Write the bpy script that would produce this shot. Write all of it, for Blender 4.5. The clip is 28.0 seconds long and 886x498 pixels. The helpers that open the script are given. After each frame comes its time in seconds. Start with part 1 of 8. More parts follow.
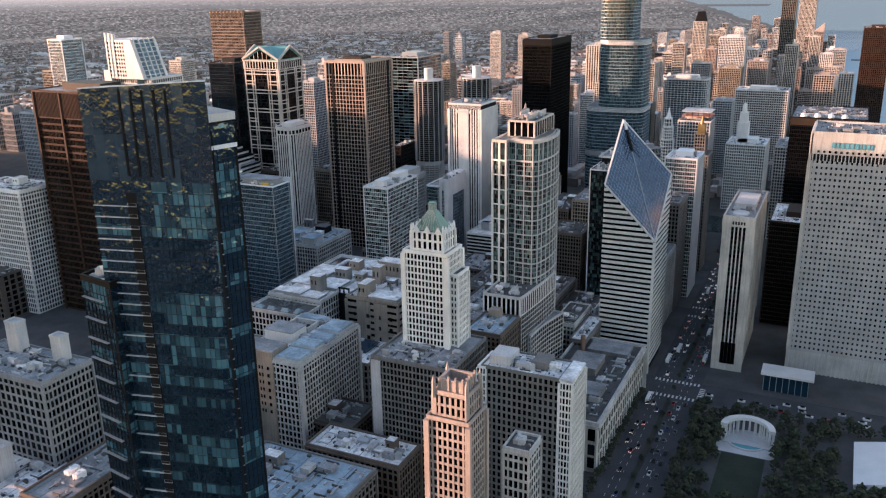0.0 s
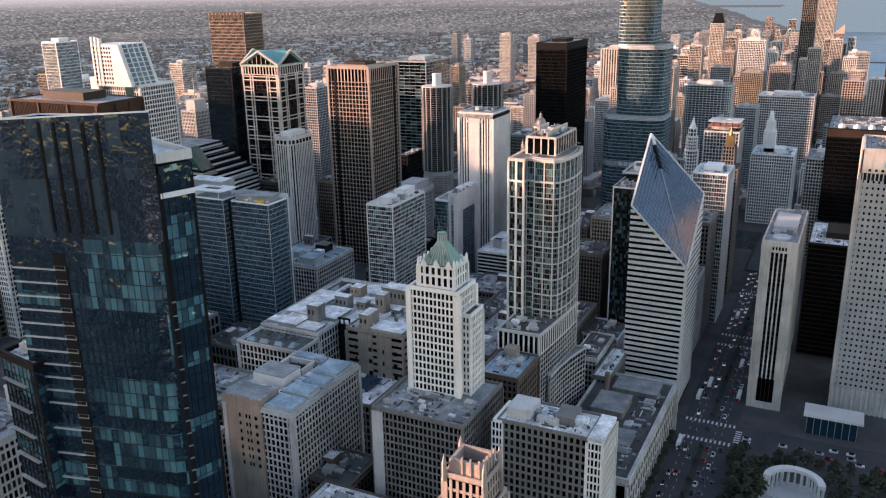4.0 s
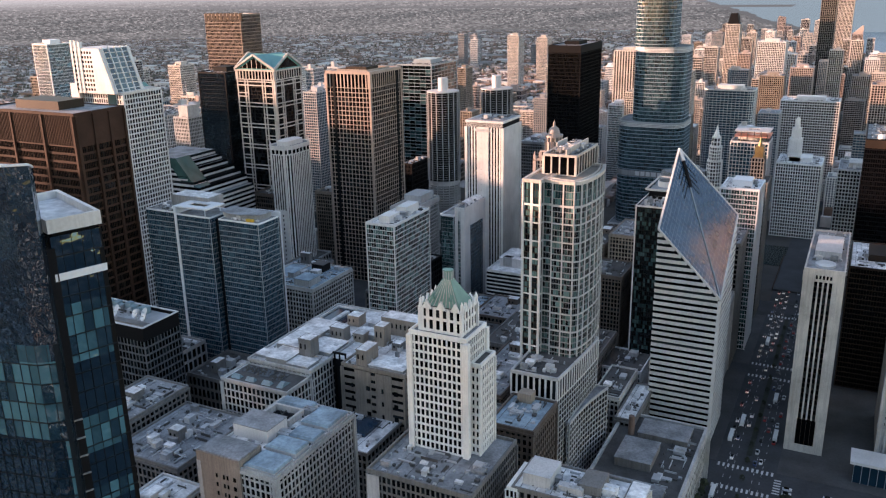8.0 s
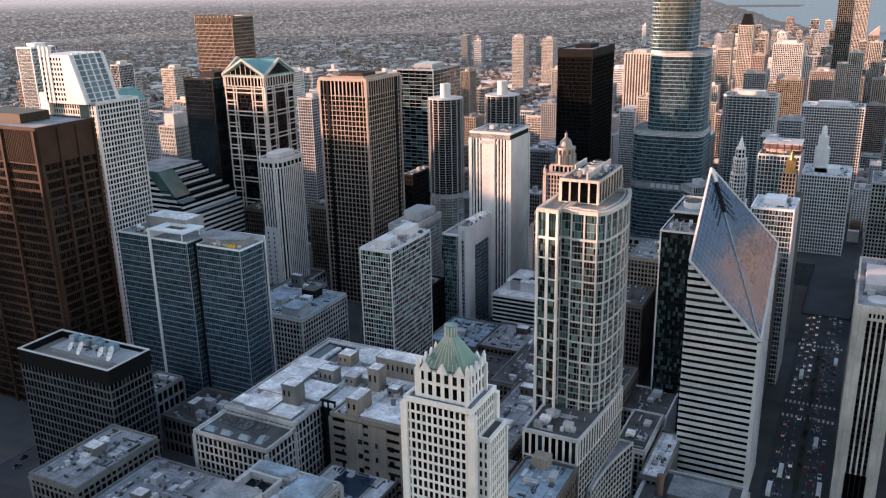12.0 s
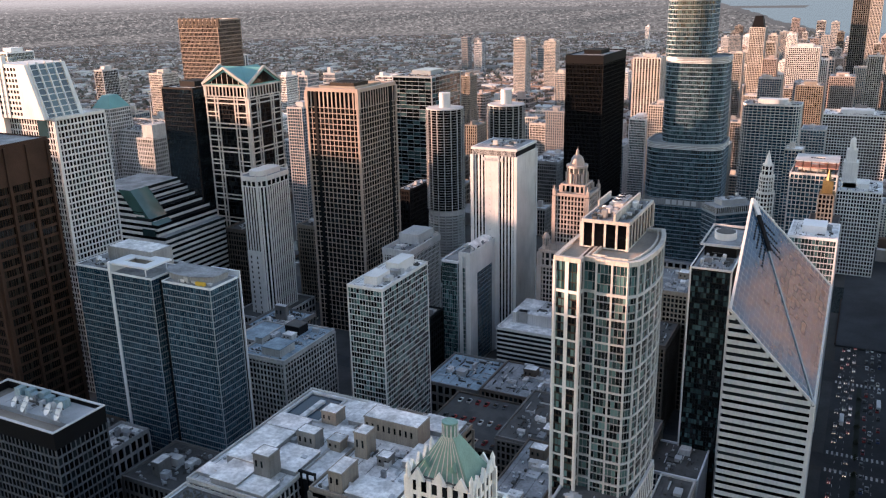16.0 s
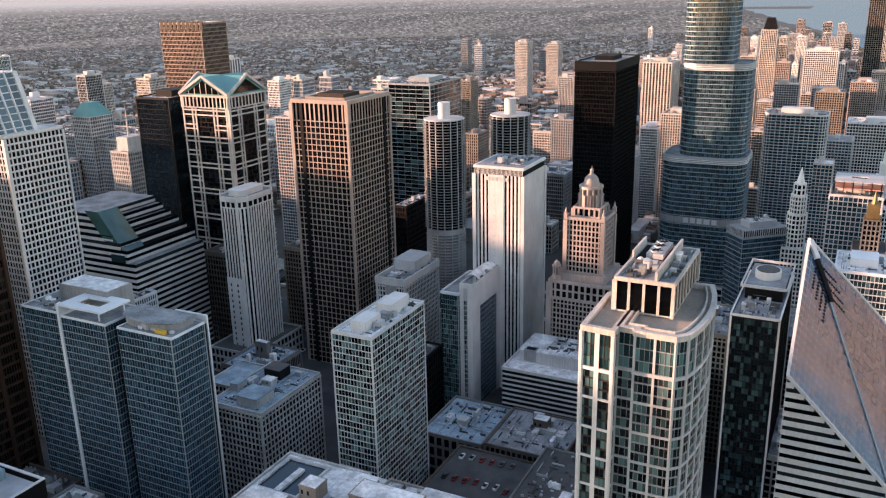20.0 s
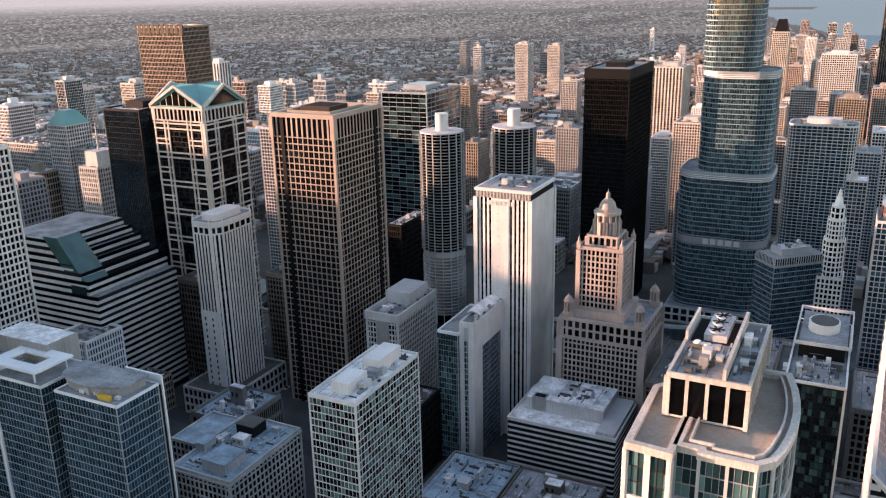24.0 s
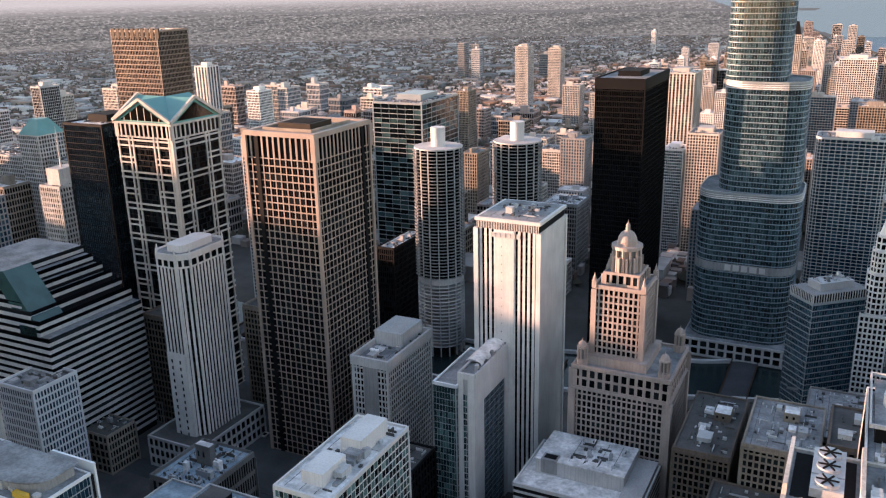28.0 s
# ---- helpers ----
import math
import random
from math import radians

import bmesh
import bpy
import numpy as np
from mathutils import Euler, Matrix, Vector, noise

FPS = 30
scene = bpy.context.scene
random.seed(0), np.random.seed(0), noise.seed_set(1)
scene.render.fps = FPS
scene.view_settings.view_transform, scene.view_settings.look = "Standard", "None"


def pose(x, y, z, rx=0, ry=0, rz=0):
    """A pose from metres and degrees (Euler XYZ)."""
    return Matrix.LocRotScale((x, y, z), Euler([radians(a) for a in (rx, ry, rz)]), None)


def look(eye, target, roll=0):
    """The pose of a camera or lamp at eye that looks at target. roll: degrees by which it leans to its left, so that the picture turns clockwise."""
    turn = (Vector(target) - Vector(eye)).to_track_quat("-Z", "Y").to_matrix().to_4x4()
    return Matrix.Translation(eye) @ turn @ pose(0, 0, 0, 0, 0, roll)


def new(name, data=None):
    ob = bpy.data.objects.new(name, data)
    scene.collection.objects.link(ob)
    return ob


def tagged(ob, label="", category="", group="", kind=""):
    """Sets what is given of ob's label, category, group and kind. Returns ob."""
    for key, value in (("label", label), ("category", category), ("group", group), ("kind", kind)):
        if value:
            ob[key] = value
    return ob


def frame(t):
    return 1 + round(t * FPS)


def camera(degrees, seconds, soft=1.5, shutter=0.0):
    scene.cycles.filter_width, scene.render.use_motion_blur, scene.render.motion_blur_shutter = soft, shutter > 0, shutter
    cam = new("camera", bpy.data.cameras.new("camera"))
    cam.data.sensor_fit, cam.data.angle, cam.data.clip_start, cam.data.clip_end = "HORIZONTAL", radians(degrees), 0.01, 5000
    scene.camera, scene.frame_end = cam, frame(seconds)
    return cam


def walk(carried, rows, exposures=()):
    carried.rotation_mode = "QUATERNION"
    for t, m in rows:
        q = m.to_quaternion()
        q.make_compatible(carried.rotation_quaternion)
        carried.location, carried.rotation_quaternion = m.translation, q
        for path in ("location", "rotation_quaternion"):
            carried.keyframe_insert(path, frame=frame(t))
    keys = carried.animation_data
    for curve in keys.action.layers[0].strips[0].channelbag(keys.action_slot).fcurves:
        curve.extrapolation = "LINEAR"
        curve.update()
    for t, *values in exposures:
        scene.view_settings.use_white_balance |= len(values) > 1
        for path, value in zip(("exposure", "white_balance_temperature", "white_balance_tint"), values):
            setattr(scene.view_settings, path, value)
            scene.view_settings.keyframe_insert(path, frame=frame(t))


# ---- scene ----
cam = camera(55.42, 28.0, soft=1.2)
PATH = [
    (0, (411.770, 94.189, 274.375), (410.940, 95.906, 273.772), -1.01),
    (1, (405.036, 106.576, 274.402), (404.202, 108.291, 273.799), -1.01),
    (2, (398.478, 118.994, 274.410), (397.640, 120.707, 273.807), -1.00),
    (3, (392.224, 131.392, 274.376), (391.382, 133.103, 273.774), -1.00),
    (6, (374.087, 168.346, 274.410), (373.235, 170.053, 273.809), -1.02),
    (7, (368.086, 180.604, 274.293), (367.230, 182.308, 273.691), -1.03),
    (8, (362.070, 192.934, 274.089), (361.212, 194.637, 273.487), -1.04),
    (9, (355.962, 205.534, 273.815), (355.101, 207.235, 273.212), -1.07),
    (10, (349.662, 218.563, 273.559), (348.799, 220.264, 272.957), -1.09),
    (11, (343.094, 232.140, 273.391), (342.229, 233.840, 272.789), -1.12),
    (12, (336.219, 246.303, 273.377), (335.354, 248.003, 272.776), -1.14),
    (15, (314.884, 290.117, 273.543), (314.018, 291.817, 272.944), -1.18),
    (16, (307.730, 304.806, 273.575), (306.865, 306.506, 272.976), -1.20),
    (17, (300.575, 319.448, 273.568), (299.710, 321.150, 272.971), -1.20),
    (18, (293.440, 333.967, 273.474), (292.575, 335.669, 272.877), -1.22),
    (19, (286.365, 348.380, 273.317), (285.501, 350.082, 272.720), -1.23),
    (20, (279.316, 362.728, 273.146), (278.451, 364.429, 272.549), -1.24),
    (21, (272.265, 377.090, 273.036), (271.400, 378.792, 272.440), -1.25),
    (24, (251.061, 420.361, 273.020), (250.199, 422.064, 272.424), -1.28),
    (25, (244.000, 434.864, 273.128), (243.139, 436.569, 272.534), -1.29),
    (26, (236.974, 449.389, 273.239), (236.113, 451.094, 272.645), -1.28),
    (27, (230.095, 463.925, 273.300), (229.236, 465.631, 272.706), -1.27),
    (28, (223.292, 478.463, 273.310), (222.434, 480.169, 272.715), -1.26),
]
walk(cam, [(t, look(eye, target, roll)) for t, eye, target, roll in PATH], exposures=((0, 2.34, 7360, 28), (28, 2.43, 7580, 28)))

# ---------------------------------------------------------------- world and light
SUN_AZ, SUN_EL = 251.0, 6.1           # compass bearing and height of the low evening sun, degrees
world = bpy.data.worlds.new("world")
scene.world = world
world.use_nodes = True
wn = world.node_tree.nodes
wl = world.node_tree.links
sky = wn.new("ShaderNodeTexSky")
sky.sky_type, sky.sun_disc = "NISHITA", False
sky.sun_elevation, sky.sun_rotation = radians(SUN_EL), radians(SUN_AZ)
sky.altitude, sky.air_density, sky.dust_density, sky.ozone_density = 250, 1.2, 0.6, 2.1
wn["Background"].inputs["Strength"].default_value = 0.13
wl.new(sky.outputs[0], wn["Background"].inputs["Color"])

sun_lamp = bpy.data.lights.new("sun", "SUN")
sun_lamp.energy, sun_lamp.angle, sun_lamp.color = 2.9, radians(0.6), (1.0, 0.67, 0.49)
sun = new("sun", sun_lamp)
az, el = radians(SUN_AZ), radians(SUN_EL)
sun_from = Vector((math.sin(az) * math.cos(el), math.cos(az) * math.cos(el), math.sin(el)))
sun.matrix_world = look(sun_from * 800, (0, 0, 0))


# ---------------------------------------------------------------- materials
def node_mat(name):
    m = bpy.data.materials.new(name)
    m.use_nodes = True
    return m, m.node_tree.nodes, m.node_tree.links, m.node_tree.nodes["Principled BSDF"]


def ramp(n, l, src, c0, c1, p0=0.3, p1=0.7):
    r = n.new("ShaderNodeValToRGB")
    r.color_ramp.elements[0].position, r.color_ramp.elements[1].position = p0, p1
    r.color_ramp.elements[0].color, r.color_ramp.elements[1].color = (*c0, 1), (*c1, 1)
    l.new(src, r.inputs[0])
    return r.outputs[0]


def mix(n, l, a, b, fac, mode="MULTIPLY"):
    x = n.new("ShaderNodeMix")
    x.data_type, x.blend_type = "RGBA", mode
    for i, v in ((0, fac), (6, a), (7, b)):
        if isinstance(v, (int, float)):
            x.inputs[i].default_value = v
        elif isinstance(v, tuple):
            x.inputs[i].default_value = (*v, 1)
        else:
            l.new(v, x.inputs[i])
    return x.outputs[2]


def noise_at(n, l, scale, detail=4, vec=None, rough=0.6):
    t = n.new("ShaderNodeTexNoise")
    t.inputs["Scale"].default_value, t.inputs["Detail"].default_value = scale, detail
    t.inputs["Roughness"].default_value = rough
    l.new(vec, t.inputs["Vector"])
    return t.outputs["Fac"]


def surface(name, color, rough=0.8, var=0.25, grain=1.6, large=0.06, bump=0.3, metal=0.0, streak=0.0, pieces=0.0):
    """Masonry, metal or roofing: stains at two scales, optional rain streaks, and a tint of its own for each piece."""
    m, n, l, b = node_mat(name)
    pos = n.new("ShaderNodeNewGeometry").outputs["Position"]
    lo = tuple(c * (1 - var) for c in color)
    hi = tuple(min(1, c * (1 + var * 0.6)) for c in color)
    c = ramp(n, l, noise_at(n, l, large, 5, pos), lo, hi, 0.35, 0.65)
    g = ramp(n, l, noise_at(n, l, grain, 3, pos), (1 - var * 0.9,) * 3, (1, 1, 1), 0.35, 0.6)
    c = mix(n, l, c, g, 0.8)
    if streak:
        mp = n.new("ShaderNodeMapping")
        mp.inputs["Scale"].default_value = (1.2, 1.2, 0.05)
        l.new(pos, mp.inputs["Vector"])
        s = ramp(n, l, noise_at(n, l, 1.0, 3, mp.outputs[0]), (1 - streak,) * 3, (1, 1, 1), 0.38, 0.56)
        c = mix(n, l, c, s, 1.0)
    if pieces:
        o = n.new("ShaderNodeObjectInfo").outputs["Random"]
        c = mix(n, l, c, ramp(n, l, o, (1 - pieces,) * 3, (1 + pieces * 0.3,) * 3, 0, 1), 1.0)
    l.new(c, b.inputs["Base Color"])
    b.inputs["Roughness"].default_value, b.inputs["Metallic"].default_value = rough, metal
    if bump:
        bp = n.new("ShaderNodeBump")
        bp.inputs["Strength"].default_value, bp.inputs["Distance"].default_value = bump, 0.1
        l.new(noise_at(n, l, grain * 2, 4, pos), bp.inputs["Height"])
        l.new(bp.outputs[0], b.inputs["Normal"])
    return m


def glazing(name, dark, light, part=0.3, rough=0.08, wave=0.15, gloss=0.5, ior=1.6, metal=0.0):
    """Coated window glass: every pane has its own blind, tint and slight bow."""
    m, n, l, b = node_mat(name)
    geo = n.new("ShaderNodeNewGeometry")
    pos = geo.outputs["Position"]
    info = n.new("ShaderNodeObjectInfo").outputs["Random"]
    both = n.new("ShaderNodeCombineXYZ")
    l.new(geo.outputs["Random Per Island"], both.inputs[0])
    l.new(info, both.inputs[1])
    wnz = n.new("ShaderNodeTexWhiteNoise")
    wnz.noise_dimensions = "3D"
    l.new(both.outputs[0], wnz.inputs["Vector"])
    c = ramp(n, l, wnz.outputs["Value"], dark, light, 1 - part - 0.25, 1.0)
    d = ramp(n, l, noise_at(n, l, 0.05, 3, pos), (0.55, 0.55, 0.55), (1, 1, 1), 0.35, 0.6)
    l.new(mix(n, l, c, d, 0.7), b.inputs["Base Color"])
    b.inputs["Roughness"].default_value, b.inputs["IOR"].default_value = rough, ior
    b.inputs["Specular IOR Level"].default_value = gloss
    b.inputs["Metallic"].default_value = metal
    bp = n.new("ShaderNodeBump")
    bp.inputs["Strength"].default_value, bp.inputs["Distance"].default_value = wave, 0.25
    l.new(noise_at(n, l, 0.35, 2, pos), bp.inputs["Height"])
    l.new(bp.outputs[0], b.inputs["Normal"])
    return m


def plain(name, color, rough=0.6, metal=0.0, glow=0.0):
    m, n, l, b = node_mat(name)
    pos = n.new("ShaderNodeNewGeometry").outputs["Position"]
    c = mix(n, l, color, ramp(n, l, noise_at(n, l, 0.9, 3, pos), (0.8,) * 3, (1, 1, 1)), 0.7)
    l.new(c, b.inputs["Base Color"])
    b.inputs["Roughness"].default_value, b.inputs["Metallic"].default_value = rough, metal
    if glow:
        b.inputs["Emission Color"].default_value = (*color, 1)
        b.inputs["Emission Strength"].default_value = glow
    return m


LIMESTONE = surface("limestone", (0.52, 0.51, 0.49), streak=0.18)
WHITE_TERRA = surface("white_terracotta", (0.86, 0.83, 0.79), 0.6, 0.14, streak=0.12)
CREAM = surface("cream_stone", (0.58, 0.53, 0.48), streak=0.18)
WHITE_STONE = surface("white_marble", (0.66, 0.645, 0.63), 0.6, 0.12, streak=0.1)
GREY_CONC = surface("grey_concrete", (0.30, 0.30, 0.30), 0.85, 0.2, streak=0.2)
PALE_CONC = surface("pale_concrete", (0.52, 0.515, 0.51), 0.85, 0.16, streak=0.15)
BROWN_BRICK = surface("brown_brick", (0.13, 0.10, 0.082), 0.9, 0.25, streak=0.2)
TAN_BRICK = surface("tan_brick", (0.30, 0.25, 0.205), 0.9, 0.22, streak=0.2)
RED_BRICK = surface("red_brick", (0.25, 0.155, 0.12), 0.9, 0.25)
GREY_BRICK = surface("grey_brick", (0.20, 0.19, 0.18), 0.9, 0.22, streak=0.2)
PINK_GRANITE = surface("pink_granite", (0.37, 0.28, 0.235), 0.5, 0.15)
RUST_STEEL = surface("weathered_steel", (0.058, 0.030, 0.021), 0.75, 0.25)
BLACK_STEEL = surface("black_steel", (0.006, 0.006, 0.007), 0.75, 0.2, bump=0.1)
BROWN_STEEL = surface("bronze_steel", (0.04, 0.027, 0.02), 0.5, 0.2, bump=0.1)
ALU = surface("pale_aluminium", (0.72, 0.74, 0.76), 0.45, 0.1, bump=0.05)
STEEL_TRIM = surface("brushed_steel", (0.32, 0.36, 0.38), 0.35, 0.1, metal=0.2, bump=0.05)
SILVER_PANEL = surface("blue_silver_panel", (0.21, 0.28, 0.33), 0.4, 0.12, bump=0.05)
COPPER_GREEN = surface("green_copper", (0.16, 0.30, 0.25), 0.6, 0.3, grain=2.5)
TEAL_ROOF = surface("teal_metal_roof", (0.10, 0.30, 0.29), 0.45, 0.12, bump=0.1)
for dull in (RUST_STEEL, BLACK_STEEL, BROWN_STEEL):
    dull.node_tree.nodes["Principled BSDF"].inputs["Specular IOR Level"].default_value = 0.15
ROOF_GREY = surface("grey_roof_membrane", (0.27, 0.28, 0.29), 0.9, 0.4, grain=0.8, large=0.09)
ROOF_PALE = surface("pale_roof_membrane", (0.80, 0.79, 0.78), 0.9, 0.4, grain=0.5, large=0.1)
ROOF_DARK = surface("dark_roof_gravel", (0.09, 0.088, 0.085), 0.95, 0.3, grain=1.2, large=0.1)
ROOF_BLUE = surface("blue_grey_roof_skin", (0.27, 0.37, 0.43), 0.85, 0.35, grain=0.6, large=0.1)
ROOF_TAN = surface("tan_roof_gravel", (0.33, 0.27, 0.22), 0.95, 0.25)
UNIT_MAT = surface("galvanised_duct", (0.50, 0.51, 0.52), 0.5, 0.2, metal=0.3)
ASPHALT = surface("asphalt", (0.052, 0.055, 0.060), 0.9, 0.25, grain=0.6, large=0.05)
PAVING = surface("concrete_paving", (0.075, 0.075, 0.075), 0.9, 0.25, grain=0.8)
CITY_GROUND = surface("city_ground", (0.085, 0.078, 0.070), 0.95, 0.35, grain=0.05, large=0.006)
PAINT_WHITE = plain("road_paint", (0.6, 0.6, 0.58), 0.8)
GLASS_DARK = glazing("dark_window_glass", (0.0015, 0.002, 0.003), (0.02, 0.025, 0.028), 0.15, 0.12, 0.1, gloss=0.12, ior=1.45)
GLASS_BLUE = glazing("blue_window_glass", (0.007, 0.032, 0.056), (0.035, 0.10, 0.14), 0.3, 0.08, 0.12, gloss=0.35, ior=1.5)
GLASS_TEAL = glazing("teal_window_glass", (0.010, 0.032, 0.036), (0.10, 0.21, 0.21), 0.3, 0.08, 0.12, gloss=0.35, ior=1.5)
GLASS_BLACK = glazing("black_window_glass", (0.002, 0.002, 0.0025), (0.006, 0.006, 0.007), 0.3, 0.15, 0.1, gloss=0.15, ior=1.5)
GLASS_BRONZE = glazing("bronze_window_glass", (0.005, 0.004, 0.003), (0.03, 0.024, 0.018), 0.25, 0.1, gloss=0.35, ior=1.5)
GLASS_SKY = glazing("sky_blue_roof_glass", (0.010, 0.042, 0.080), (0.025, 0.072, 0.125), 0.5, 0.12, 0.12, ior=1.9)
GLASS_SILVER = glazing("silver_blue_glass", (0.012, 0.032, 0.040), (0.05, 0.105, 0.12), 0.3, 0.06, 0.1, ior=1.7)


def curtain_glass():
    """Deep blue curtain wall: whole runs of storeys with drawn teal blinds, wavy reflections, a few panes paler in
    colour.
    """
    m, n, l, b = node_mat("navy_curtain_glass")
    geo = n.new("ShaderNodeNewGeometry")
    pos = geo.outputs["Position"]
    storey = n.new("ShaderNodeVectorMath")
    storey.operation = "SNAP"
    storey.inputs[1].default_value = (17.0, 17.0, 3.33)
    l.new(pos, storey.inputs[0])
    runs = n.new("ShaderNodeTexWhiteNoise")
    l.new(storey.outputs[0], runs.inputs["Vector"])
    rows = ramp(n, l, runs.outputs["Value"], (0, 0, 0), (1, 1, 1), 0.68, 0.74)
    wnz = n.new("ShaderNodeTexWhiteNoise")
    wnz.noise_dimensions = "2D"
    both = n.new("ShaderNodeCombineXYZ")
    l.new(geo.outputs["Random Per Island"], both.inputs[0])
    l.new(n.new("ShaderNodeObjectInfo").outputs["Random"], both.inputs[1])
    l.new(both.outputs[0], wnz.inputs["Vector"])
    pick = ramp(n, l, wnz.outputs["Value"], (0.12, 0.12, 0.12), (1, 1, 1), 0.25, 0.75)
    c = mix(n, l, (0.004, 0.015, 0.028), (0.055, 0.165, 0.21), mix(n, l, rows, pick, 1.0), "MIX")
    l.new(c, b.inputs["Base Color"])
    b.inputs["Roughness"].default_value, b.inputs["IOR"].default_value = 0.03, 2.0
    b.inputs["Specular Tint"].default_value = (0.5, 0.78, 1.0, 1)
    bp = n.new("ShaderNodeBump")
    bp.inputs["Strength"].default_value, bp.inputs["Distance"].default_value = 0.9, 1.2
    l.new(noise_at(n, l, 0.14, 3, pos), bp.inputs["Height"])
    l.new(bp.outputs[0], b.inputs["Normal"])
    return m


GLASS_NAVY = curtain_glass()
GLASS_CONDO = glazing("condominium_glass", (0.006, 0.008, 0.010), (0.13, 0.24, 0.235), 0.35, 0.08, 0.12, gloss=0.35, ior=1.5)
GLASS_NIGHT = glazing("night_teal_glass", (0.004, 0.008, 0.010), (0.06, 0.13, 0.14), 0.12, 0.06, 0.15, gloss=0.4, ior=1.6)
GLASS_INK = glazing("ink_blue_glass", (0.005, 0.012, 0.018), (0.03, 0.05, 0.06), 0.4, 0.04, 0.8, gloss=0.6, ior=2.0)
GLASS_SCREEN = glazing("dark_screen_glass", (0.010, 0.022, 0.036), (0.030, 0.06, 0.085), 0.4, 0.03, 1.0, gloss=0.5, ior=2.0)
for coated in (GLASS_SCREEN, GLASS_INK):
    coated.node_tree.nodes["Principled BSDF"].inputs["Specular Tint"].default_value = (0.55, 0.8, 1.0, 1)


# ---------------------------------------------------------------- mesh builders
class Shape:
    """Collects faces and turns them into one mesh."""

    def __init__(self):
        self.v, self.f = [], []

    def poly(self, pts):
        k = len(self.v)
        self.v += [tuple(p) for p in pts]
        self.f.append(tuple(range(k, k + len(pts))))
        return self

    def box(self, x0, x1, y0, y1, z0, z1):
        k = len(self.v)
        self.v += [(x, y, z) for z in (z0, z1) for x, y in ((x0, y0), (x1, y0), (x1, y1), (x0, y1))]
        self.f += [tuple(k + i for i in q) for q in
                   ((3, 2, 1, 0), (4, 5, 6, 7), (0, 1, 5, 4), (1, 2, 6, 5), (2, 3, 7, 6), (3, 0, 4, 7))]
        return self

    def prism(self, plan, z0, z1, top=None):
        """A closed upright solid on a plan; top: another plan of as many corners for its upper end."""
        n, k = len(plan), len(self.v)
        self.v += [(x, y, z0) for x, y in plan] + [(x, y, z1) for x, y in (top or plan)]
        self.f += [tuple(k + i for i in reversed(range(n))), tuple(k + n + i for i in range(n))]
        self.f += [(k + i, k + (i + 1) % n, k + n + (i + 1) % n, k + n + i) for i in range(n)]
        return self

    def ring(self, plan, out, inn, z0, z1):
        """A band round a plan, from inn inside it to out outside it."""
        a, b = offset(plan, out), offset(plan, -inn)
        n, k = len(a), len(self.v)
        self.v += [(x, y, z) for z in (z0, z1) for p in (a, b) for x, y in p]
        for i in range(n):
            j = (i + 1) % n
            o0, o1, i0, i1 = k, k + 2 * n, k + n, k + 3 * n
            self.f += [(o0 + i, o0 + j, o1 + j, o1 + i), (i0 + j, i0 + i, i1 + i, i1 + j),
                       (o1 + i, o1 + j, i1 + j, i1 + i), (o0 + j, o0 + i, i0 + i, i0 + j)]
        return self

    def tube(self, x, y, z0, z1, r0, r1=None, n=12):
        r1 = r0 if r1 is None else r1
        c = [(math.cos(2 * math.pi * i / n), math.sin(2 * math.pi * i / n)) for i in range(n)]
        return self.prism([(x + r0 * a, y + r0 * b) for a, b in c], z0, z1, [(x + r1 * a, y + r1 * b) for a, b in c])

    def dome(self, x, y, z, r, h, n=16, rings=5, power=1.0):
        last = None
        for k in range(rings + 1):
            a = math.pi / 2 * k / rings
            rr, zz = max(0.02, r * math.cos(a) ** power), z + h * math.sin(a)
            row = [len(self.v) + i for i in range(n)]
            self.v += [(x + rr * math.cos(2 * math.pi * i / n), y + rr * math.sin(2 * math.pi * i / n), zz) for i in range(n)]
            if last:
                self.f += [(last[i], last[(i + 1) % n], row[(i + 1) % n], row[i]) for i in range(n)]
            last = row
        self.f.append(tuple(last))
        return self

    def mesh(self, name, material):
        me = bpy.data.meshes.new(name)
        me.from_pydata(self.v, [], self.f)
        me.materials.append(material)
        return me


def offset(plan, d):
    """The plan (anticlockwise) moved outwards by d."""
    n, out = len(plan), []
    for i in range(n):
        p, a, b = Vector(plan[i]), Vector(plan[i - 1]), Vector(plan[(i + 1) % n])
        e0, e1 = (p - a).normalized(), (b - p).normalized()
        n0, n1 = Vector((e0.y, -e0.x)), Vector((e1.y, -e1.x))
        k = d / max(0.3, 1 + n0.dot(n1))
        out.append(tuple(p + (n0 + n1) * k))
    return out


def rect(x0, x1, y0, y1):
    return [(x0, y0), (x1, y0), (x1, y1), (x0, y1)]


def rounded(x0, x1, y0, y1, r, n=5, corners="1111"):
    """A rectangle with round corners, from the south-west one anticlockwise."""
    pts = []
    for (cx, cy, sx, sy, a0), on in zip(((x0, y0, 1, 1, 180), (x1, y0, -1, 1, 270), (x1, y1, -1, -1, 0), (x0, y1, 1, -1, 90)), corners):
        if on == "0":
            pts.append((cx, cy))
            continue
        for i in range(n + 1):
            a = radians(a0 + 90 * i / n)
            pts.append((cx + sx * r + r * math.cos(a), cy + sy * r + r * math.sin(a)))
    return pts


def thing(name, label, category, at=(0, 0, 0), group="", kind=""):
    ob = new(name)
    ob.location = at
    ob.empty_display_size = 2
    return tagged(ob, label, category, group, kind)


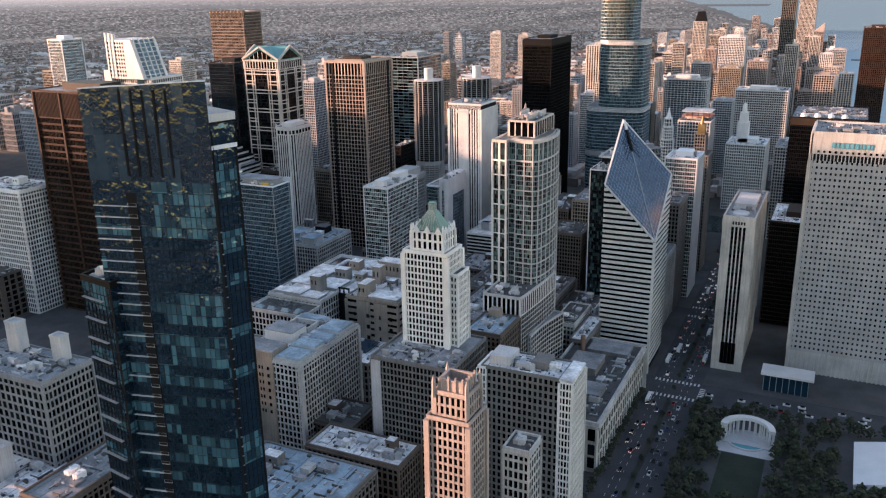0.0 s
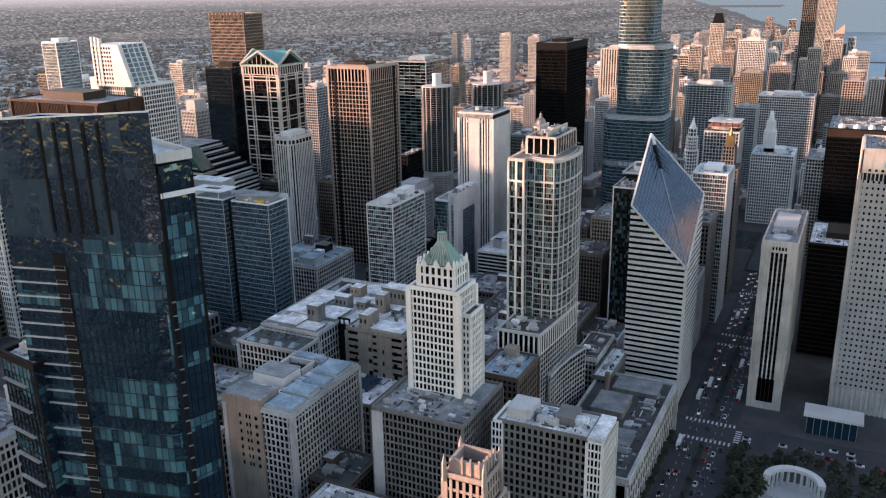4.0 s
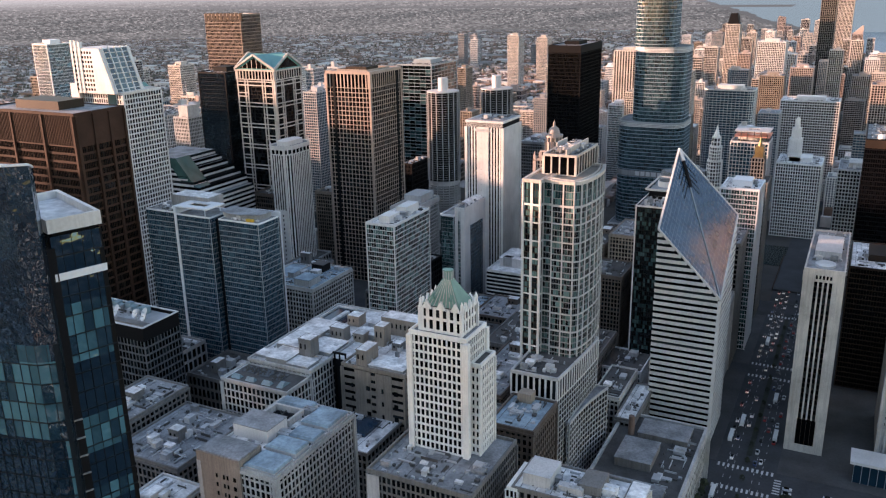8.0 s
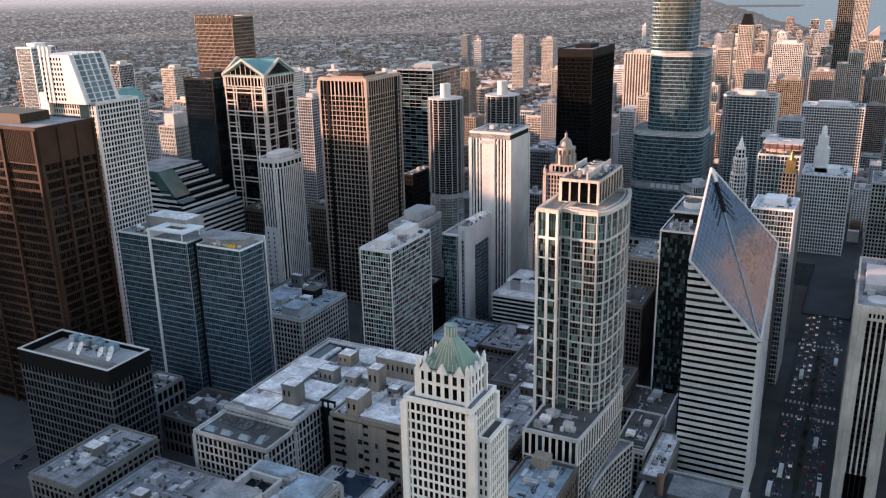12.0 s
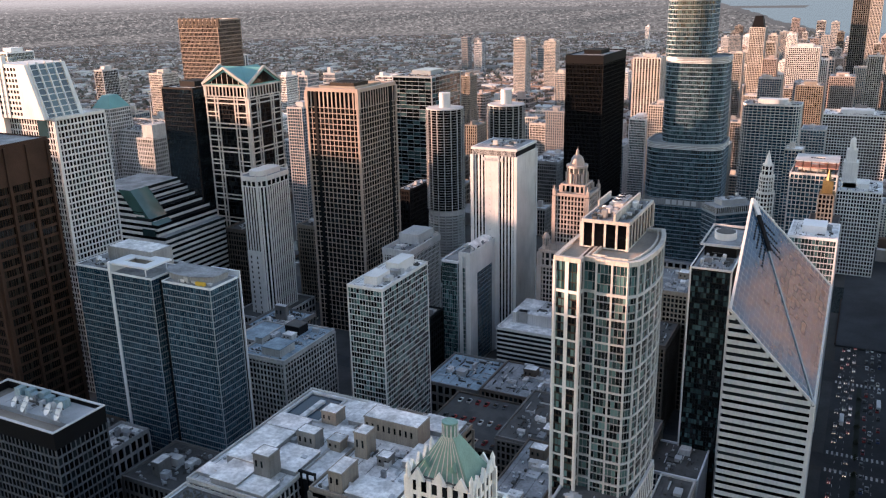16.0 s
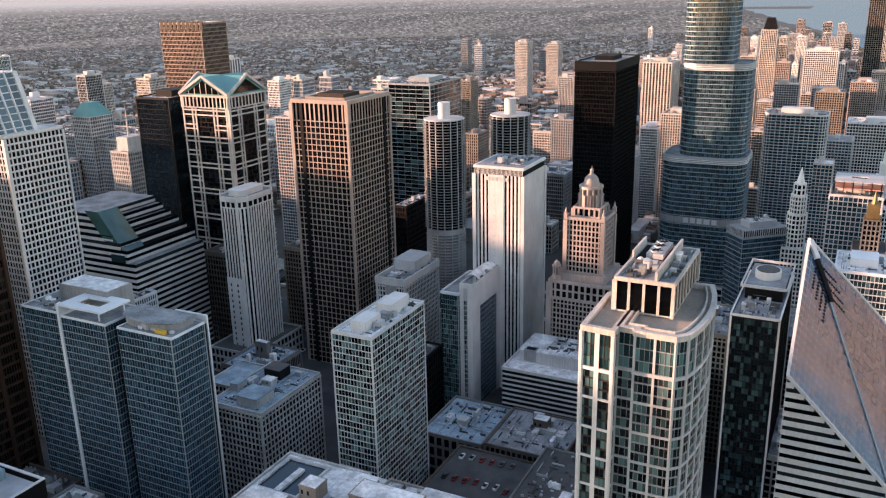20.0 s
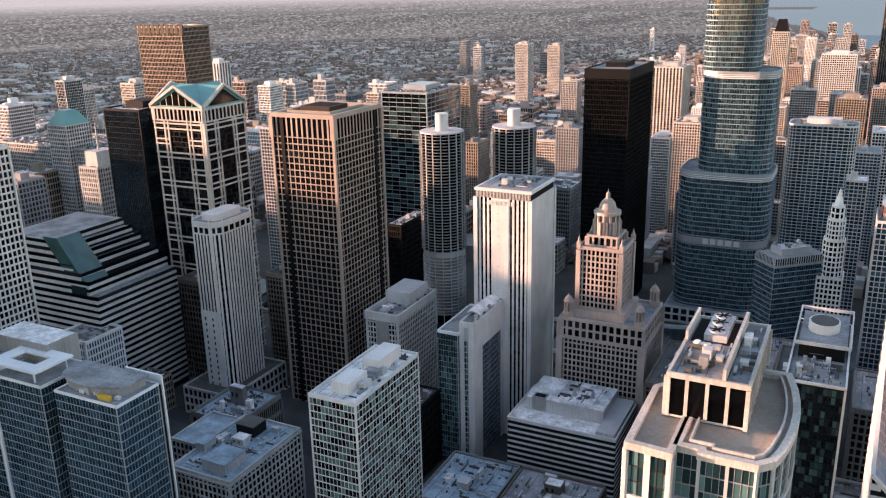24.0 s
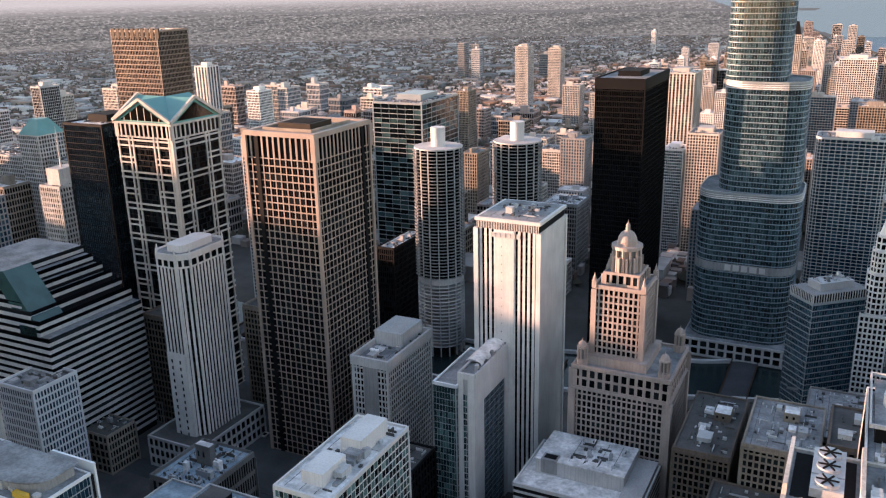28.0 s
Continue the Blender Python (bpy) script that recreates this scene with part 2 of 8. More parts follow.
# the plan sheet's own axes, in true metres
ORIGIN, EAST, NORTH, RISE = Vector((239.34, 143.01, 2.37)), Vector((0.9462, -0.0833, -0.0395)), Vector((-0.0699, 1.0584, 0.0047)), Vector((0.0958, -0.1339, 0.9242))


def true_place(p):
    return ORIGIN + EAST * p[0] + NORTH * p[1] + RISE * p[2]


SETTLED = set()
RIDERS = []            # things that stand on a roof, with the building that carries them


def settle(ob, plan_box, true_box):
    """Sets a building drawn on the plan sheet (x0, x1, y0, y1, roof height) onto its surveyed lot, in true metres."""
    (a0, a1, b0, b1, h), (x0, x1, y0, y1, z) = plan_box, true_box
    k = Vector(((x1 - x0) / (a1 - a0), (y1 - y0) / (b1 - b0), z / h))
    ob.location = Vector((x0 + k.x * (ob.location.x - a0), y0 + k.y * (ob.location.y - b0), k.z * ob.location.z))
    ob.scale = Vector([ob.scale[i] * k[i] for i in range(3)])
    SETTLED.add(ob)
    return ob


def part(name, shape, material, parent, label="", at=None, turn=0.0, kind=""):
    """One mesh under a thing or a part; shape: a Shape or a mesh that is shared."""
    me = shape.mesh(name, material) if isinstance(shape, Shape) else shape
    ob = new(name, me)
    ob.parent = parent
    if at:
        ob.location = at
    if turn:
        ob.rotation_euler[2] = turn
    return tagged(ob, label, kind=kind) if label or kind else ob


def facade(parent, plan, z0, z1, floor, bay, wall, glass, pier=(0.6, 0.5), band=(1.2, 0.3), corner=None, every=1, skip=(), rnd=None, pier_mat=None, panes=0, joined=False, top=0.0, solo=False):
    """bay: one width, or one for each side of the plan in turn. Storeys of glass, a band of wall below each and piers between the bays, all round a plan. panes: how many of the
    windows, from the top storey down, are pieces of their own; joined: the far building's bands and piers in one mesh."""
    rnd = rnd or random.Random(len(plan) + int(z1 * 10))
    panes = int(panes * 0.14)
    joined = joined or not (panes or solo)
    deep = 0.0
    band = (band[0] * 0.78, min(band[1], 0.12))
    if pier:
        pier = (pier[0] * 0.85, min(pier[1], 0.3))
    count = max(1, round((z1 - z0) / floor))
    h = (z1 - z0) / count
    bw, bo = band
    n = len(plan)
    rest, grid, piers, slots = Shape(), Shape(), [], []
    for i in range(n):
        a, b = Vector(plan[i]), Vector(plan[(i + 1) % n])
        e = b - a
        ln = e.length
        if ln < 0.05:
            continue
        e /= ln
        nrm = Vector((e.y, -e.x))
        k = max(1, round(ln / (bay[i % len(bay)] if isinstance(bay, tuple) else bay)))
        one = Shape().box(-ln / k / 2 + 0.04, ln / k / 2 - 0.04, -0.03, 0.05, 0, h - bw - top).mesh("window_pane", glass) if panes else None
        for j in range(k):
            p, q = a + e * ln * j / k, a + e * ln * (j + 1) / k
            slots.append((p, q, nrm, one, math.atan2(e.y, e.x), nrm.y < 0.3 and nrm.x > -0.7))
            if j % every == 0 and i not in skip:
                piers.append((p, math.atan2(e.y, e.x), j == 0, nrm))
    left = panes
    for s in reversed(range(count)):
        z = z0 + s * h
        for p, q, nrm, one, turn, seen in slots:
            t0, t1 = rnd.uniform(-0.03, 0.03), rnd.uniform(-0.03, 0.03)
            if left > 0 and seen:
                left -= 1
                m = (p + q) / 2 - nrm * deep
                ob = part("window_pane", one, None, parent, at=(m.x, m.y, z + bw), turn=turn + t0 * 0.25)
                ob.rotation_euler[0] = t1 * 0.25
                continue
            p0, q0, p1, q1 = p + nrm * (t0 - 0.05 - deep), q + nrm * (t1 - 0.05 - deep), p - nrm * (t1 + 0.05 + deep), q - nrm * (t0 + 0.05 + deep)
            rest.poly([(*p0, z + bw), (*q0, z + bw), (*q1, z + h - top), (*p1, z + h - top)])
    part("glazing", rest, glass, parent, kind="stuff")
    if bw > 0.01:
        ring = Shape().ring(plan, bo, 0.75, 0, bw)
        loose = not joined and (solo or panes >= 17)
        me = None if not loose else ring.mesh("spandrel", wall)
        for s in range(count):
            if not loose:
                grid.ring(plan, bo, 0.75, z0 + s * h, z0 + s * h + bw)
            else:
                part("spandrel", me, None, parent, at=(0, 0, z0 + s * h))
    if pier and pier[0] > 0:
        pw, pd = pier
        cw = corner or pw
        thin = not solo and not joined
        if joined or thin:
            for p, turn, first, nrm in piers:
                w = (cw if first and n <= 6 else pw) / 2
                e = Vector((-nrm.y, nrm.x))
                o = nrm * pd
                grid.prism([tuple(p - e * w + o), tuple(p + e * w + o), tuple(p + e * w - nrm * 0.7), tuple(p - e * w - nrm * 0.7)], z0, z1)
        else:
            shaft = Shape().box(-pw / 2, pw / 2, -pd, 0.7, 0, z1 - z0).mesh("pier", pier_mat or wall)
            post = Shape().box(-cw / 2, cw / 2, -cw / 2, cw / 2, 0, z1 - z0 + 0.02).mesh("corner_pier", pier_mat or wall)
            for p, turn, first, nrm in piers:
                if first and n <= 6:
                    part("corner_pier", post, None, parent, at=(p.x, p.y, z0), turn=turn)
                else:
                    part("pier", shaft, None, parent, at=(p.x, p.y, z0), turn=turn)
    if grid.f:
        part("facade_grid" if joined or not solo else "pier_grid", grid, pier_mat or wall, parent, kind="stuff")
    return h


def roof_units(parent, x0, x1, y0, y1, z, count, seed, big=7.0):
    """Plant rooms, fans and ducts on a flat roof."""
    rnd = random.Random(seed)
    for i in range(math.ceil(count * 0.72)):
        w, d, h = rnd.uniform(1.5, big), rnd.uniform(1.5, big), rnd.uniform(0.8, 3.2)
        w, d = min(w, (x1 - x0) * 0.5), min(d, (y1 - y0) * 0.5)
        x, y = rnd.uniform(x0, x1 - w), rnd.uniform(y0, y1 - d)
        s = Shape().box(0, w, 0, d, 0, h)
        if rnd.random() < 0.5:
            for k in range(int(w // 2.2)):
                s.tube(1.1 + 2.2 * k, d / 2, h - 0.05, h + 0.5, 0.8, n=10)
        else:
            s.box(-0.15, w + 0.15, -0.15, d + 0.15, h, h + 0.2)
        part("roof_unit", s, rnd.choice((UNIT_MAT, ROOF_PALE, PALE_CONC, ROOF_GREY)), parent, at=(x, y, z))
    for i in range(count // 4):
        x, y = rnd.uniform(x0, x1), rnd.uniform(y0, y1)
        ln = rnd.uniform(3, 9)
        s = Shape().box(0, min(ln, x1 - x), -0.35, 0.35, 0.3, 0.9) if rnd.random() < 0.5 else Shape().box(-0.35, 0.35, 0, min(ln, y1 - y), 0.3, 0.9)
        for q in (0.2, 0.8):
            s.box(-0.2, 0.2, -0.2, 0.2, 0, 0.32)
        part("duct", s, UNIT_MAT, parent, at=(x, y, z))
    if count < 2:
        return
    pale, dark = Shape(), Shape()
    for i in range(int((x1 - x0) * (y1 - y0) / 22) + 6):
        s = pale if rnd.random() < 0.45 else dark
        x, y, w, d = rnd.uniform(x0, x1), rnd.uniform(y0, y1), rnd.uniform(0.4, 2.0), rnd.uniform(0.4, 2.0)
        kind_of = rnd.random()
        if kind_of < 0.2:
            w = rnd.uniform(3, 9)
            d = 0.35
        elif kind_of < 0.4:
            w, d = 0.35, rnd.uniform(3, 9)
        s.box(x, min(x + w, x1 + 1), y, min(y + d, y1 + 1), z - 0.05, z + rnd.uniform(0.3, 1.3))
    for x in range(int(x0), int(x1), 7):
        dark.box(x, x + 0.22, y0 - 1, y1 + 1, z, z + 0.05)
    part("roof_clutter", pale, UNIT_MAT, parent, kind="stuff")
    part("roof_clutter", dark, ROOF_DARK, parent, kind="stuff")


def core(parent, plan, z0, z1, wall, roof, parapet=1.1, thick=0.5, out=0.35):
    """The inner mass, the roof skin and the parapet round it."""
    part("core", Shape().prism(offset(plan, -0.7), z0, z1 - 0.05), wall, parent)
    part("roof", Shape().prism(offset(plan, -0.1), z1 - 0.05, z1 + 0.12), roof, parent)
    if parapet:
        part("parapet", Shape().ring(plan, out, thick, z1 - 0.6, z1 + parapet), wall, parent)


def tower(name, label, plan, z0, z1, floor, bay, wall, glass, roof=None, parapet=1.1, category="skyscraper", units=6, seed=1, parent=None, **kw):
    """A whole building, or with a parent one more volume of it."""
    ob = parent or thing(name, label, category)
    core(ob, plan, z0, z1, wall, roof or ROOF_GREY, parapet)
    facade(ob, plan, z0, z1 - 0.6, floor, bay, wall, glass, rnd=random.Random(seed), **kw)
    if units:
        xs, ys = [p[0] for p in plan], [p[1] for p in plan]
        roof_units(ob, min(xs) + 3, max(xs) - 3, min(ys) + 3, max(ys) - 3, z1 + 0.12, units, seed)
    return ob


def far_block(name, label, x0, x1, y0, y1, z, wall, glass, bay=3.2, floor=3.2, pier=1.1, band=1.3, roof=None, seed=0, category="apartment building"):
    """A building that stays far off: its body with roof skin, roof houses and parapet, its glass, and its grid of piers and bands."""
    rnd = random.Random(seed)
    plan = rect(x0, x1, y0, y1)
    w, d = x1 - x0, y1 - y0
    body = Shape().prism(offset(plan, -0.7), 0, z).ring(plan, 0.3, 0.8, z - 0.6, z + 1.0)
    for k in range(rnd.choice((1, 1, 2, 3))):
        fx, fy, fw, fd = rnd.uniform(0.1, 0.55), rnd.uniform(0.1, 0.55), rnd.uniform(0.15, 0.4), rnd.uniform(0.15, 0.4)
        body.box(x0 + w * fx, x0 + w * min(0.93, fx + fw), y0 + d * fy, y0 + d * min(0.93, fy + fd), z, z + rnd.uniform(2, 6))
    for k in range(int(w * d / 160)):
        ux, uy, us = x0 + w * rnd.uniform(0.08, 0.85), y0 + d * rnd.uniform(0.08, 0.85), rnd.uniform(0.8, 2.2)
        body.box(ux, ux + us, uy, uy + us, z, z + rnd.uniform(0.7, 1.8))
    skin = len(body.f)
    body.prism(offset(plan, -0.8), z + 0.02, z + 0.15)
    me = body.mesh(name, wall)
    me.materials.append(roof or ROOF_GREY)
    for f in range(skin, len(body.f)):
        me.polygons[f].material_index = 1
    ob = tagged(new(name, me), label, category)
    facade(ob, plan, 0, z - 0.6, floor, bay, wall, glass, pier=(pier, 0.35), band=(band, 0.25), joined=True, rnd=rnd)
    return ob

# ---------------------------------------------------------------- the large towers, from the near end of the flight
def box_part(name, b, material, parent, label=""):
    return part(name, Shape().box(*b), material, parent, label)


def sign_bars(parent, x, y, z, widths, h, material, gap=0.8):
    """Roof lettering as plain bars on a south wall."""
    for w in widths:
        box_part("sign_bar", (x, x + w, y - 0.45, y - 0.1, z, z + h), material, parent)
        x += w + gap


def gable(shape, x0, x1, y0, y1, z0, z1, along="x"):
    """A solid gable roof with its ridge along x or y."""
    if along == "x":
        m = (y0 + y1) / 2
        v = [(x0, y0, z0), (x1, y0, z0), (x1, y1, z0), (x0, y1, z0), (x0, m, z1), (x1, m, z1)]
        f = [(3, 2, 1, 0), (0, 1, 5, 4), (2, 3, 4, 5), (1, 2, 5), (3, 0, 4)]
    else:
        m = (x0 + x1) / 2
        v = [(x0, y0, z0), (x1, y0, z0), (x1, y1, z0), (x0, y1, z0), (m, y0, z1), (m, y1, z1)]
        f = [(3, 2, 1, 0), (1, 2, 5, 4), (3, 0, 4, 5), (0, 1, 4), (2, 3, 5)]
    k = len(shape.v)
    shape.v += v
    shape.f += [tuple(k + i for i in q) for q in f]
    return shape


def bar_between(shape, p, q, r):
    """A square bar from p to q."""
    p, q = Vector(p), Vector(q)
    d = (q - p).normalized()
    s = d.cross(Vector((0, 0, 1)))
    s = (s if s.length > 0.01 else Vector((1, 0, 0))).normalized() * r
    u = d.cross(s).normalized() * r
    k = len(shape.v)
    shape.v += [tuple(e + a * s + b * u) for e in (p, q) for a, b in ((-1, -1), (1, -1), (1, 1), (-1, 1))]
    shape.f += [tuple(k + i for i in f) for f in ((3, 2, 1, 0), (4, 5, 6, 7), (0, 1, 5, 4), (1, 2, 6, 5), (2, 3, 7, 6), (3, 0, 4, 7))]
    return shape


GOLD = surface("gilded_metal", (0.26, 0.18, 0.08), 0.5, 0.3, metal=0.6)
DISH_WHITE = surface("white_dish_paint", (0.75, 0.75, 0.74), 0.5, 0.08, bump=0.05)
# near-black fill: the shade in slots, joints, courts and pits is its colour
DARK_FILL = surface("dark_fill", (0.014, 0.014, 0.016), 0.9, 0.2, bump=0.0)
DARK_FILL.node_tree.nodes["Principled BSDF"].inputs["Specular IOR Level"].default_value = 0.1
SIGN_TEAL = plain("teal_sign", (0.08, 0.30, 0.38), 0.5)
SIGN_GREY = plain("silver_sign", (0.62, 0.62, 0.62), 0.4, 0.4)
TERRACOTTA_WARM = surface("buff_terracotta", (0.42, 0.34, 0.305), 0.7, 0.18, streak=0.15)


NAVY_METAL = surface("navy_metal", (0.008, 0.014, 0.02), 0.4, 0.2, bump=0.1)
NAVY_METAL.node_tree.nodes["Principled BSDF"].inputs["Specular IOR Level"].default_value = 0.2


def glass_slab_tower():
    ob = thing("glass_skyscraper", "dark navy glass apartment tower with recessed balconies and a sloping roofline", "skyscraper")
    SETTLED.add(ob)
    main = [(219.6, 262.3), (253.4, 270.2), (256.0, 272.3), (252.0, 276.0), (215.6, 278.5)]
    core(ob, main, 0, 241, BLACK_STEEL, ROOF_GREY, 0)
    facade(ob, main, 0, 222.6, 3.33, 1.55, NAVY_METAL, GLASS_NAVY, pier=(0.09, 0.05), band=(0.26, 0.05), panes=260, rnd=random.Random(3), pier_mat=NAVY_METAL)
    # tall screen of glass round the roof, higher at its east end
    zs = (248.2, 250.4, 250.4, 249, 247)
    scr, rim = Shape(), Shape()
    rnd = random.Random(8)
    for i in range(5):
        a, b = Vector(main[i]), Vector(main[(i + 1) % 5])
        k = max(1, round((b - a).length / 3.1))
        bar_between(rim, (*a, zs[i]), (*b, zs[(i + 1) % 5]), 0.16)
        for j in range(k):
            f0, f1 = j / k, (j + 1) / k
            p, q = a.lerp(b, f0), a.lerp(b, f1)
            za, zb = zs[i] + (zs[(i + 1) % 5] - zs[i]) * f0, zs[i] + (zs[(i + 1) % 5] - zs[i]) * f1
            d = rnd.uniform(-0.05, 0.05)
            for c in range(4):
                u0, u1 = c / 4, (c + 1) / 4
                scr.poly([(p.x + d, p.y, 222.6 + (za - 222.6) * u0), (q.x, q.y + d, 222.6 + (zb - 222.6) * u0),
                          (q.x - d, q.y, 222.6 + (zb - 222.6) * u1), (p.x, p.y - d, 222.6 + (za - 222.6) * u1)])
    part("roof_screen", scr, GLASS_SCREEN, ob, "tall wavy dark glass screen round the roof", kind="stuff")
    part("screen_rim", rim, ALU, ob, "thin bright metal rim")
    a, b = Vector(main[0]), Vector(main[1])
    t = math.atan2((b - a).y, (b - a).x)
    for f in (0.36, 0.46, 0.56, 0.66, 0.76):
        p = a.lerp(b, f)
        part("vent_strip", Shape().box(-0.3, 0.3, -0.22, 0.1, 0, 24), BLACK_STEEL, ob, at=(p.x, p.y, 224), turn=t)
    # the slot of balconies in the south front, and the thin slab edges west of it
    ledge = Shape().box(-5.6, 5.6, -0.55, 0.1, 0, 0.22).mesh("balcony_edge", PALE_CONC)
    slab = Shape().box(-1.4, 1.4, -0.34, 0.1, 0, 0.2).box(-1.4, -1.3, -0.34, -0.28, 0.2, 1.1).box(1.3, 1.4, -0.34, -0.28, 0.2, 1.1).box(-1.4, 1.4, -0.34, -0.3, 1.05, 1.1).mesh("balcony", GREY_CONC)
    for s in range(62):
        p = a.lerp(b, 0.355)
        part("balcony", slab, None, ob, at=(p.x, p.y, 12 + s * 3.33), turn=t)
        if s % 2 == 1 or s > 50:
            p = a.lerp(b, 0.165)
            part("balcony_edge", ledge, None, ob, at=(p.x, p.y, 12 + s * 3.33), turn=t)
    p = a.lerp(b, 0.355)
    # near-black sheet on the front, the slot's shade put in as colour
    part("balcony_slot", Shape().box(-1.5, 1.5, -0.16, 0.2, 0, 209), DARK_FILL, ob, at=(p.x, p.y, 10), turn=t)
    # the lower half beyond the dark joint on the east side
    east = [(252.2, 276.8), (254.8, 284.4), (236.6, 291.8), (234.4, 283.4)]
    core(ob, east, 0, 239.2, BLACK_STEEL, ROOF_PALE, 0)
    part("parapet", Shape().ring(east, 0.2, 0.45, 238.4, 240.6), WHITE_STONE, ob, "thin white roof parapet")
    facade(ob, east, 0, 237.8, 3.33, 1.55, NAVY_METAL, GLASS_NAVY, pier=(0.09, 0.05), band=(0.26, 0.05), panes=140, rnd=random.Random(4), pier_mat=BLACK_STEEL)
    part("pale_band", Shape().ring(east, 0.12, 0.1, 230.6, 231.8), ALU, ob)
    # near-black solid in the joint, its shade given by colour
    part("dark_joint", Shape().prism([(251.6, 275.5), (252.5, 277.2), (243, 283), (243, 276)], 0, 236), DARK_FILL, ob)
    floor_plan = [(251.9, 275.6), (252.7, 277.1), (251.2, 277.8), (250.4, 275.8)]
    joint_floor = Shape().prism(floor_plan, 0, 0.25).mesh("joint_floor", GREY_CONC)
    for s in range(28, 60):
        part("joint_floor", joint_floor, None, ob, at=(0, 0, 10 + s * 3.33))
    west = [(209.4, 262.6), (223.6, 260.2), (223.0, 271.6), (209.0, 272.0)]
    core(ob, west, 0, 191.6, BLACK_STEEL, ROOF_PALE, 1.2, 0.6, 0.3)
    facade(ob, west, 0, 191.1, 3.33, 1.9, BLACK_STEEL, GLASS_NAVY, pier=(0.12, 0.12), band=(0.4, 0.08), panes=90, rnd=random.Random(5))
    a, b = Vector(west[0]), Vector(west[1])
    t = math.atan2((b - a).y, (b - a).x)
    p = a.lerp(b, 0.36)
    slab = Shape().box(-5.0, 5.0, -0.9, 0.2, 0, 0.22).mesh("balcony", GREY_CONC)
    for s in range(0, 56, 2):
        part("balcony", slab, None, ob, at=(p.x, p.y, 6 + s * 3.33), turn=t)
    roof_units(ob, 211, 221, 263.5, 270, 191.7, 4, 11, 3)
    roof_units(ob, 222, 246, 270, 275, 241.1, 5, 12, 4)


glass_slab_tower()


def crown_terracotta_tower():
    ob = thing("terracotta_skyscraper", "white terracotta office tower with a green copper pyramid roof and lantern", "skyscraper")
    base = rect(-38.5, 9, 310, 364)
    core(ob, base, 0, 85, GREY_BRICK, ROOF_GREY, 1.5)
    facade(ob, base, 0, 84, 3.8, 2.3, GREY_BRICK, GLASS_DARK, pier=(0.8, 0.3), band=(1.4, 0.22), corner=2.0)
    roof_units(ob, -36, 7, 312, 338, 85.1, 9, 21, 5)
    box_part("light_court_wall", (-38.8, -33, 309.4, 310.5, 2, 84), PALE_CONC, ob, "pale blank wall strip")
    shaft = rect(-31, -5, 340, 363)
    core(ob, shaft, 85, 138, WHITE_TERRA, ROOF_GREY, 1.2)
    facade(ob, shaft, 85, 137, 3.72, 2.17, WHITE_TERRA, GLASS_DARK, pier=(0.85, 0.3), band=(1.35, 0.12), corner=2.6, panes=110, solo=True)
    wide = rect(-5, -0.5, 345, 362)
    core(ob, wide, 85, 126, WHITE_TERRA, ROOF_DARK, 1.2)
    facade(ob, wide, 85, 125, 3.72, 2.2, WHITE_TERRA, GLASS_DARK, pier=(1.1, 0.32), band=(1.75, 0.28), corner=1.6)
    crown = rect(-27, -8, 343.5, 359.5)
    core(ob, crown, 138, 149.4, WHITE_TERRA, ROOF_DARK, 0)
    facade(ob, crown, 138.4, 149, 4.6, 3.2, WHITE_TERRA, GLASS_DARK, pier=(1.7, 0.4), band=(1.6, 0.3), corner=2.6)
    for x in (-24, -17.5, -11):
        for y in (343.2, 359.8):
            part("gable", gable(Shape(), x - 2.3, x + 2.3, y - 0.5, y + 0.5, 148.6, 152.4, "y"), WHITE_TERRA, ob)
    for y in (346.8, 351.5, 356.2):
        for x in (-27.3, -7.7):
            part("gable", gable(Shape(), x - 0.5, x + 0.5, y - 2, y + 2, 148.6, 152.4, "x"), WHITE_TERRA, ob)
    for x in (-27, -8):
        for y in (343.5, 359.5):
            part("pinnacle", Shape().tube(x, y, 148.6, 151.7, 0.9, 0.7, 8).tube(x, y, 151.7, 153.6, 0.8, 0.05, 8), WHITE_TERRA, ob)
    part("copper_roof", Shape().prism(rect(-26.2, -8.8, 344.3, 358.7), 149.1, 160, rect(-19.4, -15.6, 349.6, 353.4)), COPPER_GREEN, ob, "streaked green copper pyramid roof")
    for i in range(9):
        f = (i + 0.5) / 9
        part("roof_rib", Shape().poly([(-26 + 17 * f - 0.18, 344.1, 149.4), (-26 + 17 * f + 0.18, 344.1, 149.4), (-19.2 + 3.4 * f + 0.1, 349.5, 160), (-19.2 + 3.4 * f - 0.1, 349.5, 160)]), CREAM, ob)
    part("lantern", Shape().tube(-17.5, 351.5, 159.7, 163.5, 2.0, 2.0, 12).tube(-17.5, 351.5, 163.5, 164, 2.3, 2.3, 12), COPPER_GREEN, ob)
    for k in range(12):
        a = k * math.pi / 6
        part("lantern_column", Shape().tube(-17.5 + 2.15 * math.cos(a), 351.5 + 2.15 * math.sin(a), 159.9, 163.5, 0.2, n=6), PALE_CONC, ob)
    for x in (-22, -14):
        part("dormer", gable(Shape(), x - 0.8, x + 0.8, 344.4, 347.5, 152.4, 154.7, "y"), COPPER_GREEN, ob)
    settle(ob, (-31, -5, 340, 363, 138), (205.0, 230.5, 472.8, 492.4, 137.5))

crown_terracotta_tower()


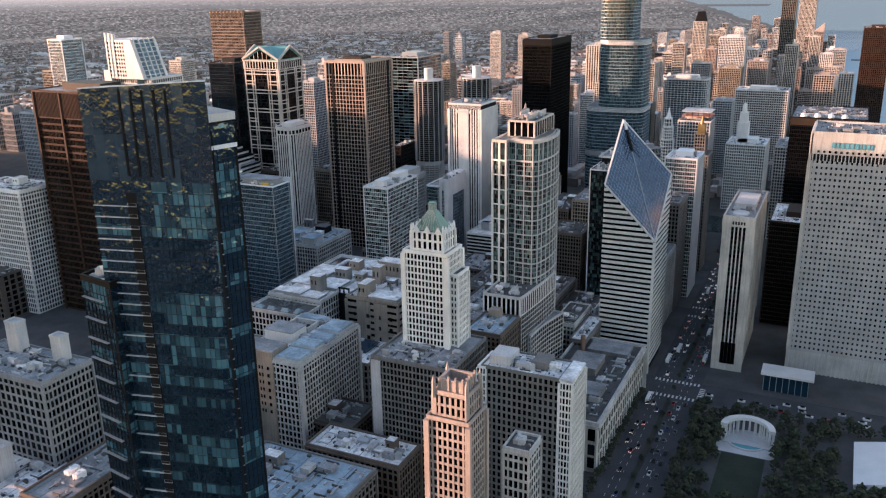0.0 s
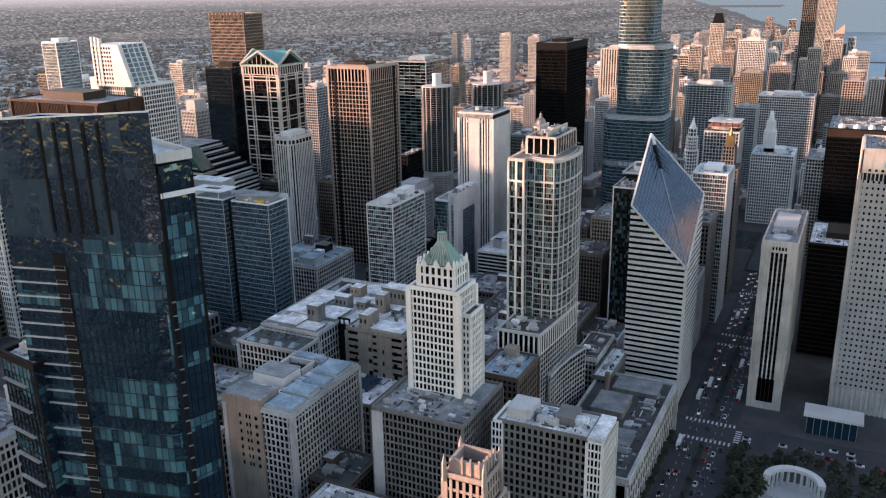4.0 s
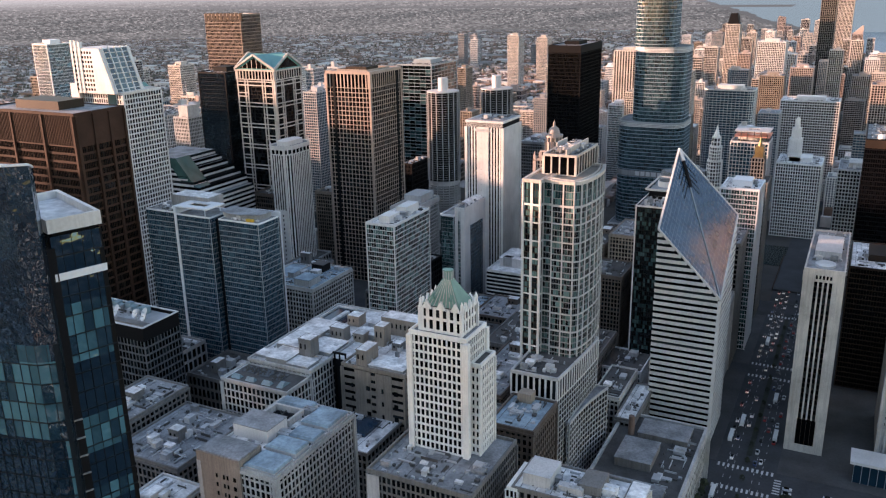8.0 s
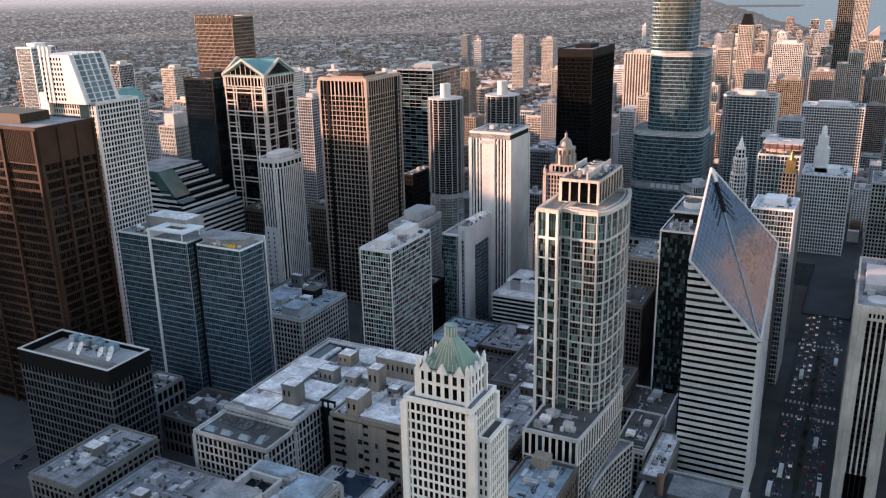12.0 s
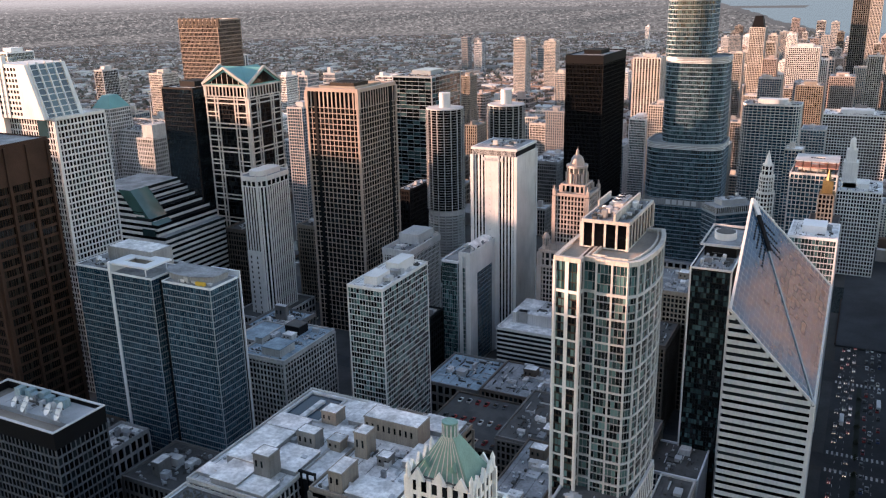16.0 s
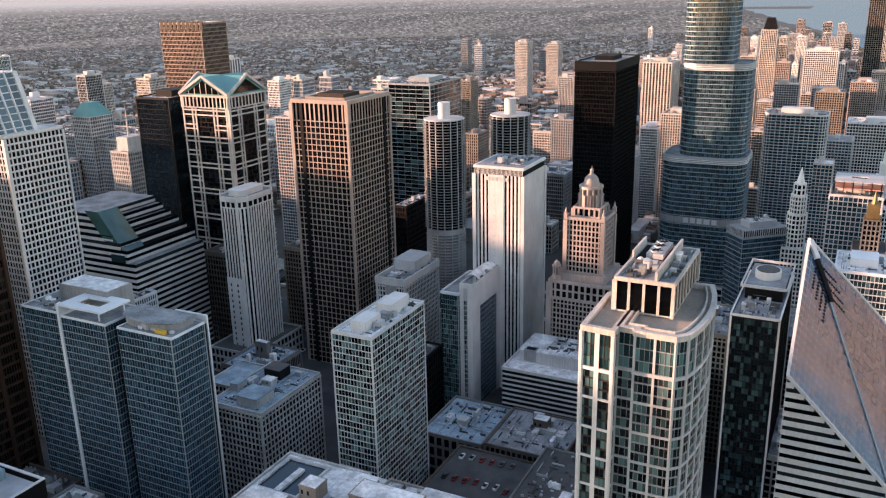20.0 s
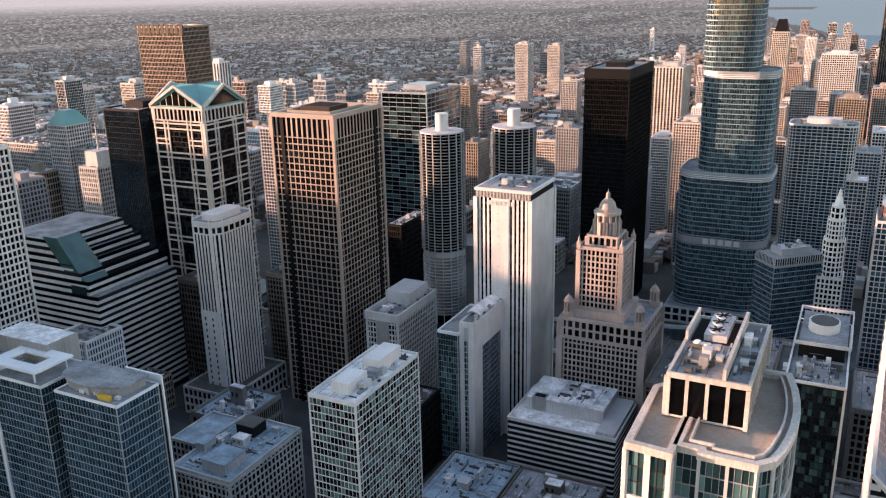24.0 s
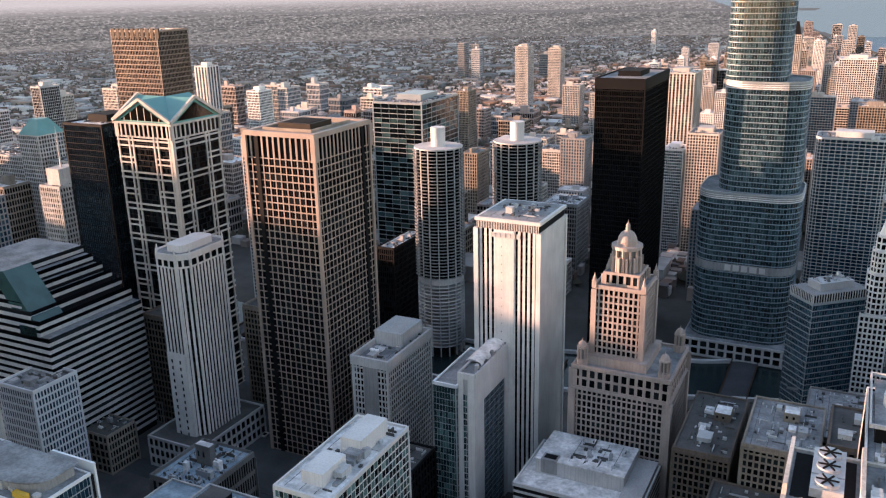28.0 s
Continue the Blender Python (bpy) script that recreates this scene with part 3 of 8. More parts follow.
def diamond_tower():
    ob = thing("diamond_roof_skyscraper", "white banded office tower with a slanted diamond roof of blue glass", "skyscraper")
    x0, x1, y0, y1 = 264.4, 301.4, 660.4, 705.0
    z = {"sw": 138, "se": 100.5, "nw": 176.5, "ne": 139}

    def roof_z(x, y):
        u, v = (x - x0) / (x1 - x0), (y - y0) / (y1 - y0)
        return z["sw"] + (z["se"] - z["sw"]) * u + (z["nw"] - z["sw"]) * v
    part("core", Shape().prism(offset(rect(x0, x1, y0, y1), -0.8), 0, 99.5), DARK_FILL, ob)
    wedge = Shape()
    q = offset(rect(x0, x1, y0, y1), -0.8)
    k = len(wedge.v)
    wedge.v += [(x, y, 99.3) for x, y in q] + [(x, y, roof_z(x, y) - 1.0) for x, y in q]
    wedge.f += [(3, 2, 1, 0), (4, 5, 6, 7), (0, 1, 5, 4), (1, 2, 6, 5), (2, 3, 7, 6), (3, 0, 4, 7)]
    part("upper_core", wedge, DARK_FILL, ob)
    # bands of white panel and ribbon window, cut by the slant
    h = 3.75
    n = 48
    for s in range(n):
        a, b = 6 + s * h, 6 + s * h + 2.0
        if b <= 100:
            me = Shape().ring(rect(x0, x1, y0, y1), 0.3, 0.5, 0, 2.0).mesh("white_band", WHITE_STONE) if s == 0 else me
            part("white_band", me, None, ob, at=(0, 0, a))
            gl = Shape().ring(rect(x0, x1, y0, y1), 0.0, 0.4, 0, h - 2.0).mesh("ribbon_window", GLASS_DARK) if s == 0 else gl
            part("ribbon_window", gl, None, ob, at=(0, 0, b))
            continue
        for top, mt, nm, out in ((b, WHITE_STONE, "white_band", 0.3), (b + h - 2.0, GLASS_DARK, "ribbon_window", 0.0)):
            bot = a if nm == "white_band" else b
            xs = min(x1, x0 + (z["sw"] - top) / (z["sw"] - z["se"]) * (x1 - x0))      # where the slant cuts the south front
            if xs > x0 + 0.5:
                box_part(nm, (x0 - out, xs, y0 - out, y0 + 0.4, bot, top), mt, ob)
            ye = y0 + (top - z["se"]) / (z["ne"] - z["se"]) * (y1 - y0)
            if ye < y1 - 0.5:
                box_part(nm, (x1 - 0.4, x1 + out, max(y0, ye), y1 + out, bot, top), mt, ob)
            yw = y0 + (top - z["sw"]) / (z["nw"] - z["sw"]) * (y1 - y0)
            if yw < y1 - 0.5:
                box_part(nm, (x0 - out, x0 + 0.4, max(y0, yw) + 0.4, y1 + out, bot, top), mt, ob)
            xn = x1 - (top - z["ne"]) / (z["nw"] - z["ne"]) * (x1 - x0)
            if xn > x0 + 0.5:
                box_part(nm, (x0 + 0.4, min(x1, xn) - 0.4, y1 - 0.4, y1 + out, bot, top), mt, ob)
    # glass roof: two leaves, a deep joint between them on the line from the tip to the low corner
    rnd = random.Random(5)
    nx = 20
    for leaf in (0, 1):
        rest = Shape()
        for i in range(nx):
            for j in range(nx):
                u0, u1, v0, v1 = i / nx, (i + 1) / nx, j / nx, (j + 1) / nx
                if (i + j > nx - 1 and leaf == 0) or (i + j < nx - 1 and leaf == 1):
                    continue
                pts = []
                up = 0.1 if leaf == 0 else 0.35
                for u, v in ((u0, v0), (u1, v0), (u1, v1), (u0, v1)):
                    x, y = x0 + (x1 - x0) * u, y0 + (y1 - y0) * v
                    pts.append((x, y, roof_z(x, y) + up + rnd.uniform(-0.02, 0.02)))
                mid = sum((Vector(p) for p in pts), Vector()) / 4
                pts = [tuple(mid + (Vector(p) - mid) * 0.93) for p in pts]
                if i + j == nx - 1:
                    pts = [pts[1], pts[3], pts[0]] if leaf == 0 else [pts[1], pts[2], pts[3]]
                rest.poly(pts)
        part("glass_leaf", rest, GLASS_SKY, ob, "slanted leaf of blue roof glass in square panes", kind="stuff")
    base = [(x, y, roof_z(x, y) - 0.02) for x, y in rect(x0, x1, y0, y1)]
    part("glazing_bar", Shape().poly(base), STEEL_TRIM, ob, "steel glazing bars between the roof panes", kind="stuff")
    edge = Shape()
    ring3 = [(x0, y0, z["sw"]), (x1, y0, z["se"]), (x1, y1, z["ne"]), (x0, y1, z["nw"])]
    for i in range(4):
        bar_between(edge, ring3[i], ring3[(i + 1) % 4], 0.55)
    part("roof_rim", edge, WHITE_STONE, ob, "white stone rim of the roof")
    joint = Shape()
    bar_between(joint, (x0 + 1.5, y1 - 1.7, roof_z(x0 + 1.5, y1 - 1.7) + 0.7), (x1, y0, z["se"] + 0.5), 0.3)
    part("roof_joint", joint, STEEL_TRIM, ob)
    # dark bar on the roof, its colour standing for shade in the cleft
    cut = Shape()
    bar_between(cut, (x0 + 3.5, y1 - 4.1, roof_z(x0 + 3.5, y1 - 4.1) + 0.9), (x0 + 10.5, y1 - 12.2, roof_z(x0 + 10.5, y1 - 12.2) + 0.9), 0.75)
    part("roof_cleft", cut, DARK_FILL, ob, "dark bar standing for the shaded cleft between the two roof leaves")
    tip = Shape()
    bar_between(tip, (x0 + 0.4, y1 - 0.4, 176), (x0 + 3.8, y1 - 4.4, roof_z(x0 + 3.8, y1 - 4.4) + 1.2), 0.9)
    part("roof_tip", tip, WHITE_STONE, ob)
    for r in range(4):
        for c in range(7):
            for sgn in (0, 1):
                d, w = 0.10 + r * 0.045, (c - 3.2) * 0.018 - 0.02
                u, v = d + (0.055 + 0.024 * c if sgn else -0.0), 1 - d - (0.0 if sgn else 0.055 + 0.024 * c)
                if u > 0.03 and v < 0.98 and u + (1 - v) > 0.15 and u > 0.04 and (u * 1.0) < 0.42:
                    x, y = x0 + (x1 - x0) * u, y0 + (y1 - y0) * v
                    louver = Shape()
                    bar_between(louver, (x - 0.28, y, roof_z(x - 0.28, y) + (0.45 if sgn else 0.2)), (x + 0.28, y, roof_z(x + 0.28, y) + (0.45 if sgn else 0.2)), 0.32)
                    part("louver", louver, DARK_FILL, ob)
    box_part("corner_post", (x1 - 1.3, x1 + 0.42, y0 - 0.42, y0 + 1.3, 0, 99.7), WHITE_STONE, ob)
    SETTLED.add(ob)


diamond_tower()


def curved_condo_tower():
    ob = thing("condominium_skyscraper", "white framed condominium tower with green glass and a curved east front", "skyscraper")
    curve = [(17 + 3.0 * math.sin(math.pi * (i + 1) / 7), 441 + 46 * (i + 1) / 7) for i in range(6)]
    plan = [(-4, 441.5), (1.5, 441.5), (1.6, 440), (14, 440), (17, 443), *curve, (16, 489), (-4, 489)]
    bay = [(-14.6, 438), (-4.2, 437), (-4.2, 474), (-11, 473), (-15, 468)]
    core(ob, plan, 0, 188.5, CREAM, ROOF_TAN, 1.2, 1.2, 0.6)
    core(ob, bay, 0, 188.5, CREAM, ROOF_TAN, 1.2, 1.2, 0.5)
    facade(ob, plan, 0, 176, 3.35, 1.6, GREY_CONC, GLASS_CONDO, pier=(0.14, 0.06), band=(0.75, 0.05), panes=120)
    facade(ob, plan, 176, 187.8, 3.9, 1.6, GREY_CONC, GLASS_TEAL, pier=(0.14, 0.06), band=(0.4, 0.05))
    facade(ob, bay, 0, 176, 3.35, 1.6, BROWN_STEEL, GLASS_CONDO, pier=(0.16, 0.06), band=(0.8, 0.05), panes=80)
    facade(ob, bay, 176, 187.8, 3.9, 1.6, BROWN_STEEL, GLASS_TEAL, pier=(0.16, 0.06), band=(0.4, 0.05))
    # white frame: piers every four windows and a belt every third storey
    for line, wide, frame_mat in ((plan, 0.75, PALE_CONC), (bay, 1.5, WHITE_STONE)):
        for i in range(len(line)):
            p, q = Vector(line[i]), Vector(line[(i + 1) % len(line)])
            e = (q - p).normalized()
            out = Vector((e.y, -e.x))
            if out.y > 0.5 or (q - p).length < 0.5:
                continue
            k = max(1, round((q - p).length / 5.2))
            for j in range(k + 1):
                m = p + (q - p) * j / k
                w = wide / 2
                part("frame_pier", Shape().prism([tuple(m - e * w + out * 0.4), tuple(m + e * w + out * 0.4), tuple(m + e * w - out * 0.3), tuple(m - e * w - out * 0.3)], 0, 187.9), frame_mat, ob)
        for j in range(1, 18):
            part("belt_course", Shape().ring(line, 0.45, 0.2, 176.2 - j * 10.05, 176.9 - j * 10.05), frame_mat, ob)
        part("belt_course", Shape().ring(line, 0.5, 0.2, 175.6, 176.7), frame_mat, ob)
    pod = [(-9.8, 411), (17, 411)] + [(17.5 + 3.5 * math.sin(math.pi / 2 * i / 6), 413 + 59 * i / 6) for i in range(7)] + [(-9.8, 472)]
    core(ob, pod, 0, 91.4, PALE_CONC, ROOF_DARK, 1.2, 0.6, 0.4)
    facade(ob, pod, 0, 79, 3.35, 3.3, PALE_CONC, GLASS_DARK, pier=(0.55, 0.3), band=(0.7, 0.12), panes=60)
    facade(ob, pod, 79, 90.5, 11.5, 3.3, WHITE_STONE, GLASS_DARK, pier=(1.3, 0.6), band=(1.2, 0.4))
    low = [(20, 421)] + [(21.5 + 7 * (i / 5) ** 2, 421 + 50 * i / 5) for i in range(6)] + [(20, 471)]
    core(ob, low, 0, 62, PALE_CONC, ROOF_GREY, 1.0, 0.5, 0.3)
    facade(ob, low, 0, 61, 3.35, 3.3, PALE_CONC, GLASS_DARK, pier=(0.6, 0.4), band=(0.9, 0.25))
    roof_units(ob, -7, 14, 414, 435, 91.6, 14, 31, 5)
    # penthouse: white fins, black louvres, a fan pit with two cooling fans
    pent = rect(-9.5, 9.5, 455, 494)
    core(ob, pent, 188.5, 199.5, CREAM, ROOF_GREY, 0.7, 0.5, 0.3)
    facade(ob, pent, 189, 199, 10, 4.8, CREAM, GLASS_BLACK, pier=(1.0, 0.8), band=(0.6, 0.3), corner=1.6)
    part("screen_wall", Shape().box(3.2, 4.0, 455, 494, 199.6, 203), CREAM, ob)
    part("screen_wall", Shape().box(-9.6, -8.9, 476, 494, 199.6, 202.5), CREAM, ob)
    # flat sheet on the roof, dark in place of the pit's shade
    box_part("fan_pit", (-8.4, 2.6, 477, 493, 199.62, 199.75), DARK_FILL, ob)
    for y in (480.5, 486, 491):
        fan = part("cooling_fan", Shape().box(-5.2, 0.6, y - 2.5, y + 2.5, 199.7, 201.5).tube(-2.3, y, 201.4, 202.2, 2.2, n=20), UNIT_MAT, ob, "square cooling fan unit")
        for k in range(6):
            a = k * math.pi / 3
            blade = Shape()
            bar_between(blade, (-2.3, y, 202.3), (-2.3 + 2 * math.cos(a), y + 2 * math.sin(a), 202.3), 0.14)
            part("fan_blade", blade, BLACK_STEEL, fan)
    roof_units(ob, -8, 2.5, 457, 475, 199.7, 7, 32, 3)
    roof_units(ob, 4.5, 8, 457, 490, 199.7, 7, 33, 3)
    part("terrace_wall", Shape().ring(offset(plan, -2.4), 0.0, 0.5, 188.6, 190.0), CREAM, ob, "warm stone terrace wall")
    settle(ob, (-9.5, 9.5, 455, 494, 199.5), (218.3, 235.6, 593.7, 630.1, 190.0))


curved_condo_tower()

# white fluted tower above the low buildings
def marble_tower():
    ob = thing("white_marble_skyscraper", "white marble office tower with narrow vertical ribs and a flat roof", "skyscraper")
    x0, x1, y0, y1 = -166.7, -130, 689, 737.4
    plan = rect(x0, x1, y0, y1)
    core(ob, plan, 0, 157.5, WHITE_STONE, ROOF_GREY, 0)
    facade(ob, plan, 0, 153.5, 3.9, (2.9, 1.9, 2.9, 1.9), BROWN_STEEL, GLASS_DARK, pier=(1.75, 0.55), band=(1.2, 0.05), corner=2.6, panes=80, pier_mat=WHITE_STONE, solo=True)
    # dark ring, the shade under the roof slab put into its colour
    part("loggia", Shape().ring(plan, -0.2, 0.3, 153.5, 157.4), DARK_FILL, ob)
    for k in range(38):
        x = x0 + (x1 - x0) * (k + 0.5) / 38
        box_part("loggia_fin", (x - 0.16, x + 0.16, y0 - 0.1, y0 + 0.4, 153.5, 157.4), WHITE_STONE, ob)
    part("roof_slab", Shape().prism(offset(plan, 0.7), 157.5, 159.2), WHITE_STONE, ob)
    part("roof_skin", Shape().prism(offset(plan, -1), 159.2, 159.35), ROOF_GREY, ob)
    box_part("blank_wall", (-155.2, -144.2, y0 - 0.75, y0 + 0.3, 0, 153.5), WHITE_STONE, ob, "blank white marble wall strip")
    for k in range(30):
        box_part("vent_slot", (-151.6, -151.2, y0 - 0.8, y0 - 0.7, 8 + k * 4.7, 8.5 + k * 4.7), DARK_FILL, ob)
    sign_bars(ob, -157, y0 - 0.7, 149.6, (2.0, 2.0, 2.4, 2.0, 2.0, 2.0), 2.6, SIGN_GREY, 0.8)
    roof_units(ob, x0 + 6, x1 - 6, y0 + 6, y1 - 10, 159.35, 5, 41, 4)
    settle(ob, (x0, x1, y0, y1, 159), (49.3, 84.0, 863.4, 903.6, 158.9))


marble_tower()

def granite_tower():
    ob = thing("granite_skyscraper", "pink-brown granite office tower with deep paired square windows", "skyscraper")
    x0, x1, y0, y1 = -320, -269.5, 675, 739
    plan = rect(x0, x1, y0, y1)
    core(ob, plan, 0, 195, PINK_GRANITE, ROOF_TAN, 1.0, 2.5, 0.5)
    facade(ob, plan, 0, 181, 4.1, 4.2, PINK_GRANITE, GLASS_DARK, pier=(0.8, 0.3), band=(0.95, 0.12), corner=2.0, panes=110, solo=True)
    facade(ob, plan, 181, 193.5, 12.5, 4.2, PINK_GRANITE, GLASS_BLACK, pier=(1.5, 0.6), band=(0.8, 0.5), corner=3.2, solo=True)
    bars = Shape()
    for k in range(12):
        x = x0 + 4.21 * (k + 0.5)
        bars.box(x - 0.16, x + 0.16, y0 - 0.12, y0 + 0.1, 0, 181)
    for k in range(15):
        y = y0 + 4.27 * (k + 0.5)
        bars.box(x1 - 0.1, x1 + 0.12, y - 0.16, y + 0.16, 0, 181)
    part("window_bar", bars, BLACK_STEEL, ob, kind="stuff")
    # black strips proud of the wall, painted as the shade of recesses
    box_part("shadow_slot", (x0 + 7.4, x0 + 10.2, y0 - 0.75, y0 - 0.2, 0, 193), BLACK_STEEL, ob, "black strip standing for the shade of a recessed vertical slot")
    box_part("shadow_slot", (x1 + 0.2, x1 + 0.75, y1 - 11, y1 - 8, 0, 193), BLACK_STEEL, ob, "black strip standing for the shade of a recessed vertical slot")
    part("cornice", Shape().ring(plan, 0.9, 0.4, 193.4, 195), PINK_GRANITE, ob)
    box_part("roof_house", (-307, -283, 692, 716, 195.2, 198.5), BROWN_STEEL, ob)
    # flat sheet on the house, dark in place of the well's shade
    part("roof_well", Shape().box(-305, -285, 694, 714, 198.5, 198.7), DARK_FILL, ob)
    part("roof_ring", Shape().ring(rect(-313, -277, 684, 728), 0, 1.0, 195.2, 196.8), ROOF_TAN, ob)
    settle(ob, (x0, x1, y0, y1, 195), (-83.8, -37.7, 846.8, 903.5, 198.5))


granite_tower()

bk = tower("black_steel_skyscraper", "black steel and dark glass office slab with a flat roof", rect(-159, -115.6, 900, 982), 0, 210, 3.95, 1.6, BLACK_STEEL, GLASS_BLACK, pier=(0.25, 0.3), band=(1.0, 0.15), units=0, joined=True)
box_part("roof_house", (-147, -127, 925, 955, 210.1, 214), BLACK_STEEL, bk)
settle(bk, (-159, -115.6, 900, 982, 210), (45.8, 82.1, 1084.0, 1163.0, 206.6))
part("top_band", Shape().ring(rect(-159, -115.6, 900, 982), 0.4, 0.2, 203, 209.6), BLACK_STEEL, bk)

br = tower("bronze_glass_skyscraper", "bronze glass office tower with a grid of lit brown frames", rect(-665, -606, 865, 910), 0, 222, 4.0, 2.0, surface("bronze_frame", (0.2, 0.145, 0.12), 0.5), GLASS_BRONZE, pier=(0.5, 0.3), band=(1.2, 0.2), units=4, seed=43, joined=True)
settle(br, (-665, -606, 865, 910, 222), (-429.0, -370.7, 1080.5, 1121.0, 238.8))
for i in range(10):
    box_part("roof_fin", (-664 + i * 6.3, -660 + i * 6.3, 864.5, 866, 216, 224.5), BROWN_STEEL, br)


def gabled_tower():
    ob = thing("gabled_skyscraper", "stone-framed office tower with dark glass and four teal gabled pediments", "skyscraper")
    plan = rect(-435, -385, 673, 719)
    x0, x1, y0, y1 = -435, -385, 673, 719
    core(ob, plan, 0, 189, CREAM, ROOF_GREY, 0)
    facade(ob, plan, 0, 180, 3.6, 1.9, BLACK_STEEL, GLASS_DARK, pier=(0.12, 0.1), band=(0.7, 0.12), joined=True)
    facade(ob, plan, 180, 188.6, 8.6, 4.1, CREAM, GLASS_DARK, pier=(1.5, 0.8), band=(1.4, 0.7), corner=3.4)
    # white stone frames: pairs of uprights and belts of ties
    for f in (0.0, 0.2, 0.27, 0.66, 0.73, 0.93):
        for w in (0,):
            x = x0 + (x1 - x0) * f
            box_part("stone_mullion", (x, x + 1.3, y0 - 0.75, y0 + 0.2, 0, 180.5), CREAM, ob)
    box_part("stone_mullion", (x1 - 1.6, x1 + 0.78, y0 - 0.78, y0 + 1.6, 0, 188.7), CREAM, ob)
    for f in (0.22, 0.29, 0.66, 0.73, 0.95):
        y = y0 + (y1 - y0) * f
        box_part("stone_mullion", (x1 - 0.2, x1 + 0.75, y, y + 1.3, 0, 180.5), CREAM, ob)
    for k in range(9):
        z = 178 - k * 20.5
        if z < 10:
            break
        for d, ins in ((0, 0), (-3.6, 0)):
            part("stone_belt", Shape().ring(plan, 0.6, 0.1, z + d, z + d + 1.1), CREAM, ob)
        zz = z - 11
        for a, b in ((0.0, 0.28), (0.66, 1.0)):
            for d in (0, -3.4):
                box_part("stone_tie", (x0 + (x1 - x0) * a, x0 + (x1 - x0) * b, y0 - 0.62, y0 + 0.2, zz + d, zz + d + 1.0), CREAM, ob)
                box_part("stone_tie", (x1 - 0.2, x1 + 0.62, y0 + (y1 - y0) * a, y0 + (y1 - y0) * b, zz + d, zz + d + 1.0), CREAM, ob)
    part("cornice", Shape().ring(plan, 1.6, 0.5, 188.6, 190), CREAM, ob)
    roof = Shape()
    gable(roof, x0 - 1, x1 + 1, y0 - 0.4, y1 + 0.4, 190, 203.5, "y")
    part("teal_roof", roof, TEAL_ROOF, ob, "teal metal gable roof")
    part("teal_roof", gable(Shape(), x0 - 0.4, x1 + 0.4, y0 - 1, y1 + 1, 190.01, 203.4, "x"), TEAL_ROOF, ob, "teal metal gable roof")
    xm, ym = (x0 + x1) / 2, (y0 + y1) / 2
    for a, b in (((x0 - 1.4, y0 - 1.3, 190.6), (xm, y0 - 1.3, 204.2)), ((xm, y0 - 1.3, 204.2), (x1 + 1.4, y0 - 1.3, 190.6)),
                 ((x1 + 1.3, y0 - 1.4, 190.6), (x1 + 1.3, ym, 204.2)), ((x1 + 1.3, ym, 204.2), (x1 + 1.3, y1 + 1.4, 190.6)),
                 ((x0 - 1.3, y0 - 1.4, 190.6), (x0 - 1.3, ym, 204.2)), ((x0 - 1.3, ym, 204.2), (x0 - 1.3, y1 + 1.4, 190.6))):
        part("raking_cornice", bar_between(Shape(), a, b, 0.9), CREAM, ob)
    part("pediment_glass", Shape().poly([(x0 + 5, y0 - 0.75, 191), (x1 - 5, y0 - 0.75, 191), (xm, y0 - 0.75, 201)]), GLASS_BRONZE, ob)
    part("pediment_glass", Shape().poly([(x1 + 0.75, y0 + 5, 191), (x1 + 0.75, y1 - 5, 191), (x1 + 0.75, ym, 201)]), GLASS_BRONZE, ob)
    for i in range(6):
        f = (i - 2.5) / 6
        hh = 9 * (1 - abs(f) * 2)
        box_part("pediment_mullion", (xm + f * 38 - 0.25, xm + f * 38 + 0.25, y0 - 0.95, y0 - 0.6, 191, 191.5 + hh), CREAM, ob)
    settle(ob, (x0, x1, y0, y1, 190), (-208.2, -161.7, 871.3, 915.4, 195.1))


gabled_tower()


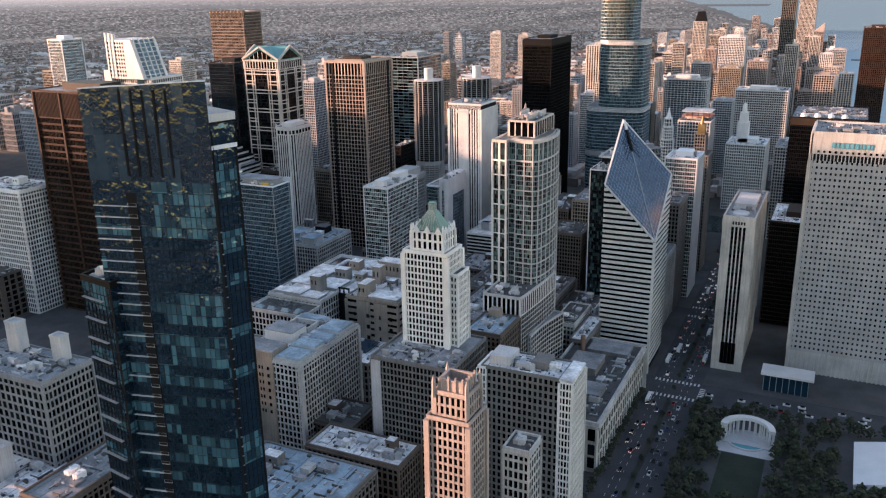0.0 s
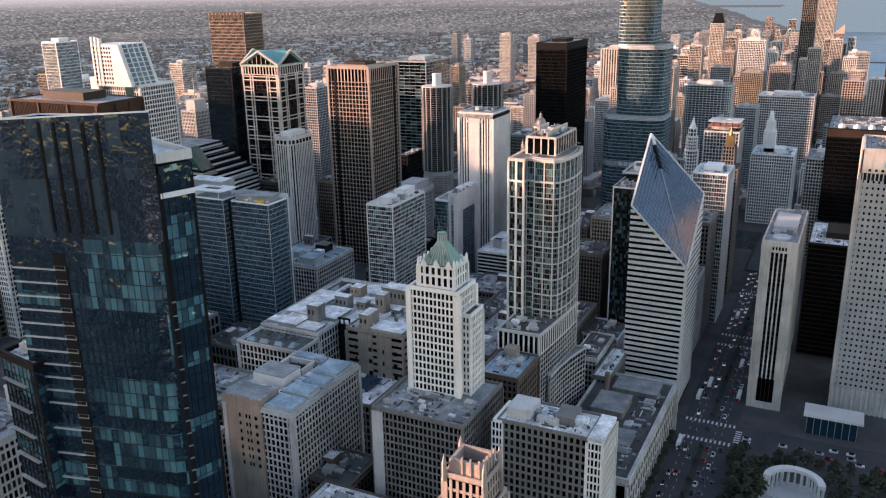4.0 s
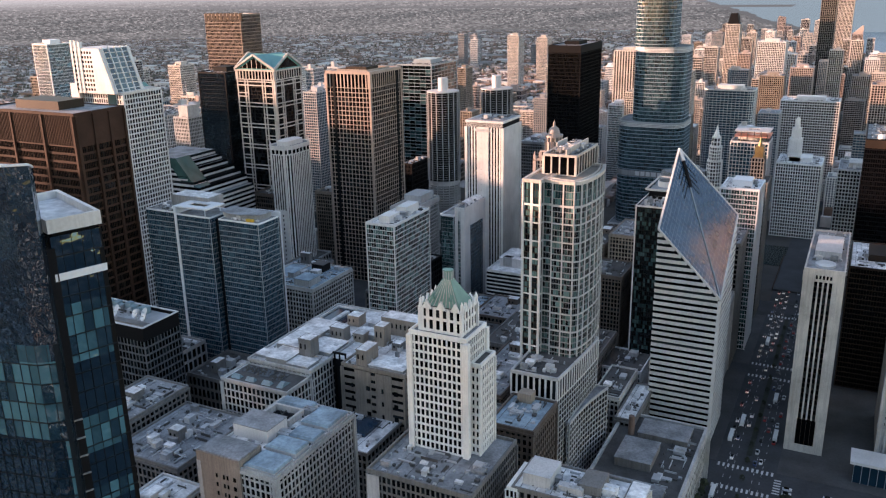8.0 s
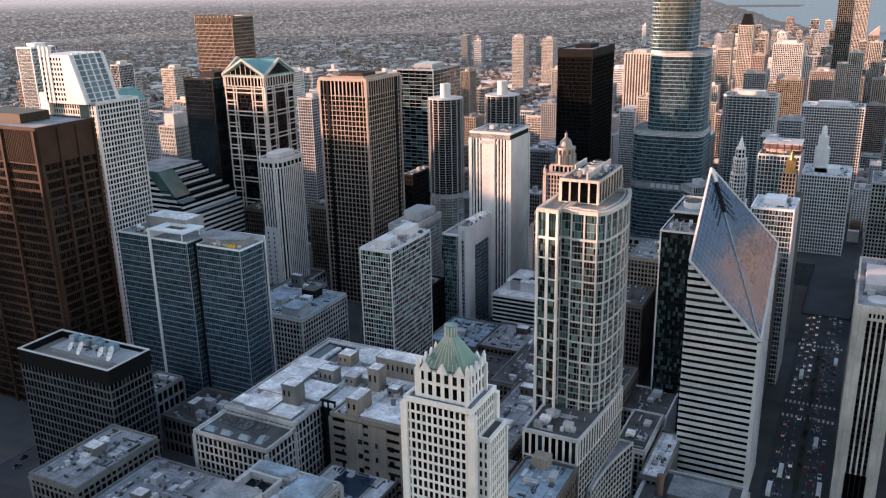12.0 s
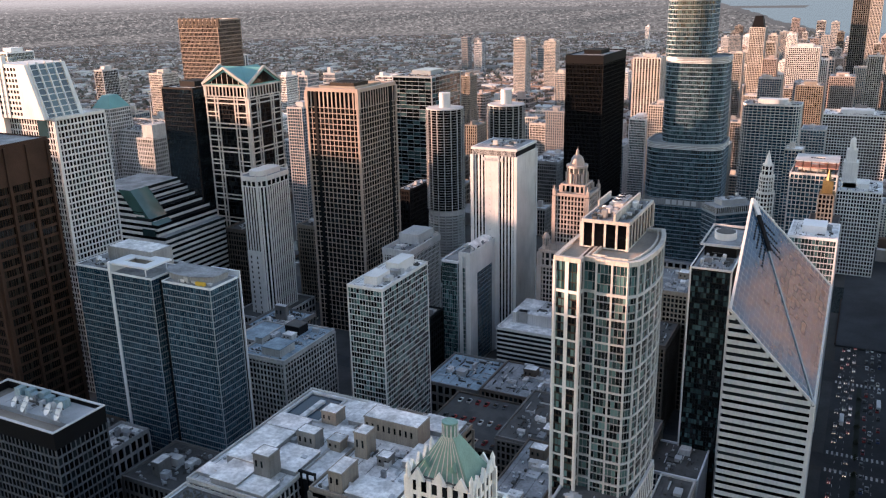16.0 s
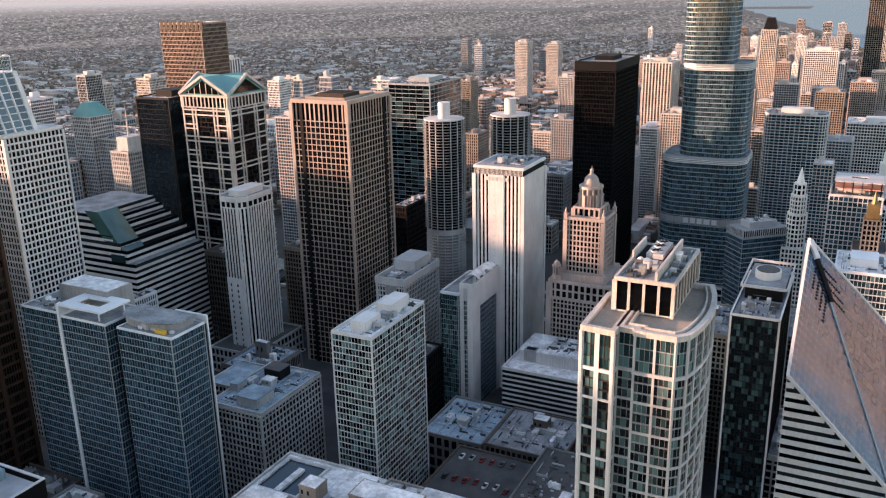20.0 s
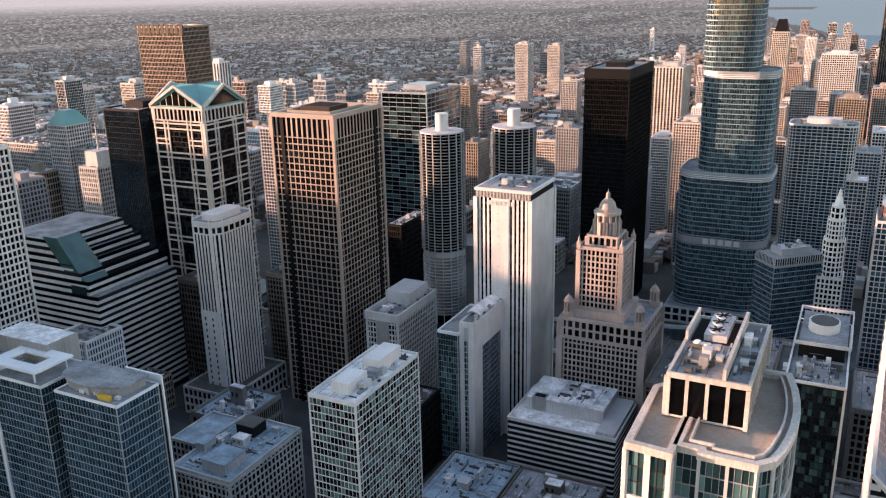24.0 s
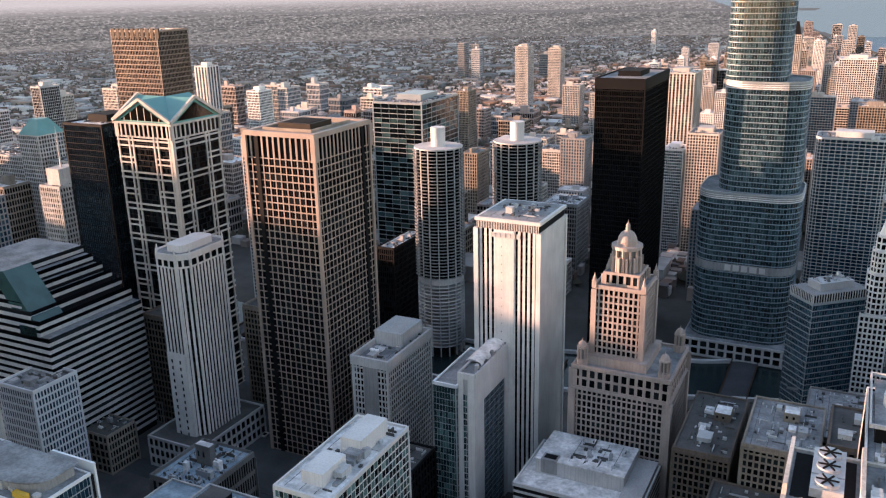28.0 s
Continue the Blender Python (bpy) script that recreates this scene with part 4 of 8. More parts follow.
def slim_arch_tower():
    ob = thing("slender_white_skyscraper", "slender white office tower with chamfered corners and tall arched window bays", "skyscraper")
    x0, x1, y0, y1, c = -360, -334, 623, 661, 6
    plan = [(x0 + c, y0), (x1 - c, y0), (x1, y0 + c), (x1, y1 - c), (x1 - c, y1), (x0 + c, y1), (x0, y1 - c), (x0, y0 + c)]
    core(ob, plan, 0, 124, WHITE_STONE, ROOF_GREY, 1.0)
    facade(ob, plan, 0, 117, 3.6, 2.6, BROWN_STEEL, GLASS_DARK, pier=(1.6, 0.3), band=(0.9, 0.05), panes=60, solo=True, pier_mat=WHITE_STONE)
    facade(ob, plan, 117, 123.5, 6.5, 5.2, WHITE_STONE, GLASS_DARK, pier=(1.5, 0.85), band=(1.2, 0.3), top=1.8)
    part("top_band", Shape().ring(plan, 0.6, 0.3, 121.6, 124.6), WHITE_STONE, ob)
    box_part("blank_wall", (x0 + 5.5, x1 - 6.2, y0 - 0.95, y0 + 0.3, 0, 68), WHITE_STONE, ob, "blank lower south wall with few windows")
    for k in range(15):
        for x in (x0 + 8.5, x0 + 15):
            box_part("small_window", (x, x + 1.1, y0 - 1.0, y0 - 0.9, 6 + k * 4, 8 + k * 4), GLASS_DARK, ob)
    box_part("side_pylon", (x1 - 6.5, x1 - 4.8, y0 - 0.5, y0 + 2.5, 0, 124.5), WHITE_STONE, ob)
    for (px, py) in plan:
        part("finial", Shape().tube(px, py, 124, 127.5, 0.8, 0.3, 6), WHITE_STONE, ob)
    part("roof_house", Shape().prism(offset(plan, -6), 124.1, 128), WHITE_STONE, ob)
    base = rect(-368, -326, 612, 668)
    core(ob, base, 0, 18, PALE_CONC, ROOF_DARK, 1.0)
    facade(ob, base, 0, 17, 5.5, 4.2, PALE_CONC, GLASS_DARK, pier=(1.6, 0.3), band=(2.4, 0.25))


slim_arch_tower()


def white_slant_tower():
    ob = thing("slant_top_skyscraper", "white granite office tower with punched windows and a slanting glass crown", "skyscraper")
    main = rect(-440, -390, 490, 528)
    core(ob, main, 0, 192, WHITE_STONE, ROOF_PALE, 1.2)
    facade(ob, main, 0, 191, 3.9, 2.7, WHITE_STONE, GLASS_DARK, pier=(0.95, 0.3), band=(1.4, 0.25), corner=2.0, panes=80)
    x0, x1, y0, y1 = -439, -407, 486, 516
    up = Shape()
    k = 0
    up.v += [(x0, y0, 192), (x1 + 12, y0, 192), (x1 + 12, y1, 192), (x0, y1, 192), (x0, y0, 226), (x1, y0, 226), (x1, y1, 226), (x0, y1, 226)]
    up.f += [(3, 2, 1, 0), (4, 5, 6, 7), (0, 1, 5, 4), (1, 2, 6, 5), (2, 3, 7, 6), (3, 0, 4, 7)]
    part("crown", up, WHITE_STONE, ob, "white crown with a slanting east side")
    for i in range(9):
        z = 194 + i * 3.5
        for j in range(7):
            x = x0 + 2 + j * 3.2
            box_part("crown_window", (x, x + 1.6, y0 - 0.12, y0 + 0.05, z, z + 1.9), GLASS_DARK, ob)
    for i in range(5):
        y = y0 + 3 + i * 6
        fin = Shape()
        bar_between(fin, (x1 + 12.2, y, 192), (x1 + 0.2, y, 227), 0.45)
        part("crown_rib", fin, WHITE_STONE, ob)
        if i < 4:
            part("slant_glass", Shape().poly([(x1 + 11.9, y + 0.8, 193), (x1 + 11.9, y + 5.2, 193), (x1 + 0.4, y + 5.2, 225.5), (x1 + 0.4, y + 0.8, 225.5)]), GLASS_SILVER, ob)
            for r in range(8):
                z = 195 + r * 3.9
                x = x1 + 12.1 - (z - 192) / 34 * 12
                box_part("slant_bar", (x - 0.2, x + 0.5, y + 0.5, y + 5.6, z, z + 0.5), WHITE_STONE, ob)
    for i, y in enumerate((487, 489.5)):
        for x in ((x0 + 1, x0 + 5.5, x0 + 10) if i == 0 else ()):
            box_part("pinnacle", (x - 1, x + 1, y - 1.4, y + 1.4, 192, 232 - (x - x0) * 0.1), WHITE_STONE, ob)
    part("notch_glass", Shape().poly([(-408, 489.5, 180), (-398, 489.5, 180), (-398, 489.5, 192), (-408, 489.5, 192)]), GLASS_SILVER, ob)
    part("west_wing", Shape().box(-446, -436.5, 486, 520, 0, 199), WHITE_STONE, ob)
    settle(ob, (-440, -390, 490, 528, 192), (-206.5, -159.4, 677.0, 716.8, 195.3))


white_slant_tower()


def rust_tower():
    ob = thing("weathered_steel_skyscraper", "rust-brown weathered steel office tower with very wide window bays", "skyscraper")
    plan = rect(-437, -345, 406, 450)
    core(ob, plan, 0, 192, RUST_STEEL, ROOF_GREY, 0.8)
    facade(ob, plan, 0, 170, 5.6, 1.5, RUST_STEEL, GLASS_BRONZE, pier=(0.14, 0.2), band=(2.1, 0.55), joined=True)
    for z in (170.0,):
        part("louvre_band", Shape().ring(plan, 0.5, 0.3, z, 191.6), RUST_STEEL, ob)
    rib = Shape().box(-0.2, 0.2, -0.35, 0.1, 0, 20).mesh("louvre_rib", RUST_STEEL)
    for i in range(60):
        part("louvre_rib", rib, None, ob, at=(-437 + 92 * i / 59, 405.5, 171))
    col = Shape().box(-0.9, 0.9, -1.5, 0.4, 0, 191).mesh("column", RUST_STEEL)
    for x in (-436, -406, -375.5, -346):
        part("column", col, None, ob, at=(x, 406, 0))
    for y in (407, 421.5, 435.5, 449):
        part("column", col, None, ob, at=(-345, y, 0), turn=math.pi / 2)
    box_part("roof_house", (-415, -372, 418, 440, 192.1, 198), BROWN_STEEL, ob)
    settle(ob, (-437, -345, 406, 450, 192), (-204.0, -110.4, 586.7, 630.2, 194.3))


rust_tower()


def corncob_tower(x, y, label, r=17.5):
    ob = thing("round_apartment_tower", label, "skyscraper", at=(x, y, 0), group="pair of round towers")
    n = 16
    petals = []
    for k in range(n * 5):
        a = 2 * math.pi * k / (n * 5)
        u = (k % 5) / 5
        rr = r + 1.6 * math.sin(math.pi * u) ** 0.8
        petals.append((rr * math.cos(a), rr * math.sin(a)))
    # darker concrete than the decks: the shade between balconies is in the colour
    slab = Shape().prism(petals, 0, 0.26).mesh("balcony_slab", GREY_CONC)
    rail = Shape().ring(petals, 0.0, 0.12, 0.3, 0.45).mesh("balcony_rail", GREY_CONC)
    for s in range(39):
        z = 62 + s * 2.45
        part("balcony_slab", slab, None, ob, at=(0, 0, z))
        part("balcony_rail", rail, None, ob, at=(0, 0, z))
    part("apartment_glass", Shape().tube(0, 0, 62, 157, r - 0.6, n=32), GLASS_DARK, ob)
    disc = Shape().tube(0, 0, 0, 0.3, r + 0.6, n=40).ring([((r + 0.6) * math.cos(a * math.pi / 20), (r + 0.6) * math.sin(a * math.pi / 20)) for a in range(40)], 0, 0.2, 0.3, 0.9).mesh("parking_deck", PALE_CONC)
    for s in range(18):
        part("parking_deck", disc, None, ob, at=(0, 0, 8 + s * 2.75))
    part("parking_core", Shape().tube(0, 0, 0, 58, 9, n=24), DARK_FILL, ob)
    part("laundry_band", Shape().tube(0, 0, 57, 61.6, r - 0.5, n=32), PALE_CONC, ob, "pale service band between parking and flats")
    part("roof", Shape().tube(0, 0, 157, 158, r + 0.5, n=32), PALE_CONC, ob)
    part("roof_core", Shape().tube(0, 0, 158, 171.5, 5.3, n=24), WHITE_STONE, ob, "white round lift core above the roof")
    ob.scale = (1.0, 1.0, 1.023)
    SETTLED.add(ob)
    for k in range(n):
        a = 2 * math.pi * k / n
        part("column", Shape().box(r - 1.2, r + 0.1, -0.35, 0.35, 0, 158), PALE_CONC, ob, turn=a)


corncob_tower(-54.2, 1026.1, "round concrete apartment tower with scalloped balconies catching the low sun")
corncob_tower(-8.6, 1068.3, "round concrete apartment tower with scalloped balconies, half hidden behind its twin")


def stepped_glass_tower():
    ob = thing("tiered_glass_skyscraper", "silver-blue glass tower with rounded corners and stepped setbacks", "skyscraper")
    SETTLED.add(ob)
    for x0, x1, y0, y1, z0, z1, r, sd in ((120, 191, 1098, 1160, 0, 126, 17, 1), (132, 188, 1106, 1162, 126, 204, 17, 2), (130.5, 173, 1110, 1160, 204, 352, 15, 3)):
        plan = rounded(x0, x1, y0, y1, r, 6)
        core(ob, plan, z0, z1, STEEL_TRIM, ROOF_GREY, 1.5, 0.5, 0.3)
        facade(ob, plan, z0, z1 - 4, 3.9, 1.9, SILVER_PANEL, GLASS_SILVER, pier=(0.12, 0.1), band=(0.8, 0.12), joined=True, rnd=random.Random(sd))
        part("crown_band", Shape().ring(plan, 0.3, 0.8, z1 - 4, z1), GREY_CONC, ob, "steel louvred band at the setback")
        for k in range(3):
            part("band_line", Shape().ring(plan, 0.42, 0.0, z1 - 3.7 + k * 1.4, z1 - 3.3 + k * 1.4), ALU, ob)
    part("belt_band", Shape().ring(rounded(120, 191, 1098, 1160, 17, 6), 0.3, 0.2, 68, 74), GREY_CONC, ob)
    sign_bars(ob, 144, 1097.7, 69, (4.2, 4.2, 4.2, 5, 4.2), 4.4, SIGN_GREY, 1.6)
    # podium with its row of openings along the river
    foot = rect(118, 196, 1090, 1130)
    core(ob, foot, 0, 14, PALE_CONC, ROOF_GREY, 1.0)
    facade(ob, foot, 1, 13, 6, 6.5, PALE_CONC, GLASS_DARK, pier=(2.2, 0.4), band=(2.2, 0.3), joined=True)


stepped_glass_tower()


def domed_tower():
    ob = thing("domed_skyscraper", "cream terracotta tower with a dome and four corner turrets", "skyscraper")
    base = rect(-102, -47, 690, 736)
    core(ob, base, 0, 91, TERRACOTTA_WARM, ROOF_GREY, 1.6, 0.6, 0.9)
    facade(ob, base, 0, 79, 3.7, 2.9, TERRACOTTA_WARM, GLASS_DARK, pier=(1.1, 0.4), band=(1.3, 0.2), corner=4, panes=80, solo=True)
    facade(ob, base, 79, 90, 5.5, 4.4, TERRACOTTA_WARM, GLASS_DARK, pier=(2.0, 0.7), band=(1.8, 0.5), corner=5)
    part("cornice", Shape().ring(base, 1.3, 0.4, 78.5, 80), TERRACOTTA_WARM, ob)
    for k, (x, y) in enumerate(((-98, 694), (-51, 694), (-51, 732), (-98, 732))):
        t = part("corner_turret", Shape().prism([(x + 3.4 * math.cos(a * math.pi / 4 + 0.39), y + 3.4 * math.sin(a * math.pi / 4 + 0.39)) for a in range(8)], 91, 95), TERRACOTTA_WARM, ob)
        for a in range(8):
            part("turret_column", Shape().tube(x + 2.7 * math.cos(a * math.pi / 4), y + 2.7 * math.sin(a * math.pi / 4), 95, 101, 0.5, n=8), TERRACOTTA_WARM, t)
        part("turret_room", Shape().tube(x, y, 95, 101, 1.8, n=8), GREY_BRICK, t)
        part("turret_dome", Shape().tube(x, y, 101, 102, 3.3, n=16).dome(x, y, 102, 2.6, 3, 14, 4).tube(x, y, 104.8, 106.5, 0.35, 0.1, 6), TERRACOTTA_WARM, t)
    sh = rect(-94, -66, 700, 727)
    part("tower_base", Shape().prism(offset(sh, 4.5), 91, 96), TERRACOTTA_WARM, ob)
    core(ob, sh, 91, 134, TERRACOTTA_WARM, ROOF_GREY, 1.4, 0.6, 0.8)
    facade(ob, sh, 96, 133, 3.7, 2.75, TERRACOTTA_WARM, GLASS_DARK, pier=(1.2, 0.45), band=(1.3, 0.2), corner=3, panes=80, solo=True)
    for x in (-94, -66):
        for y in (700, 727):
            part("pinnacle", Shape().box(x - 1.3, x + 1.3, y - 1.3, y + 1.3, 134, 138).tube(x, y, 138, 142, 1.1, 0.1, 8), TERRACOTTA_WARM, ob)
    s2 = rect(-90, -70, 704, 723)
    core(ob, s2, 134, 141, TERRACOTTA_WARM, ROOF_GREY, 0.8)
    facade(ob, s2, 134.5, 140.5, 6, 4, TERRACOTTA_WARM, GLASS_DARK, pier=(1.6, 0.5), band=(1.6, 0.3), corner=3)
    cx, cy = -80, 713.5
    part("drum", Shape().tube(cx, cy, 141, 155, 6.4, n=16), GREY_BRICK, ob)
    for a in range(12):
        t = a * math.pi / 6
        part("drum_column", Shape().tube(cx + 7.6 * math.cos(t), cy + 7.6 * math.sin(t), 141, 153.5, 0.85, n=8), TERRACOTTA_WARM, ob)
        part("drum_buttress", Shape().box(6.4, 9.3, -0.7, 0.7, 0, 8.5), TERRACOTTA_WARM, ob, at=(cx, cy, 141), turn=t + math.pi / 12)
    part("drum_cornice", Shape().tube(cx, cy, 153.4, 155.2, 8.7, n=24), TERRACOTTA_WARM, ob)
    part("dome", Shape().tube(cx, cy, 155.2, 157, 5.8, n=24).dome(cx, cy, 157, 5.4, 6.0, 24, 6), TERRACOTTA_WARM, ob, "ribbed buff dome")
    part("dome_finial", Shape().tube(cx, cy, 162.6, 165.2, 1.4, 1.2, 8).dome(cx, cy, 165.2, 1.3, 1.6).tube(cx, cy, 166.6, 169, 0.3, 0.05, 6), TERRACOTTA_WARM, ob)
    settle(ob, (-98, -51, 694, 732, 169), (108.4, 150.1, 862.7, 898.7, 161.0))


domed_tower()


def pillar_slab():
    ob = thing("pillared_office_slab", "narrow white stone office slab with tall dark window slots", "skyscraper")
    plan = rect(139, 163.5, 538, 620)
    core(ob, plan, 0, 126, CREAM, ROOF_GREY, 1.4, 0.6, 0.5)
    facade(ob, plan, 24, 119, 3.7, 3.1, BROWN_STEEL, GLASS_DARK, pier=(1.25, 0.5), band=(1.0, 0.1), pier_mat=CREAM, corner=1.0, panes=60, solo=True)
    facade(ob, plan, 119, 125.4, 6.4, 3.1, CREAM, GLASS_DARK, pier=(1.9, 0.5), band=(2.2, 0.3))
    for x0, x1 in ((138.6, 145.2), (157.6, 163.9)):
        box_part("blank_wall", (x0, x1, 537.4, 539, 0, 126), CREAM, ob)
    box_part("blank_wall", (145.2, 157.6, 537.3, 539, 119.5, 126), CREAM, ob)
    for i in range(5):
        box_part("attic_window", (146.3 + i * 2.2, 147.5 + i * 2.2, 537.2, 537.5, 121, 123.4), GLASS_DARK, ob)
    box_part("lobby_window", (145.4, 157.4, 537.2, 538.4, 6, 24), GLASS_DARK, ob)
    for i in range(5):
        box_part("lobby_mullion", (145.4 + i * 2.95, 145.7 + i * 2.95, 537.0, 537.3, 6, 24), BROWN_STEEL, ob)
    box_part("base_wall", (145.2, 157.6, 537.3, 539, 0, 6), CREAM, ob)
    box_part("roof_house", (143, 160, 565, 600, 126.1, 130), PALE_CONC, ob)
    part("roof_fan_ring", Shape().tube(151, 549, 126.2, 127.6, 6.5, n=24), UNIT_MAT, ob)
    roof_units(ob, 142, 160, 556, 616, 126.2, 10, 51, 5)
    settle(ob, (139, 163.5, 538, 620, 126), (341.9, 362.7, 689.4, 774.0, 115.2))


pillar_slab()


def punched_slab():
    ob = thing("limestone_office_slab", "pale limestone office slab with small square windows and a sign band", "skyscraper")
    plan = rect(188, 268, 540, 590)
    core(ob, plan, 0, 190, LIMESTONE, ROOF_GREY, 1.5, 0.8, 0.4)
    facade(ob, plan, 18, 170, 4.34, 3.2, surface("slab_panel", (0.40, 0.39, 0.385), 0.7, 0.14, streak=0.1), GLASS_DARK, pier=(2.3, 0.2), band=(3.3, 0.12), corner=3.6, panes=110)
    # near-black wall: the shade behind the piers is in its colour
    box_part("colonnade_wall", (188.4, 267, 541.2, 590, 0, 18), DARK_FILL, ob)
    for i in range(26):
        box_part("colonnade_pier", (188 + i * 3.1, 189.1 + i * 3.1, 539.6, 541.4, 0, 18.4), PALE_CONC, ob)
    part("sign_band", Shape().ring(plan, 0.6, 0.4, 175, 190), LIMESTONE, ob)
    part("dark_louvre", Shape().ring(plan, -0.1, 0.4, 170, 175), DARK_FILL, ob)
    for i in range(34):
        box_part("louvre_post", (189 + i * 2.35, 189.7 + i * 2.35, 539.5, 540.3, 170, 175), LIMESTONE, ob)
    box_part("west_flange", (186.6, 188.4, 539.4, 590, 0, 190.4), CREAM, ob, "stone flange along the west edge")
    part("sign_emblem", Shape().prism([(195 + 2.6 * math.cos(a * math.pi / 8), 2.6 * math.sin(a * math.pi / 8)) for a in range(16)], 0, 0.3), SIGN_TEAL, ob)
    em = ob.children[-1]
    em.rotation_euler[0] = math.pi / 2
    em.location = (0, 539.3, 182.5)
    sign_bars(ob, 201, 539.4, 180, (2.2, 1.6, 2.4, 2.4, 2.2, 2.2, 1.0, 1.4, 2.2, 1.0), 4.2, SIGN_TEAL, 0.8)
    for i in range(20):
        box_part("attic_window", (192 + i * 3.7, 193.6 + i * 3.7, 539.2, 539.5, 176.2, 177.8), GLASS_DARK, ob)
    roof_units(ob, 192, 262, 544, 586, 190.1, 10, 61, 8)
    settle(ob, (188, 268, 540, 590, 190), (392.3, 468.0, 706.8, 757.0, 174.0))
    return ob


slab_block = punched_slab()


def satellite_dish(name, x, y, z, r, label, host, face=(-0.3, -0.8, 0.55), group="rooftop dishes"):
    ob = thing(name, label, "satellite dish", at=(x, y, z), group=group)
    RIDERS.append((ob, host))
    part("mast", Shape().tube(0, 0, 0, r * 1.1, r * 0.14, n=8).box(-r * 0.35, r * 0.35, -r * 0.35, r * 0.35, 0, 0.3), UNIT_MAT, ob)
    bowl = Shape()
    n, prev = 18, None
    for k in range(5):
        rr, d = r * k / 4 + 0.02, 0.3 * r * (k / 4) ** 2
        row = [len(bowl.v) + i for i in range(n)]
        bowl.v += [(rr * math.cos(2 * math.pi * i / n), rr * math.sin(2 * math.pi * i / n), d) for i in range(n)]
        if prev:
            bowl.f += [(prev[i], prev[(i + 1) % n], row[(i + 1) % n], row[i]) for i in range(n)]
        prev = row
    dish = part("reflector", bowl, DISH_WHITE, ob)
    dish.rotation_mode = "QUATERNION"
    dish.rotation_quaternion = Vector(face).to_track_quat("Z", "Y")
    dish.location = (0, 0, r * 1.2)
    part("feed_arm", bar_between(Shape(), (0, 0, r * 0.05), (0, 0, r * 0.75), 0.06 * r), UNIT_MAT, dish)
    return ob


dm = tower("bronze_office_tower", "dark bronze steel office tower with white dishes on its roof", rect(173, 240, 772, 850), 0, 165, 3.9, 1.7, BLACK_STEEL, GLASS_BLACK, pier=(0.3, 0.35), band=(1.1, 0.15), units=3, seed=66, joined=True)
part("top_band", Shape().ring(rect(173, 240, 772, 850), 0.5, 0.3, 158, 165), BROWN_STEEL, dm)
for i, x in enumerate((184, 196, 208, 220)):
    part("radome", Shape().tube(x, 776, 165, 166.2, 2.4, n=16).dome(x, 776, 166.2, 3.0, 3.6, 16, 5), DISH_WHITE, dm)
for i, x in enumerate((240, 252)):
    satellite_dish("satellite_dish", x, 556, 190.2, 4.2, "large white dish on the limestone slab's roof", slab_block)

# ---------------------------------------------------------------- mid-height and low buildings
def roof_water_house(parent, x, y, z, w, d, h, wall, window=True):
    """A brick lift or tank house on a roof."""
    s = part("roof_house", Shape().box(x, x + w, y, y + d, z, z + h).box(x - 0.3, x + w + 0.3, y - 0.3, y + d + 0.3, z + h, z + h + 0.5), wall, parent)
    part("house_roof", Shape().box(x + 0.3, x + w - 0.3, y + 0.3, y + d - 0.3, z + h + 0.5, z + h + 0.62), ROOF_PALE, s)
    if window:
        for k in range(max(1, int(w // 3))):
            part("small_window", Shape().box(x + 1 + k * 3, x + 2 + k * 3, y - 0.08, y + 0.1, z + h * 0.45, z + h * 0.75), GLASS_DARK, s)


